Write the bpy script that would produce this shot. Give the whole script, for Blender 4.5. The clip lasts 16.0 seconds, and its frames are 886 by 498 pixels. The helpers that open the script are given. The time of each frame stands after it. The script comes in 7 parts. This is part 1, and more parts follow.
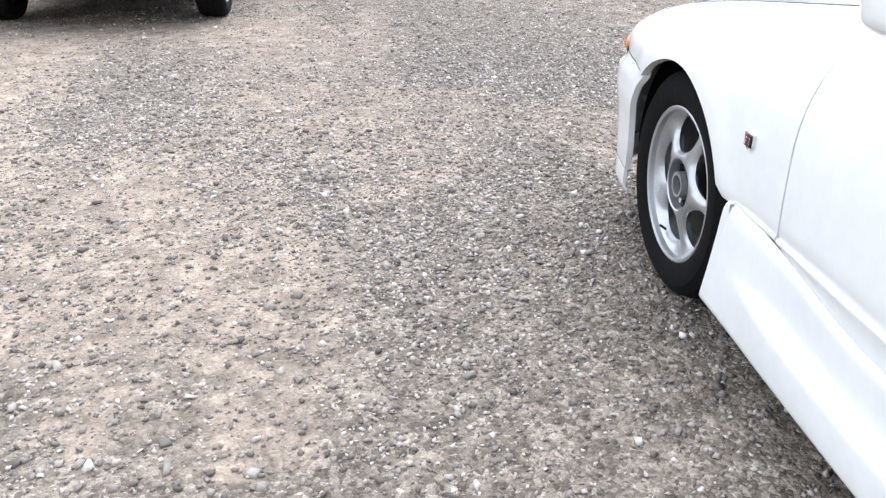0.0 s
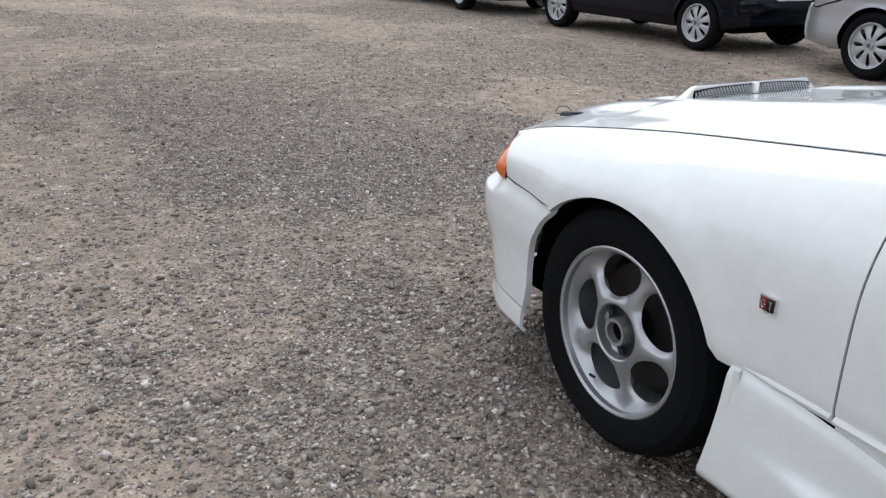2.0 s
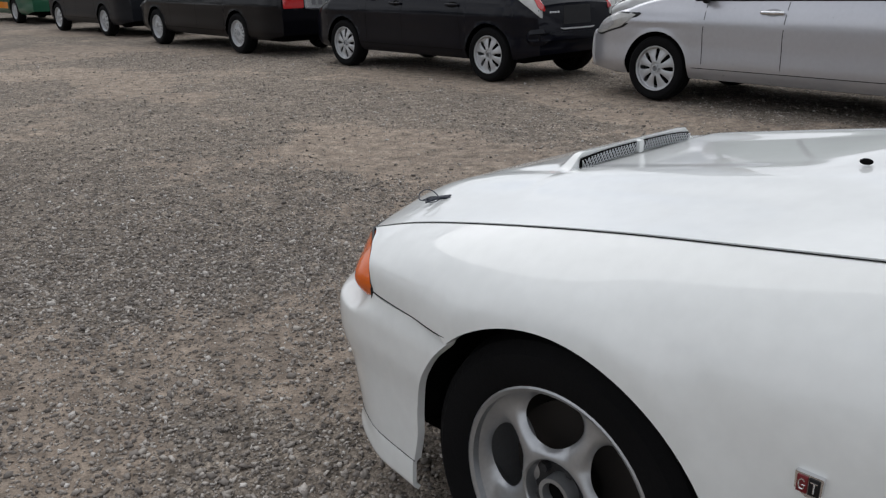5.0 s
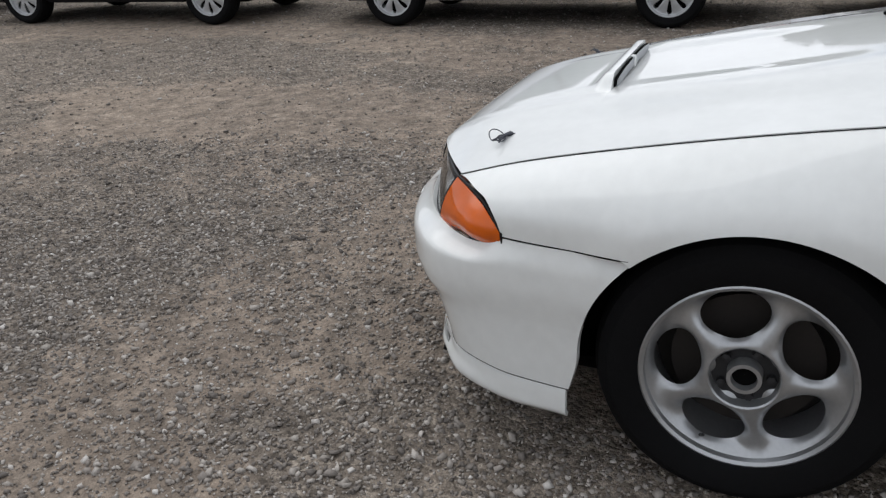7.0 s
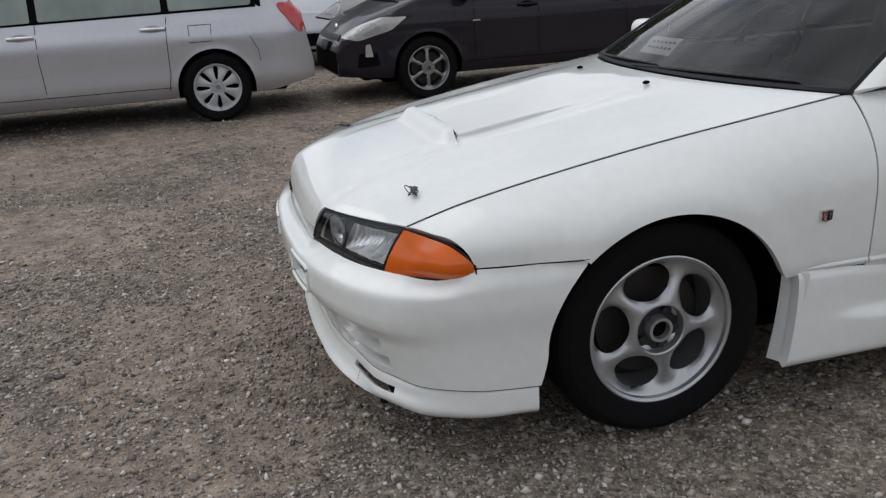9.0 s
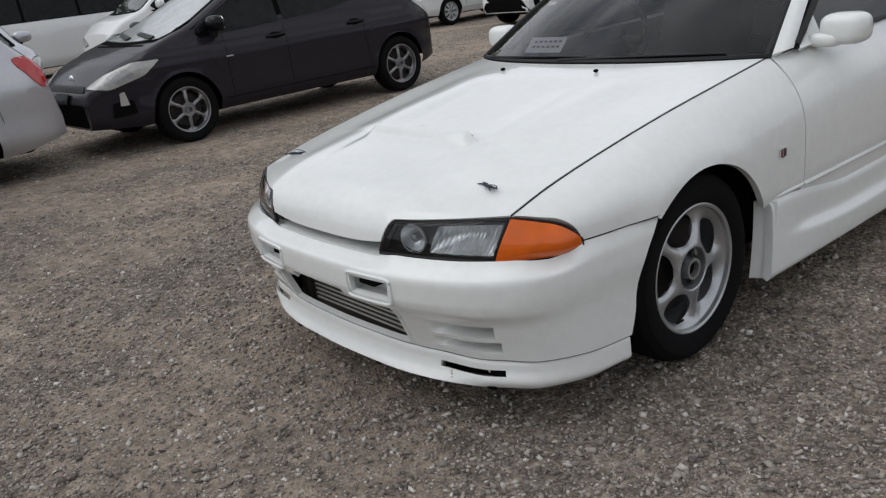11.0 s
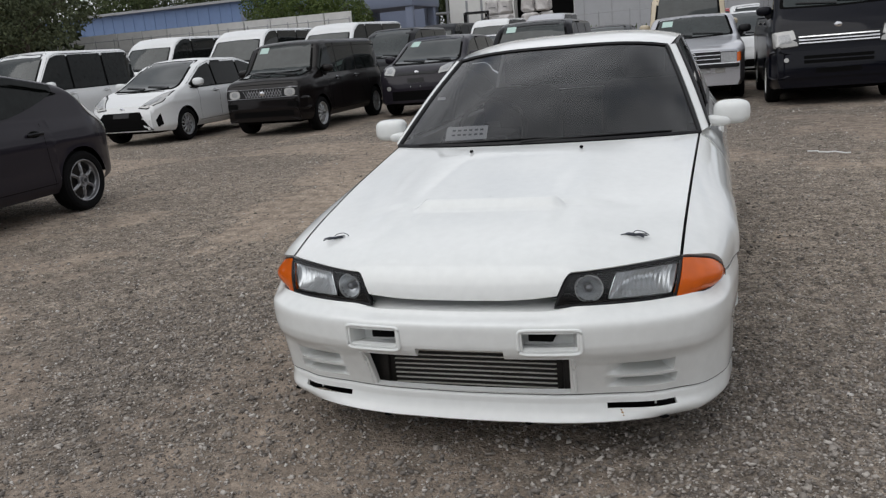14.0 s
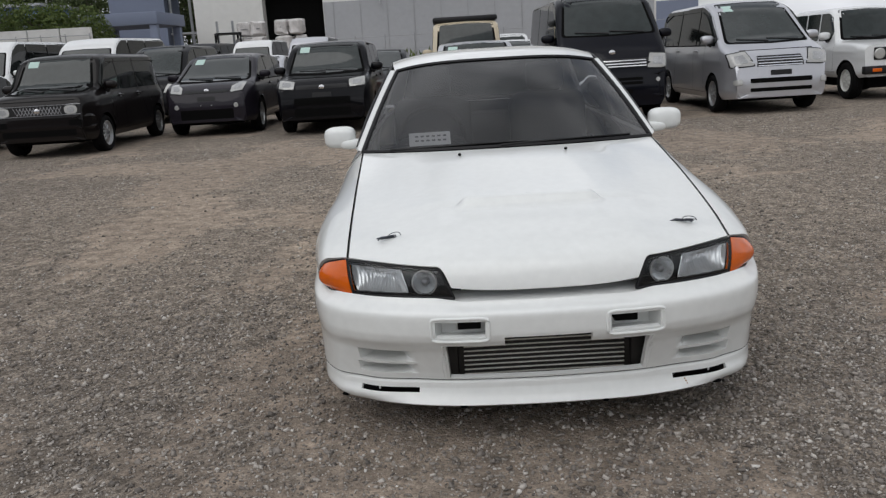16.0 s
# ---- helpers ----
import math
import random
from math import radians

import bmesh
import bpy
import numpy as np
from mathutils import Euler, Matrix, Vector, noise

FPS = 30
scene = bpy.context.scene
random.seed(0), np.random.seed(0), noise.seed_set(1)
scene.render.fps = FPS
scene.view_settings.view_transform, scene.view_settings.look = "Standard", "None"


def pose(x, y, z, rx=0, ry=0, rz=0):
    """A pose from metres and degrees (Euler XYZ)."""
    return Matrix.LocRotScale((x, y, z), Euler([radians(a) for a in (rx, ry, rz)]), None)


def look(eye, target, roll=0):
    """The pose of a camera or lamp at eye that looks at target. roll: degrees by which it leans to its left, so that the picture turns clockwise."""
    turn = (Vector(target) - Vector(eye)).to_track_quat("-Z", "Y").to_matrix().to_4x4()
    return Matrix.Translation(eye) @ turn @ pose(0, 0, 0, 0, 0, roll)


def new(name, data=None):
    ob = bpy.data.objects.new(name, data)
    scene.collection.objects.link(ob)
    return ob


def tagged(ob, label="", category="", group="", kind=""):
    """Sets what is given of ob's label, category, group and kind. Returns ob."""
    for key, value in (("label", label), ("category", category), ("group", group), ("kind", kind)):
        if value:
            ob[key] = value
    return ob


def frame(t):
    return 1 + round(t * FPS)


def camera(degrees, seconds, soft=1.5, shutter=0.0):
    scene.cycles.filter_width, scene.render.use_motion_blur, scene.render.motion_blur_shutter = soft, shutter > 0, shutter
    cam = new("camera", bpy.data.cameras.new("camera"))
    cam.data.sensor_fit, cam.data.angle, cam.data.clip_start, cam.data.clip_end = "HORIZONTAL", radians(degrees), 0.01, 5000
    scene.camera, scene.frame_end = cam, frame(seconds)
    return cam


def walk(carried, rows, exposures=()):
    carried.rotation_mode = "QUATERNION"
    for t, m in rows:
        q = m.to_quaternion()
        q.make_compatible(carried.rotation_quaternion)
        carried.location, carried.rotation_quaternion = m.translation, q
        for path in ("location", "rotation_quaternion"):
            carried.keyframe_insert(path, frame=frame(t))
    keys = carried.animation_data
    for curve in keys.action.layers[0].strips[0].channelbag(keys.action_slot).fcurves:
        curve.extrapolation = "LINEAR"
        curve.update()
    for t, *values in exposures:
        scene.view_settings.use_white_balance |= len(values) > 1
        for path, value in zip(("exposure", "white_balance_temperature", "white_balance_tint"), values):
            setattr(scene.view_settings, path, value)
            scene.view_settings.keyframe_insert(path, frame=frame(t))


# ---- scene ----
cam = camera(57.0, 16.0, soft=1.3)
PATH = [
    (0, look((-1.606, -1.914, 1.077), (-1.405, -0.125, 0.205), 0.2)),
    (0.5, look((-1.765, -1.868, 1.111), (-1.685, -0.048, 0.285), 0.1)),
    (1, look((-1.833, -1.71, 1.111), (-1.545, 0.058, 0.223), -0.9)),
    (1.5, look((-1.943, -1.506, 1.123), (-1.305, 0.174, 0.247), 3.2)),
    (2, look((-1.958, -1.293, 1.155), (-1.053, 0.339, 0.435), 1.5)),
    (2.5, look((-1.845, -1.049, 1.162), (-0.786, 0.537, 0.559), 1.1)),
    (3, look((-1.749, -0.865, 1.153), (-0.519, 0.599, 0.567), 1.7)),
    (3.5, look((-1.605, -0.703, 1.174), (-0.225, 0.64, 0.633), 1.9)),
    (4, look((-1.448, -0.758, 1.159), (-0.21, 0.761, 0.759), 2.3)),
    (4.5, look((-1.489, -0.779, 1.168), (-0.364, 0.801, 0.682), 2.7)),
    (5, look((-1.756, -0.746, 1.176), (-0.45, 0.625, 0.533), -0.5)),
    (5.2, look((-1.835, -0.712, 1.184), (-0.501, 0.613, 0.502), 0.1)),
    (7.5, look((-2.349, 0.29, 1.215), (-0.54, 0.636, 0.436), -4.0)),
    (8, look((-2.465, 0.576, 1.218), (-0.589, 0.464, 0.534), -3.3)),
    (8.5, look((-2.517, 0.82, 1.228), (-0.645, 0.456, 0.627), -2.0)),
    (9, look((-2.479, 1.054, 1.224), (-0.659, 0.552, 0.566), -3.2)),
    (11.3, look((-2.004, 2.172, 1.266), (-0.619, 0.864, 0.657), -6.0)),
    (11.5, look((-1.919, 2.248, 1.253), (-0.601, 0.857, 0.679), -5.0)),
    (12, look((-1.692, 2.403, 1.279), (-0.477, 0.9, 0.765), -6.0)),
    (12.5, look((-1.471, 2.645, 1.279), (-0.424, 1.01, 0.8), -5.6)),
    (13, look((-1.272, 2.801, 1.269), (-0.356, 1.087, 0.797), -4.2)),
    (13.5, look((-1.008, 2.896, 1.285), (-0.203, 1.139, 0.77), -5.9)),
    (14, look((-0.728, 3.082, 1.292), (-0.105, 1.244, 0.812), -5.0)),
    (14.5, look((-0.46, 3.178, 1.28), (0.055, 1.3, 0.822), -4.5)),
    (15, look((-0.19, 3.191, 1.288), (0.162, 1.27, 0.856), -4.8)),
    (15.5, look((0.081, 3.27, 1.286), (0.171, 1.327, 0.822), -3.8)),
    (16, look((0.291, 3.325, 1.289), (0.312, 1.381, 0.821), -3.5)),
]

EXPO = [(0.0, 1.55, 6000, 10), (0.5, 1.3, 6000, 10), (1.0, 1.03, 6000, 10), (1.5, 0.82, 6050, 10), (2.0, 0.52, 6150, 10), (2.6, -0.02, 6300, 10), (3.0, -0.26, 6350, 10), (3.5, -0.20, 6350, 10), (4.0, -0.1, 6400, 10),
        (4.5, -0.1, 6400, 10), (5.0, -0.05, 6400, 10), (7.5, 0.02, 6400, 10), (8.5, -0.03, 6400, 10), (9.0, -0.10, 6400, 10), (11.5, -0.13, 6450, 10), (14.5, -0.11, 6500, 10), (15.5, -0.16, 6500, 10), (16.0, -0.16, 6500, 10)]
walk(cam, PATH, EXPO)

# ---- world and light ----
world = bpy.data.worlds.new("sky")
scene.world = world
world.use_nodes = True
wn, wl = world.node_tree.nodes, world.node_tree.links
wn.clear()
w_out = wn.new("ShaderNodeOutputWorld")
w_bg = wn.new("ShaderNodeBackground")
w_sky = wn.new("ShaderNodeTexSky")
w_sky.sky_type = "NISHITA"
w_sky.sun_disc = False
w_sky.sun_elevation = radians(50)
w_sky.sun_rotation = radians(33)
w_sky.dust_density = 2.0
w_tc = wn.new("ShaderNodeTexCoord")
w_map = wn.new("ShaderNodeMapping")
w_map.inputs["Scale"].default_value = (1.0, 1.0, 2.6)
w_noise = wn.new("ShaderNodeTexNoise")
w_noise.inputs["Scale"].default_value = 2.3
w_noise.inputs["Detail"].default_value = 7
w_noise.inputs["Roughness"].default_value = 0.55
w_ramp = wn.new("ShaderNodeValToRGB")
w_ramp.color_ramp.elements[0].position, w_ramp.color_ramp.elements[0].color = 0.24, (0, 0, 0, 1)
w_ramp.color_ramp.elements[1].position, w_ramp.color_ramp.elements[1].color = 0.46, (1, 1, 1, 1)
w_noise2 = wn.new("ShaderNodeTexNoise")
w_noise2.inputs["Scale"].default_value = 3.4
w_noise2.inputs["Detail"].default_value = 5
w_ramp2 = wn.new("ShaderNodeValToRGB")
w_ramp2.color_ramp.elements[0].position, w_ramp2.color_ramp.elements[0].color = 0.33, (4.5, 4.7, 5.05, 1)
w_ramp2.color_ramp.elements[1].position, w_ramp2.color_ramp.elements[1].color = 0.66, (10.2, 10.4, 10.9, 1)
w_mix = wn.new("ShaderNodeMixRGB")
wl.new(w_tc.outputs["Generated"], w_map.inputs["Vector"])
wl.new(w_map.outputs["Vector"], w_noise.inputs["Vector"])
wl.new(w_map.outputs["Vector"], w_noise2.inputs["Vector"])
wl.new(w_noise.outputs["Fac"], w_ramp.inputs["Fac"])
wl.new(w_noise2.outputs["Fac"], w_ramp2.inputs["Fac"])
wl.new(w_ramp.outputs["Color"], w_mix.inputs["Fac"])
wl.new(w_sky.outputs["Color"], w_mix.inputs["Color1"])
wl.new(w_ramp2.outputs["Color"], w_mix.inputs["Color2"])
wl.new(w_mix.outputs["Color"], w_bg.inputs["Color"])
w_bg.inputs["Strength"].default_value = 0.106
wl.new(w_bg.outputs["Background"], w_out.inputs["Surface"])

sun_data = bpy.data.lights.new("sun", "SUN")
sun_data.energy = 1.05
sun_data.angle = radians(60)
sun_data.color = (1.0, 0.985, 0.96)
sun = new("sun", sun_data)
sun.matrix_world = look((0, 0, 30), (-12, -18, 0))

# ---- materials ----
MATS = {}


def material(name, color, rough=0.5, metal=0.0, coat=0.0, spec=0.5, vary=0.0, scale=8.0, bump=0.0, bump_scale=60.0, island=0.0):
    """A plain procedural surface: base colour with two scales of variation, wear in the roughness and a fine relief."""
    if name in MATS:
        return MATS[name]
    m = bpy.data.materials.new(name)
    m.use_nodes = True
    n, l = m.node_tree.nodes, m.node_tree.links
    b = n["Principled BSDF"]
    b.inputs["Base Color"].default_value = (*color, 1)
    b.inputs["Roughness"].default_value = rough
    b.inputs["Metallic"].default_value = metal
    b.inputs["Coat Weight"].default_value = coat
    b.inputs["Coat Roughness"].default_value = 0.04
    b.inputs["Specular IOR Level"].default_value = spec
    tc = n.new("ShaderNodeTexCoord")
    if vary > 0:
        n1, n2 = n.new("ShaderNodeTexNoise"), n.new("ShaderNodeTexNoise")
        n1.inputs["Scale"].default_value, n1.inputs["Detail"].default_value = scale * 0.25, 4
        n2.inputs["Scale"].default_value, n2.inputs["Detail"].default_value = scale * 6, 6
        add = n.new("ShaderNodeMath")
        add.operation = "ADD"
        l.new(tc.outputs["Object"], n1.inputs["Vector"])
        l.new(tc.outputs["Object"], n2.inputs["Vector"])
        l.new(n1.outputs["Fac"], add.inputs[0])
        l.new(n2.outputs["Fac"], add.inputs[1])
        r = n.new("ShaderNodeMapRange")
        r.inputs["From Min"].default_value, r.inputs["From Max"].default_value = 0.6, 1.4
        r.inputs["To Min"].default_value, r.inputs["To Max"].default_value = 1 - vary, 1 + vary
        l.new(add.outputs[0], r.inputs["Value"])
        mul = n.new("ShaderNodeMixRGB")
        mul.blend_type, mul.inputs["Fac"].default_value = "MULTIPLY", 1
        mul.inputs["Color1"].default_value = (*color, 1)
        l.new(r.outputs["Result"], mul.inputs["Color2"])
        l.new(mul.outputs["Color"], b.inputs["Base Color"])
        rr = n.new("ShaderNodeMapRange")
        rr.inputs["To Min"].default_value, rr.inputs["To Max"].default_value = max(0.02, rough * 0.8), min(1, rough * 1.25)
        l.new(n2.outputs["Fac"], rr.inputs["Value"])
        l.new(rr.outputs["Result"], b.inputs["Roughness"])
    if bump > 0:
        n3 = n.new("ShaderNodeTexNoise")
        n3.inputs["Scale"].default_value, n3.inputs["Detail"].default_value = bump_scale, 4
        bp = n.new("ShaderNodeBump")
        bp.inputs["Strength"].default_value, bp.inputs["Distance"].default_value = bump, 0.01
        l.new(tc.outputs["Object"], n3.inputs["Vector"])
        l.new(n3.outputs["Fac"], bp.inputs["Height"])
        l.new(bp.outputs["Normal"], b.inputs["Normal"])
    MATS[name] = m
    return m


def glass_material(name, tint, rough=0.02, ior=1.48):
    """Thin tinted glass: a clear pane that darkens what is behind it, with a gloss that grows at grazing view."""
    m = bpy.data.materials.new(name)
    m.use_nodes = True
    n, l = m.node_tree.nodes, m.node_tree.links
    n.remove(n["Principled BSDF"])
    tr, gl, fr, mx = (n.new("ShaderNode" + k) for k in ("BsdfTransparent", "BsdfGlossy", "Fresnel", "MixShader"))
    tr.inputs["Color"].default_value = (*tint, 1)
    gl.inputs["Roughness"].default_value = rough
    gl.inputs["Color"].default_value = (1, 1, 1, 1)
    fr.inputs["IOR"].default_value = ior
    l.new(fr.outputs["Fac"], mx.inputs["Fac"])
    l.new(tr.outputs["BSDF"], mx.inputs[1])
    l.new(gl.outputs["BSDF"], mx.inputs[2])
    l.new(mx.outputs["Shader"], n["Material Output"].inputs["Surface"])
    MATS[name] = m
    return m


def paint(name, color, metal=0.0, rough=0.35, coat=0.8, spec=0.15):
    return material(name, color, rough, metal, coat, spec, vary=0.05, scale=5)


WHITE = paint("white_paint", (0.77, 0.785, 0.77), coat=1.0)
WHITE_B = paint("white_car_paint", (0.72, 0.73, 0.73))
SILVER = paint("silver_paint", (0.50, 0.505, 0.535), 0.6, 0.30)
BLACK_P = paint("black_paint", (0.003, 0.003, 0.0045), coat=0.38, rough=0.3, spec=0.05)
NAVY_P = paint("navy_black_paint", (0.003, 0.0035, 0.007), coat=0.38, rough=0.3, spec=0.05)
GREY_P = paint("dark_grey_paint", (0.019, 0.0165, 0.0225), coat=0.45, rough=0.3, spec=0.05)
BROWN_P = paint("black_brown_paint", (0.008, 0.0065, 0.0065), coat=0.38, rough=0.3, spec=0.05)
SLATE_P = paint("slate_paint", (0.012, 0.013, 0.016), 0.1, 0.35, 0.25, 0.06)
GREEN_P = paint("green_paint", (0.02, 0.09, 0.05))
ORANGE_P = paint("orange_paint", (0.75, 0.25, 0.02))
RED_P = paint("red_paint", (0.35, 0.02, 0.025))
BEIGE_P = paint("beige_paint", (0.55, 0.47, 0.34))
TYRE = material("tyre_rubber", (0.0065, 0.0065, 0.007), 0.85, spec=0.1, vary=0.3, scale=14, bump=0.15, bump_scale=120)
PLASTIC = material("black_plastic", (0.010, 0.010, 0.011), 0.5, spec=0.3, vary=0.25, scale=12, bump=0.1, bump_scale=200)
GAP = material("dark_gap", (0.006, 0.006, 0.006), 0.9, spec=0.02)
ALLOY = material("alloy_silver", (0.45, 0.46, 0.47), 0.32, 0.75, vary=0.1, scale=20)
ALLOY_D = material("gunmetal_alloy", (0.30, 0.30, 0.31), 0.35, 0.7, vary=0.12, scale=20)
CAP = material("wheel_cover_silver", (0.46, 0.47, 0.48), 0.4, 0.3, vary=0.1, scale=20)
CHROME = material("chrome", (0.75, 0.75, 0.76), 0.12, 1.0)
BRAKE = material("rusty_brake", (0.022, 0.018, 0.016), 0.6, 0.3, vary=0.4, scale=18)
AMBER = material("amber_lens", (0.66, 0.115, 0.003), 0.22, coat=0.5, spec=0.3, vary=0.16, scale=4)
RED_L = material("red_lens", (0.45, 0.012, 0.012), 0.12, coat=1.0, vary=0.1, scale=12)
CLEAR_L = material("clear_lens", (0.40, 0.40, 0.385), 0.15, 0.1, 1.0, vary=0.15, scale=4)
REFLECTOR = material("lamp_reflector", (0.33, 0.335, 0.34), 0.25, 0.15, 0.5, vary=0.3, scale=9)
BOWL = material("bright_lamp_bowl", (0.80, 0.82, 0.84), 0.24, 0.65, vary=0.12, scale=20)
LAMP_BLACK = material("lamp_housing_black", (0.008, 0.008, 0.009), 0.5, spec=0.3)
BADGE_RED = material("badge_red", (0.16, 0.012, 0.016), 0.4)
GREASE = material("greasy_hub_metal", (0.03, 0.03, 0.032), 0.55, 0.3, vary=0.35, scale=40)
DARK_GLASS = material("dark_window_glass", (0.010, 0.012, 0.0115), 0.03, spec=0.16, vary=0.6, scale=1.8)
# Windscreen whose sky reflection is put into a pale base colour.
PAINTED_SKY_GLASS = material("painted_sky_windscreen", (0.46, 0.48, 0.49), 0.08, spec=0.8, vary=0.25, scale=1.5)
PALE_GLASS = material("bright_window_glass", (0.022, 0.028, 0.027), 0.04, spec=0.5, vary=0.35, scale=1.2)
# Opaque panes: sky brightness on or through the windows is put into the colour.
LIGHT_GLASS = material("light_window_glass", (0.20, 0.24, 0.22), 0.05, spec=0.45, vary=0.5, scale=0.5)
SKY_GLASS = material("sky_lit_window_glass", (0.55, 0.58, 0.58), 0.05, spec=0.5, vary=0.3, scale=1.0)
TINT_GLASS = glass_material("tinted_glass", (0.13, 0.135, 0.14))
SCREEN_GLASS = glass_material("screen_glass", (0.40, 0.41, 0.43))
REAR_GLASS = glass_material("smoked_glass", (0.04, 0.04, 0.045))
LENS_GLASS = glass_material("lamp_glass", (0.85, 0.86, 0.86), ior=1.42)
TRIM_IN = material("interior_dark", (0.022, 0.022, 0.024), 0.7, vary=0.3, scale=9)
SEAT = material("seat_cloth", (0.035, 0.036, 0.042), 0.9, vary=0.3, scale=30)
PAPER = material("white_paper", (0.8, 0.8, 0.8), 0.7, vary=0.04)
INK = material("printed_ink", (0.12, 0.12, 0.13), 0.7)
CORE = material("intercooler_core", (0.028, 0.026, 0.024), 0.5, 0.4, vary=0.3, scale=25)
BAR = material("intercooler_bar", (0.72, 0.70, 0.65), 0.4, 0.4, vary=0.15, scale=25)
CORD = material("dark_cord", (0.028, 0.032, 0.045), 0.55)
RUST = material("rust_stain", (0.42, 0.26, 0.12), 0.8, vary=0.4, scale=30)
PLATE = material("plate_white", (0.62, 0.63, 0.6), 0.5, vary=0.08)


# ---- mesh helpers ----
def make_mesh(name, verts, faces, mat, smooth=True, angle=35):
    me = bpy.data.meshes.new(name)
    me.from_pydata([tuple(v) for v in verts], [], [tuple(f) for f in faces])
    me.materials.append(mat)
    if smooth:
        me.polygons.foreach_set("use_smooth", [True] * len(me.polygons))
        me.set_sharp_from_angle(angle=radians(angle))
    me.update()
    return me


def part(name, geo, mat, parent, label="", smooth=True, angle=35):
    """Links (verts, faces), or a mesh, as one mesh object under a thing or a part."""
    me = geo if isinstance(geo, bpy.types.Mesh) else make_mesh(name, geo[0], geo[1], mat, smooth, angle)
    ob = new(name, me)
    ob.parent = parent
    if label:
        tagged(ob, label)
    return ob


def thing(name, label, category, m=None, group="", kind=""):
    ob = new(name)
    ob.empty_display_size = 0.2
    ob.matrix_world = m if m is not None else Matrix()
    return tagged(ob, label, category, group, kind)


def join(*geos):
    V, F = [], []
    for v, f in geos:
        k = len(V)
        V += list(v)
        F += [tuple(i + k for i in q) for q in f]
    return V, F


def mirror_x(geo):
    v, f = geo
    return [Vector((-p[0], p[1], p[2])) for p in v], [tuple(reversed(q)) for q in f]


def thicken(V, F, depth):
    """Gives an open sheet its thickness: a rim along every free edge, turned inwards."""
    V = [Vector(p) for p in V]
    nor = [Vector() for _ in V]
    count = {}
    for q in F:
        n = Vector()
        for i in range(1, len(q) - 1):
            n += (V[q[i]] - V[q[0]]).cross(V[q[i + 1]] - V[q[0]])
        for i, a in enumerate(q):
            nor[a] += n
            b = q[(i + 1) % len(q)]
            count[(min(a, b), max(a, b))] = count.get((min(a, b), max(a, b)), 0) + 1
    F2, inner = list(F), {}
    for q in F:
        for i, a in enumerate(q):
            b = q[(i + 1) % len(q)]
            if count[(min(a, b), max(a, b))] == 1:
                for c in (a, b):
                    if c not in inner:
                        inner[c] = len(V)
                        V.append(V[c] - nor[c].normalized() * depth)
                F2.append((b, a, inner[a], inner[b]))
    return V, F2


def outward(V, F, ref):
    """Turns all faces so that they look away from ref."""
    tot, ref = 0.0, Vector(ref)
    for q in F:
        n = (V[q[1]] - V[q[0]]).cross(V[q[2]] - V[q[0]])
        tot += n.dot(V[q[0]] - ref)
    return [tuple(reversed(q)) for q in F] if tot < 0 else F


def sheet(S, us, vs, hole=None, depth=0.012, ref=(0, -1.4, 0.5)):
    """A surface S(u, v) over the lines us and vs, with holes where hole(u, v) holds, and rims along its edges."""
    V = [Vector(S(u, v)) for u in us for v in vs]
    m = len(vs)
    F = []
    for i in range(len(us) - 1):
        for j in range(m - 1):
            if hole and hole((us[i] + us[i + 1]) / 2, (vs[j] + vs[j + 1]) / 2):
                continue
            q = (i * m + j, (i + 1) * m + j, (i + 1) * m + j + 1, i * m + j + 1)
            F.append(q)
    F = outward(V, F, ref)
    return thicken(V, F, depth) if depth else (V, F)


def lin(a, b, n):
    return [a + (b - a) * i / n for i in range(n + 1)]


def pick(table, x):
    """Smooth value at x from a short table of (x, value) with rising or falling x."""
    t = table if table[0][0] < table[-1][0] else table[::-1]
    if x <= t[0][0]:
        return t[0][1]
    for i in range(len(t) - 1):
        (x0, y0), (x1, y1) = t[i], t[i + 1]
        if x <= x1:
            h = x1 - x0
            m0 = (y1 - t[i - 1][1]) / (x1 - t[i - 1][0]) if i > 0 else (y1 - y0) / h
            m1 = (t[i + 2][1] - y0) / (t[i + 2][0] - x0) if i + 2 < len(t) else (y1 - y0) / h
            d = (y1 - y0) / h
            if m0 * d <= 0: m0 = 0
            if m1 * d <= 0: m1 = 0
            m0, m1 = max(-3 * abs(d), min(3 * abs(d), m0)), max(-3 * abs(d), min(3 * abs(d), m1))
            s = (x - x0) / h
            return (2*s**3 - 3*s*s + 1)*y0 + (s**3 - 2*s*s + s)*h*m0 + (3*s*s - 2*s**3)*y1 + (s**3 - s*s)*h*m1
    return t[-1][1]


def step(a, b, x):
    s = max(0.0, min(1.0, (x - a) / (b - a)))
    return s * s * (3 - 2 * s)


def lathe(profile, n=40):
    """Turns (radius, x) round the x axis; outside is to the left of the profile's way."""
    V, F = [], []
    for r, x in profile:
        for k in range(n):
            a = 2 * math.pi * k / n
            V.append(Vector((x, r * math.cos(a), r * math.sin(a))))
    for i in range(len(profile) - 1):
        for k in range(n):
            k2 = (k + 1) % n
            F.append((i * n + k, i * n + k2, (i + 1) * n + k2, (i + 1) * n + k))
    return V, F


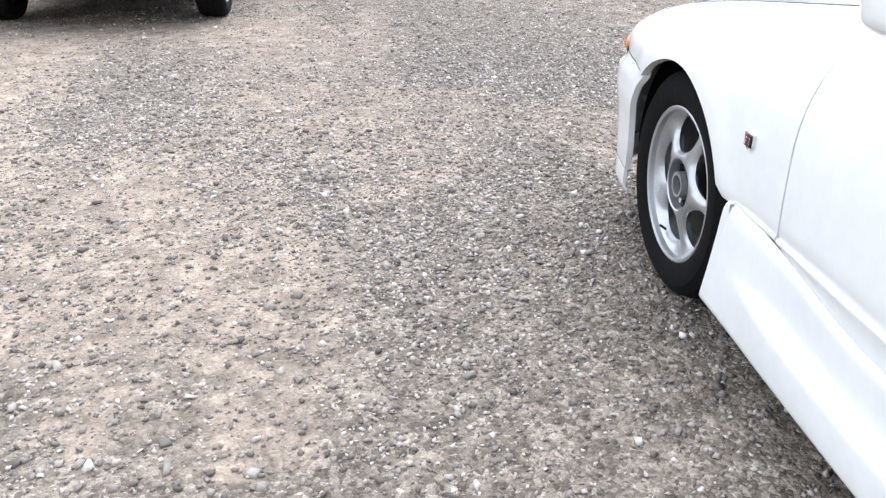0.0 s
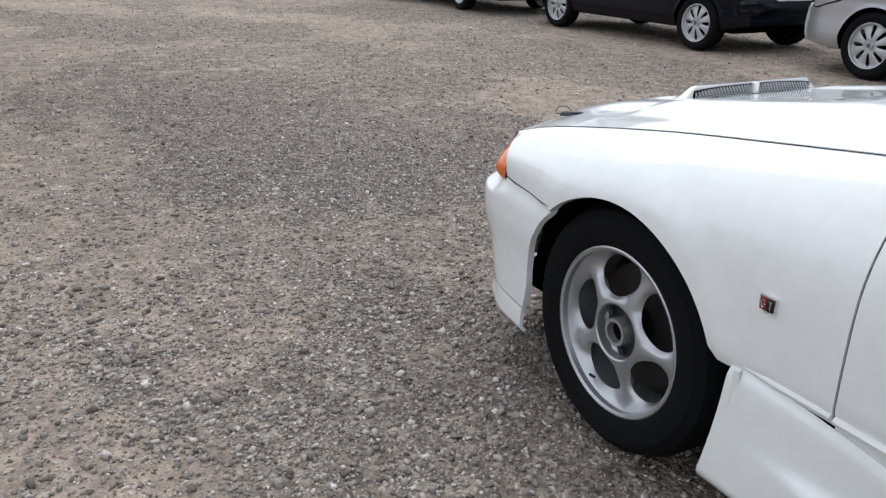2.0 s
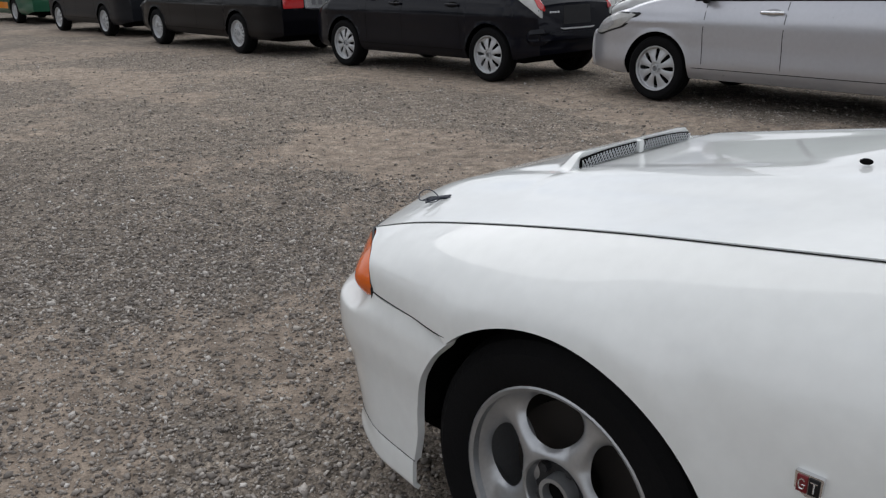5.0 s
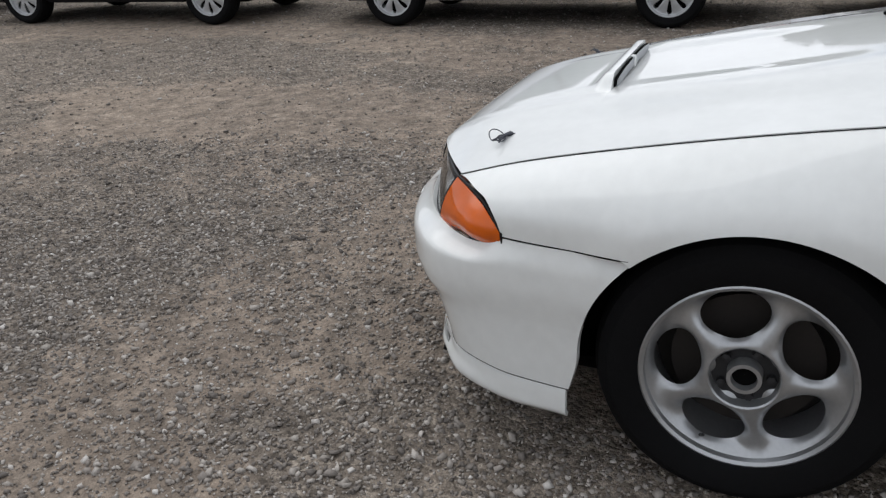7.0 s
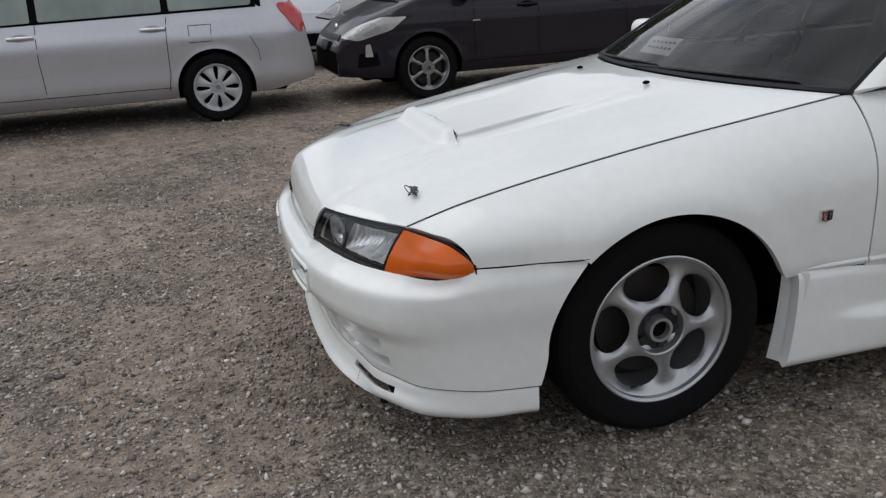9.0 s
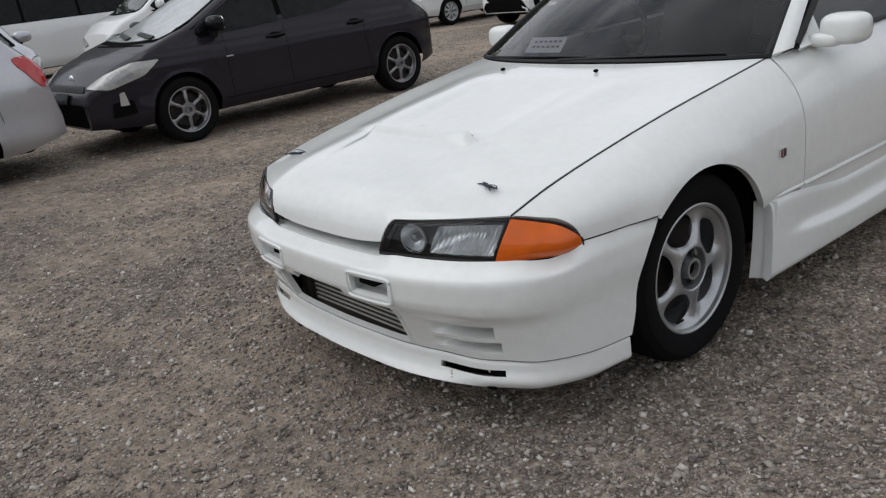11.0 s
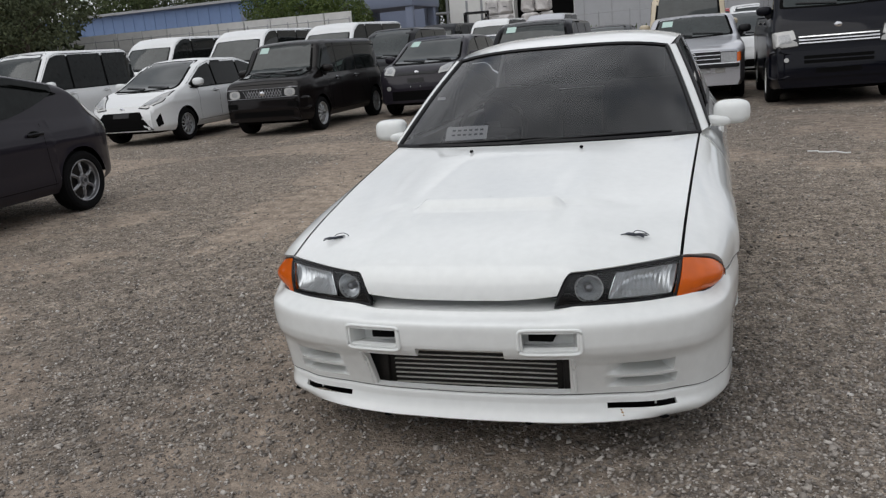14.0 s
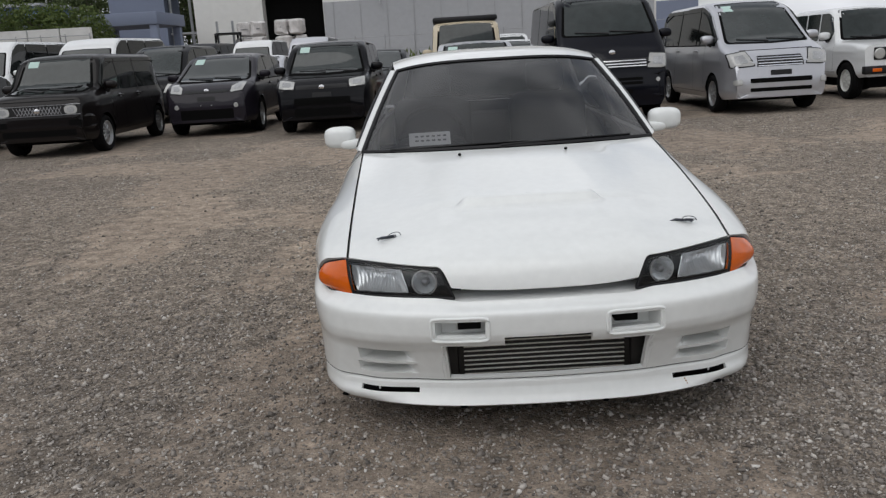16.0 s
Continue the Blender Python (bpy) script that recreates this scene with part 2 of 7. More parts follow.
def tube(points, r, n=6, closed=False):
    """A round rod along points."""
    P = [Vector(p) for p in points]
    V, F = [], []
    for i, p in enumerate(P):
        a, b = P[i - 1] if i or closed else P[0], P[(i + 1) % len(P)] if i + 1 < len(P) or closed else P[-1]
        d = (b - a).normalized()
        s = d.cross(Vector((0, 0, 1)) if abs(d.z) < 0.9 else Vector((1, 0, 0))).normalized()
        t = d.cross(s)
        rr = r[i] if isinstance(r, (list, tuple)) else r
        for k in range(n):
            w = 2 * math.pi * k / n
            V.append(p + s * (math.cos(w) * rr) + t * (math.sin(w) * rr))
    m = len(P)
    for i in range(m if closed else m - 1):
        j = (i + 1) % m
        for k in range(n):
            k2 = (k + 1) % n
            F.append((i * n + k, j * n + k, j * n + k2, i * n + k2))
    if not closed:
        F += [tuple(range(n)), tuple((m - 1) * n + k for k in reversed(range(n)))]
    return V, F


def block(x0, y0, z0, x1, y1, z1, bevel=0.0, seg=2):
    bm = bmesh.new()
    bmesh.ops.create_cube(bm, size=1)
    for v in bm.verts:
        v.co = Vector(((x0 + x1) / 2 + v.co.x * (x1 - x0), (y0 + y1) / 2 + v.co.y * (y1 - y0), (z0 + z1) / 2 + v.co.z * (z1 - z0)))
    if bevel:
        bmesh.ops.bevel(bm, geom=list(bm.edges), offset=bevel, segments=seg, affect="EDGES", profile=0.5)
    bm.verts.index_update()
    V, F = [v.co.copy() for v in bm.verts], [tuple(v.index for v in f.verts) for f in bm.faces]
    bm.free()
    return V, F


def egg(cx, cy, cz, rx, ry, rz, n=20, m=12, power=1.0):
    """A rounded pod."""
    V, F = [], []
    sg = lambda v: math.copysign(abs(v) ** power, v)
    for i in range(m + 1):
        a = math.pi * i / m
        for k in range(n):
            b = 2 * math.pi * k / n
            V.append(Vector((cx + rx * sg(math.sin(a)) * sg(math.cos(b)), cy + ry * sg(math.sin(a)) * sg(math.sin(b)), cz + rz * sg(math.cos(a)))))
    for i in range(m):
        for k in range(n):
            k2 = (k + 1) % n
            F.append((i * n + k, (i + 1) * n + k, (i + 1) * n + k2, i * n + k2))
    return V, F


def ribbon(points, width, side):
    """A flat strip along points, spread along side: the dark bottom of a joint."""
    V, F = [], []
    for p in points:
        p = Vector(p)
        w = Vector(side) * width / 2
        V += [p - w, p + w]
    for i in range(len(points) - 1):
        F.append((2 * i, 2 * i + 1, 2 * i + 3, 2 * i + 2))
    return V, F


def moved(geo, m):
    return [m @ Vector(p) for p in geo[0]], geo[1]


# ---- wheels ----
def spoke_face(spokes, r0, r1, hole_r, hole_t, dish, turn=0.0, depth=0.03, chamfer=0.008, power=2.0):
    """The face of a wheel: one sector per spoke round an oval opening."""
    V, F = [], []
    for s in range(spokes):
        base = 2 * math.pi * (s + turn) / spokes
        half = math.pi / spokes
        nphi, nk = 40, 6
        k0 = len(V)
        for i in range(nphi):
            a = 2 * math.pi * i / nphi
            c, d = math.cos(a), math.sin(a)
            sq = 1 / max(abs(c), abs(d))
            el = 1 / (abs(c / hole_r) ** power + abs(d / hole_t) ** power) ** (1 / power)
            for k in range(nk):
                f = el + (sq - el) * k / (nk - 1)
                rho, tau = c * f, d * f
                r = (r0 + r1) / 2 + rho * (r1 - r0) / 2
                th = base + tau * half
                edge = chamfer * (1 - k / (nk - 1)) ** 3
                V.append(Vector((-(dish(r) - edge), r * math.cos(th), r * math.sin(th))))
        for i in range(nphi):
            j = (i + 1) % nphi
            for k in range(nk - 1):
                F.append((k0 + i * nk + k, k0 + i * nk + k + 1, k0 + j * nk + k + 1, k0 + j * nk + k))
    return thicken(V, outward(V, F, (5, 0, 0)), depth)


WHEEL_MESHES = {}


def wheel_meshes(style, r):
    """Tyre, rim, well and hub meshes of a wheel whose outer face looks to -x."""
    key = (style, round(r, 3))
    if key in WHEEL_MESHES:
        return WHEEL_MESHES[key]
    spokes, frac, hr, ht, mat = {
        "five": (5, 0.672, 0.765, 0.785, ALLOY), "six": (6, 0.68, 0.89, 0.82, ALLOY_D), "cap": (8, 0.68, 0.86, 0.34, CAP),
        "many": (14, 0.64, 0.42, 0.45, CAP), "ten": (10, 0.66, 0.75, 0.55, ALLOY), "steel": (8, 0.58, 0.25, 0.35, PLATE)}[style]
    rr = r * frac
    w = 0.10
    tyre = make_mesh("tyre", *lathe([(rr - 0.004, w - 0.01), (rr + 0.02, w), (r - 0.05, w + 0.004), (r - 0.012, w - 0.01), (r, w - 0.04), (r, 0.03), (r - 0.006, 0.026),
                                     (r - 0.006, 0.02), (r, 0.016), (r, -0.016), (r - 0.006, -0.02), (r - 0.006, -0.026), (r, -0.03), (r, -w + 0.04), (r - 0.012, -w + 0.01),
                                     (r - 0.03, -w - 0.001), (r - 0.034, -w - 0.005), (r - 0.05, -w - 0.006), (rr + 0.025, -w - 0.002), (rr + 0.006, -w + 0.004), (rr - 0.004, -w + 0.012)], 64), TYRE)
    dish = lambda q: w - 0.02 - 0.022 * step(rr * 0.45, rr * 0.98, q) + 0.012 * step(rr * 0.9, rr, q) - 0.012 * step(rr * 0.32, rr * 0.12, q)
    five = style == "five"
    if five:
        dish = lambda q: w - 0.012 - 0.020 * step(rr * 0.30, rr * 0.86, q) * step(rr * 1.05, rr * 0.86, q)
    cup = lathe([(rr * 0.345, -(w - 0.011)), (rr * 0.33, -(w - 0.014)), (rr * 0.325, -(w - 0.040)), (rr * 0.17, -(w - 0.042)), (rr * 0.165, -(w - 0.010)), (rr * 0.125, -(w - 0.010)), (rr * 0.115, -(w - 0.05)), (0.001, -(w - 0.05))], 40)
    hub = cup if five else lathe([(rr * 0.30, -(w - 0.022)), (rr * 0.27, -(w - 0.03)), (rr * 0.17, -(w - 0.032)), (rr * 0.16, -(w - 0.005)), (rr * 0.12, -(w - 0.005)), (rr * 0.11, -(w - 0.05)), (0.001, -(w - 0.05))], 40)
    lip = lathe([(rr * 0.93, -(w - 0.045)), (rr * 0.955, -(w - 0.03)), (rr * 0.965, -(w - 0.008)), (rr, -(w - 0.004)), (rr + 0.008, -(w - 0.008))], 64)
    inner = lathe([(rr * 0.95, -(w - 0.03)), (rr * 0.93, 0.08)], 48)
    inner = (inner[0], [tuple(reversed(f)) for f in inner[1]])
    rim = make_mesh("rim", *join(spoke_face(spokes, rr * (0.34 if five else 0.28), rr * (0.965 if five else 0.95), hr, ht, dish, turn=.07 if five else 0.0, chamfer=0.013 if five else 0.008, power={"six": 4.0, "ten": 3.0, "cap": 3.0}.get(style, 2.0)), lip, hub, inner), mat, angle=40)
    well = make_mesh("wheel", *join(lathe([(rr * 0.95, 0.05), (rr * 0.8, 0.045), (0.001, 0.045)], 32), lathe([(rr * 0.74, 0.0), (rr * 0.74, -0.012), (rr * 0.25, -0.012)], 40)), BRAKE if style in ("five", "six", "ten") else GAP)
    bolts = make_mesh("wheel_nut", *lathe([(0.0095, -(w - 0.043)), (0.0095, -(w - 0.026)), (0.0005, -(w - 0.024))], 6), GREASE)
    WHEEL_MESHES[key] = (tyre, rim, well, bolts)
    return WHEEL_MESHES[key]


def add_wheel(parent, x, y, r, style, side):
    """side -1: its face looks to -x; 1: to +x."""
    tyre, rim, well, bolts = wheel_meshes(style, r)
    w = part("wheel", well, None, parent)
    w.matrix_local = pose(x, y, r - 0.004, 0, 0, 0 if side < 0 else 180)
    part("tyre", tyre, None, w, "black rubber tyre")
    part("rim", rim, None, w)
    if style == "five":
        rr = r * 0.672
        part("hub_face", lathe([(rr * 0.322, -0.0605), (rr * 0.172, -0.0605)], 32), GREASE, w, "greasy hub face")
        part("hub_bore", lathe([(rr * 0.122, -0.072), (0.0005, -0.070)], 24), GAP, w, "dark centre bore")
        for k in range(5):
            a = 2 * math.pi * (k + 0.57) / 5
            nut = part("wheel_nut", bolts, None, w)
            nut.matrix_local = Matrix.Translation((0, rr * 0.25 * math.cos(a), rr * 0.25 * math.sin(a)))
        part("valve", tube([(-0.072, rr * 0.36, -rr * 0.80), (-0.092, rr * 0.33, -rr * 0.72)], 0.004, 6), PLASTIC, w, "tyre valve")
    return w


# ---- ground ----
def ground_material():
    m = bpy.data.materials.new("gravel_ground")
    m.use_nodes = True
    n, l = m.node_tree.nodes, m.node_tree.links
    b = n["Principled BSDF"]
    tc = n.new("ShaderNodeTexCoord")

    def noise_tex(scale, detail=5, rough=0.6):
        t = n.new("ShaderNodeTexNoise")
        t.inputs["Scale"].default_value, t.inputs["Detail"].default_value, t.inputs["Roughness"].default_value = scale, detail, rough
        l.new(tc.outputs["Object"], t.inputs["Vector"])
        return t

    def ramp(src, *stops):
        r = n.new("ShaderNodeValToRGB")
        while len(r.color_ramp.elements) < len(stops):
            r.color_ramp.elements.new(0.5)
        for e, (p, c) in zip(r.color_ramp.elements, stops):
            e.position, e.color = p, (*c, 1)
        l.new(src, r.inputs["Fac"])
        return r

    def mix(kind, fac, a, c):
        x = n.new("ShaderNodeMixRGB")
        x.blend_type = kind
        for sock, val in ((x.inputs["Fac"], fac), (x.inputs["Color1"], a), (x.inputs["Color2"], c)):
            if hasattr(val, "links"):
                l.new(val, sock)
            else:
                sock.default_value = val if isinstance(val, (int, float)) else (*val, 1)
        return x

    vor = n.new("ShaderNodeTexVoronoi")
    vor.inputs["Scale"].default_value = 85
    l.new(tc.outputs["Object"], vor.inputs["Vector"])
    vor2 = n.new("ShaderNodeTexVoronoi")
    vor2.inputs["Scale"].default_value = 36
    l.new(tc.outputs["Object"], vor2.inputs["Vector"])
    stone = ramp(vor.outputs["Color"], (0.1, (0.074, 0.064, 0.056)), (0.42, (0.195, 0.169, 0.148)), (0.75, (0.350, 0.312, 0.276)), (1.0, (0.60, 0.555, 0.51)))
    stone2 = ramp(vor2.outputs["Color"], (0.15, (0.095, 0.088, 0.080)), (0.5, (0.225, 0.205, 0.184)), (0.95, (0.42, 0.388, 0.348)))
    st = mix("MIX", 0.4, stone.outputs["Color"], stone2.outputs["Color"])
    grit = ramp(noise_tex(320, 3).outputs["Fac"], (0.35, (0.72, 0.72, 0.72)), (0.65, (1.24, 1.24, 1.24)))
    st2 = mix("MULTIPLY", 1.0, st.outputs["Color"], grit.outputs["Color"])
    worn = n.new("ShaderNodeAttribute")
    worn.attribute_name = "worn"
    rag = n.new("ShaderNodeMath")
    rag.operation = "ADD"
    l.new(worn.outputs["Fac"], rag.inputs[0])
    l.new(noise_tex(2.6, 8, 0.7).outputs["Fac"], rag.inputs[1])
    patch = ramp(rag.outputs[0], (0.88, (0, 0, 0)), (1.12, (1, 1, 1)))
    dirt = ramp(noise_tex(34, 8, 0.7).outputs["Fac"], (0.3, (0.270, 0.228, 0.193)), (0.7, (0.445, 0.383, 0.330)))
    fine = noise_tex(9, 6, 0.65)
    fmix = n.new("ShaderNodeMath")
    fmix.operation = "MULTIPLY"
    fr = ramp(fine.outputs["Fac"], (0.34, (0.35, 0.35, 0.35)), (0.60, (1, 1, 1)))
    l.new(patch.outputs["Color"], fmix.inputs[0])
    l.new(fr.outputs["Color"], fmix.inputs[1])
    fm2 = n.new("ShaderNodeMath")
    fm2.operation = "MULTIPLY"
    fm2.inputs[1].default_value = 0.85
    l.new(fmix.outputs[0], fm2.inputs[0])
    col = mix("MIX", fm2.outputs[0], st2.outputs["Color"], dirt.outputs["Color"])
    clump = ramp(noise_tex(7, 7, 0.7).outputs["Fac"], (0.34, (0.66, 0.65, 0.64)), (0.66, (1.32, 1.30, 1.27)))
    col = mix("MULTIPLY", 1.0, col.outputs["Color"], clump.outputs["Color"])
    mid = ramp(noise_tex(21, 8, 0.82).outputs["Fac"], (0.33, (0.70, 0.695, 0.69)), (0.67, (1.30, 1.29, 1.27)))
    col = mix("MULTIPLY", 1.0, col.outputs["Color"], mid.outputs["Color"])
    big = ramp(noise_tex(0.13, 4).outputs["Fac"], (0.35, (0.76, 0.74, 0.72)), (0.65, (1.24, 1.19, 1.12)))
    col2 = mix("MULTIPLY", 1.0, col.outputs["Color"], big.outputs["Color"])
    l.new(col2.outputs["Color"], b.inputs["Base Color"])
    b.inputs["Roughness"].default_value = 0.95
    b.inputs["Specular IOR Level"].default_value = 0.2
    bump = n.new("ShaderNodeBump")
    bump.inputs["Strength"].default_value, bump.inputs["Distance"].default_value = 1.0, 0.02
    hgt = mix("MIX", 0.5, vor.outputs["Distance"], vor2.outputs["Distance"])
    hg2 = mix("MIX", 0.35, hgt.outputs["Color"], noise_tex(160, 4).outputs["Fac"])
    bump.invert = True
    l.new(hg2.outputs["Color"], bump.inputs["Height"])
    l.new(bump.outputs["Normal"], b.inputs["Normal"])
    return m


def worn(x, y):
    """How far the gravel is worn down to bare tan dirt: 0 fresh stones, 1 bare; stretched along the lanes that cars use."""
    a = noise.noise(Vector((x * .52 + .16 * y + 3.1, y * .30 - .10 * x, 2.0))) + .55 * noise.noise(Vector((x * 1.3, y * .95, 5.0))) + .3 * noise.noise(Vector((x * 3.1, y * 2.6, 8.0)))
    lane = .30 * math.exp(-((x - 2.6 + .5 * math.sin(y * .25)) / .55) ** 2) + .22 * math.exp(-((x + 3.4 + .4 * math.sin(y * .3)) / .6) ** 2) + .22 * math.exp(-((y + 7.2 + .4 * math.sin(x * .3)) / .7) ** 2)
    lane += .34 * math.exp(-((x + 1.9) / 1.5) ** 2 - ((y - 4.6) / 3.0) ** 2)
    return max(0.0, min(1.0, .30 + .74 * a + lane))


GROUND = ground_material()
gv, gf = [], []
gx = [-900, -300, -100, -40] + lin(-16, 24, 140) + [50, 120, 300, 900]
gy = [-900, -300, -100, -50] + lin(-30, 34, 220) + [60, 120, 300, 900]
for x in gx:
    for y in gy:
        near = 1.0 if -16 <= x <= 24 and -30 <= y <= 34 else 0.0
        gv.append(Vector((x, y, near * 0.012 * (noise.noise(Vector((x * 0.5, y * 0.5, 0))) - 0.6))))
for i in range(len(gx) - 1):
    for j in range(len(gy) - 1):
        gf.append((i * len(gy) + j, (i + 1) * len(gy) + j, (i + 1) * len(gy) + j + 1, i * len(gy) + j + 1))
ground_mesh = make_mesh("ground", gv, gf, GROUND)
ground_mesh.attributes.new("worn", "FLOAT", "POINT").data.foreach_set("value", [worn(p.x, p.y) if abs(p.x) < 60 and abs(p.y) < 60 else .5 for p in gv])
tagged(new("ground", ground_mesh), "flat yard of grey gravel with tan dirt patches", "ground", kind="structure")


# ---- parked cars ----
PAPER_G = material("pale_green_paper", (0.45, 0.60, 0.55), 0.6, vary=0.1)
from mathutils.bvhtree import BVHTree


class Shell:
    """The shape of a parked car, built from its side outline: front at y = front overhang, axles at 0 and -wheelbase."""

    screen_drop = 0.075

    def __init__(s, L, W, top, wb, fo, r, belt, tum=0.26, sill=0.23, nose=0.26, tail=0.2, bulge=0.02, rise=0.0, wend=None, kick=0.0):
        s.rise, s.wend, s.kick = rise, wend, kick
        s.L, s.W, s.wb, s.fo, s.r, s.belt, s.tum, s.sill, s.nose, s.tail, s.bulge = L, W, wb, fo, r, belt, tum, sill, nose, tail, bulge
        s.top = top
        s.H = max(z for _, z in top)

    def topz(s, d):
        t = s.top
        for (a, za), (b, zb) in zip(t, t[1:]):
            if d <= b:
                return za + (zb - za) * max(0, d - a) / (b - a)
        return t[-1][1]

    def smooth_top(s, d):
        e = 0.05
        return (s.topz(max(0, d - e)) + s.topz(d) + s.topz(min(s.L, d + e)) + pick(s.top, d)) / 4 if 0.12 < d < s.L - 0.12 else s.topz(d)

    def half(s, d):
        a, b = max(0, 1 - d / 0.62), max(0, 1 - (s.L - d) / 0.5)
        return s.W / 2 * (1 - s.nose * a ** 2.3 - s.tail * b ** 2.3)

    def x_at(s, d, z):
        w = s.half(d)
        if z > s.belt:
            return w - s.tum * (z - s.belt) - 0.071
        t = (s.belt - z) / (s.belt - s.sill)
        w += .009 * max(0, 1 - abs(t - .30) / .07) * step(0, .5, d) - .010 * step(.40, .62, t) * step(.86, .72, t)
        for c in (0, -s.wb):
            w += .004 * (1 - step(s.r + .035, s.r + .075, math.hypot(s.fo - d - c, z - s.r)))
        return w - 0.055 * max(0, 1 - t / 0.26) ** 1.9 - 0.016 * max(0, 1 - t / 0.72) - 0.07 * max(0, t - 0.74) * (1 if t < 0.86 else 0) - (0.0084 if t >= 0.86 else 0) - .055 * max(0, (t - .84) / .16) ** 1.6 - s.bulge * max(0, t - 0.7) ** 2 * 6

    def low(s, d):
        y = s.fo - d
        z = s.sill + 0.03 * max(0, 1 - d / 0.4) + 0.08 * max(0, 1 - (s.L - d) / 0.4)
        for c in (0, -s.wb):
            R = s.r + 0.036
            if abs(y - c) < R:
                z = max(z, s.r + math.sqrt(R * R - (y - c) ** 2))
        return z

    def mesh(s):
        ds = set(lin(0, s.L, 64))
        ds |= {d for d, _ in s.top}
        for c in (0, -s.wb):
            for a in lin(0, 180, 20):
                ds.add(s.fo - c - (s.r + 0.0355) * math.cos(radians(a)))
            ds |= {s.fo - c - s.r - 0.0365, s.fo - c + s.r + 0.0365}
        ds = sorted(d for d in ds if 0 <= d <= s.L)
        V, F = [], []
        ns, na, nt = 20, 4, 5
        for d in ds:
            zt, zl = s.smooth_top(d), s.low(d)
            rad = min(0.11, max(0.02, (zt - zl) * 0.2))
            ze = zt - rad
            row = []
            for i in range(ns + 1):
                z = zl + (ze - zl) * (i / ns)
                row.append((s.x_at(d, z), z))
            xe = row[-1][0]
            for i in range(1, na + 1):
                a = math.pi / 2 * i / na
                row.append((xe - rad * 1.3 * (1 - math.cos(a)), ze + rad * math.sin(a) * 0.82))
            x0, z0 = row[-1]
            for i in range(1, nt + 1):
                f = 1 - i / nt
                row.append((x0 * f, z0 + rad * 0.18 * (1 - f * f)))
            y = s.fo - d
            V += [Vector((x, y, z)) for x, z in row] + [Vector((-x, y, z)) for x, z in reversed(row[:-1])]
        m = 2 * (ns + na + nt + 1) - 1
        for i in range(len(ds) - 1):
            for j in range(m - 1):
                F.append((i * m + j, i * m + j + 1, (i + 1) * m + j + 1, (i + 1) * m + j))
        # closed ends
        for base, turn in ((0, 1), ((len(ds) - 1) * m, -1)):
            for j in range(m // 2):
                a, b, c, d = base + j, base + j + 1, base + m - 2 - j, base + m - 1 - j
                q = [a, b, c, d] if b != c else [a, b, d]
                F.append(tuple(q if turn < 0 else reversed(q)))
        F = outward(V, F, (0, s.fo - s.L / 2, s.H * 0.45))
        return V, F


def ring_fill(poly, gapmax=0.07, rings=5):
    """Points and faces that fill a star-shaped outline in its plane."""
    P = []
    for a, b in zip(poly, poly[1:] + poly[:1]):
        k = max(1, int(math.hypot(b[0] - a[0], b[1] - a[1]) / gapmax))
        P += [(a[0] + (b[0] - a[0]) * i / k, a[1] + (b[1] - a[1]) * i / k) for i in range(k)]
    cx, cy = sum(p[0] for p in P) / len(P), sum(p[1] for p in P) / len(P)
    V, F, n = [], [], len(P)
    for r in range(rings, 0, -1):
        V += [(cx + (p[0] - cx) * r / rings, cy + (p[1] - cy) * r / rings) for p in P]
    V.append((cx, cy))
    for r in range(rings - 1):
        for i in range(n):
            j = (i + 1) % n
            F.append((r * n + i, r * n + j, (r + 1) * n + j, (r + 1) * n + i))
    for i in range(n):
        F.append(((rings - 1) * n + i, (rings - 1) * n + (i + 1) % n, n * rings))
    return V, F


def rounded(poly, r=0.03, n=3):
    """The outline with its corners rounded."""
    out = []
    m = len(poly)
    for i in range(m):
        a, p, b = Vector(poly[i - 1]), Vector(poly[i]), Vector(poly[(i + 1) % m])
        ra = min(r, (a - p).length * 0.45)
        rb = min(r, (b - p).length * 0.45)
        s, e = p + (a - p).normalized() * ra, p + (b - p).normalized() * rb
        for k in range(n + 1):
            t = k / n
            q = s * (1 - t) ** 2 + p * 2 * t * (1 - t) + e * t * t
            out.append((q.x, q.y))
    return out


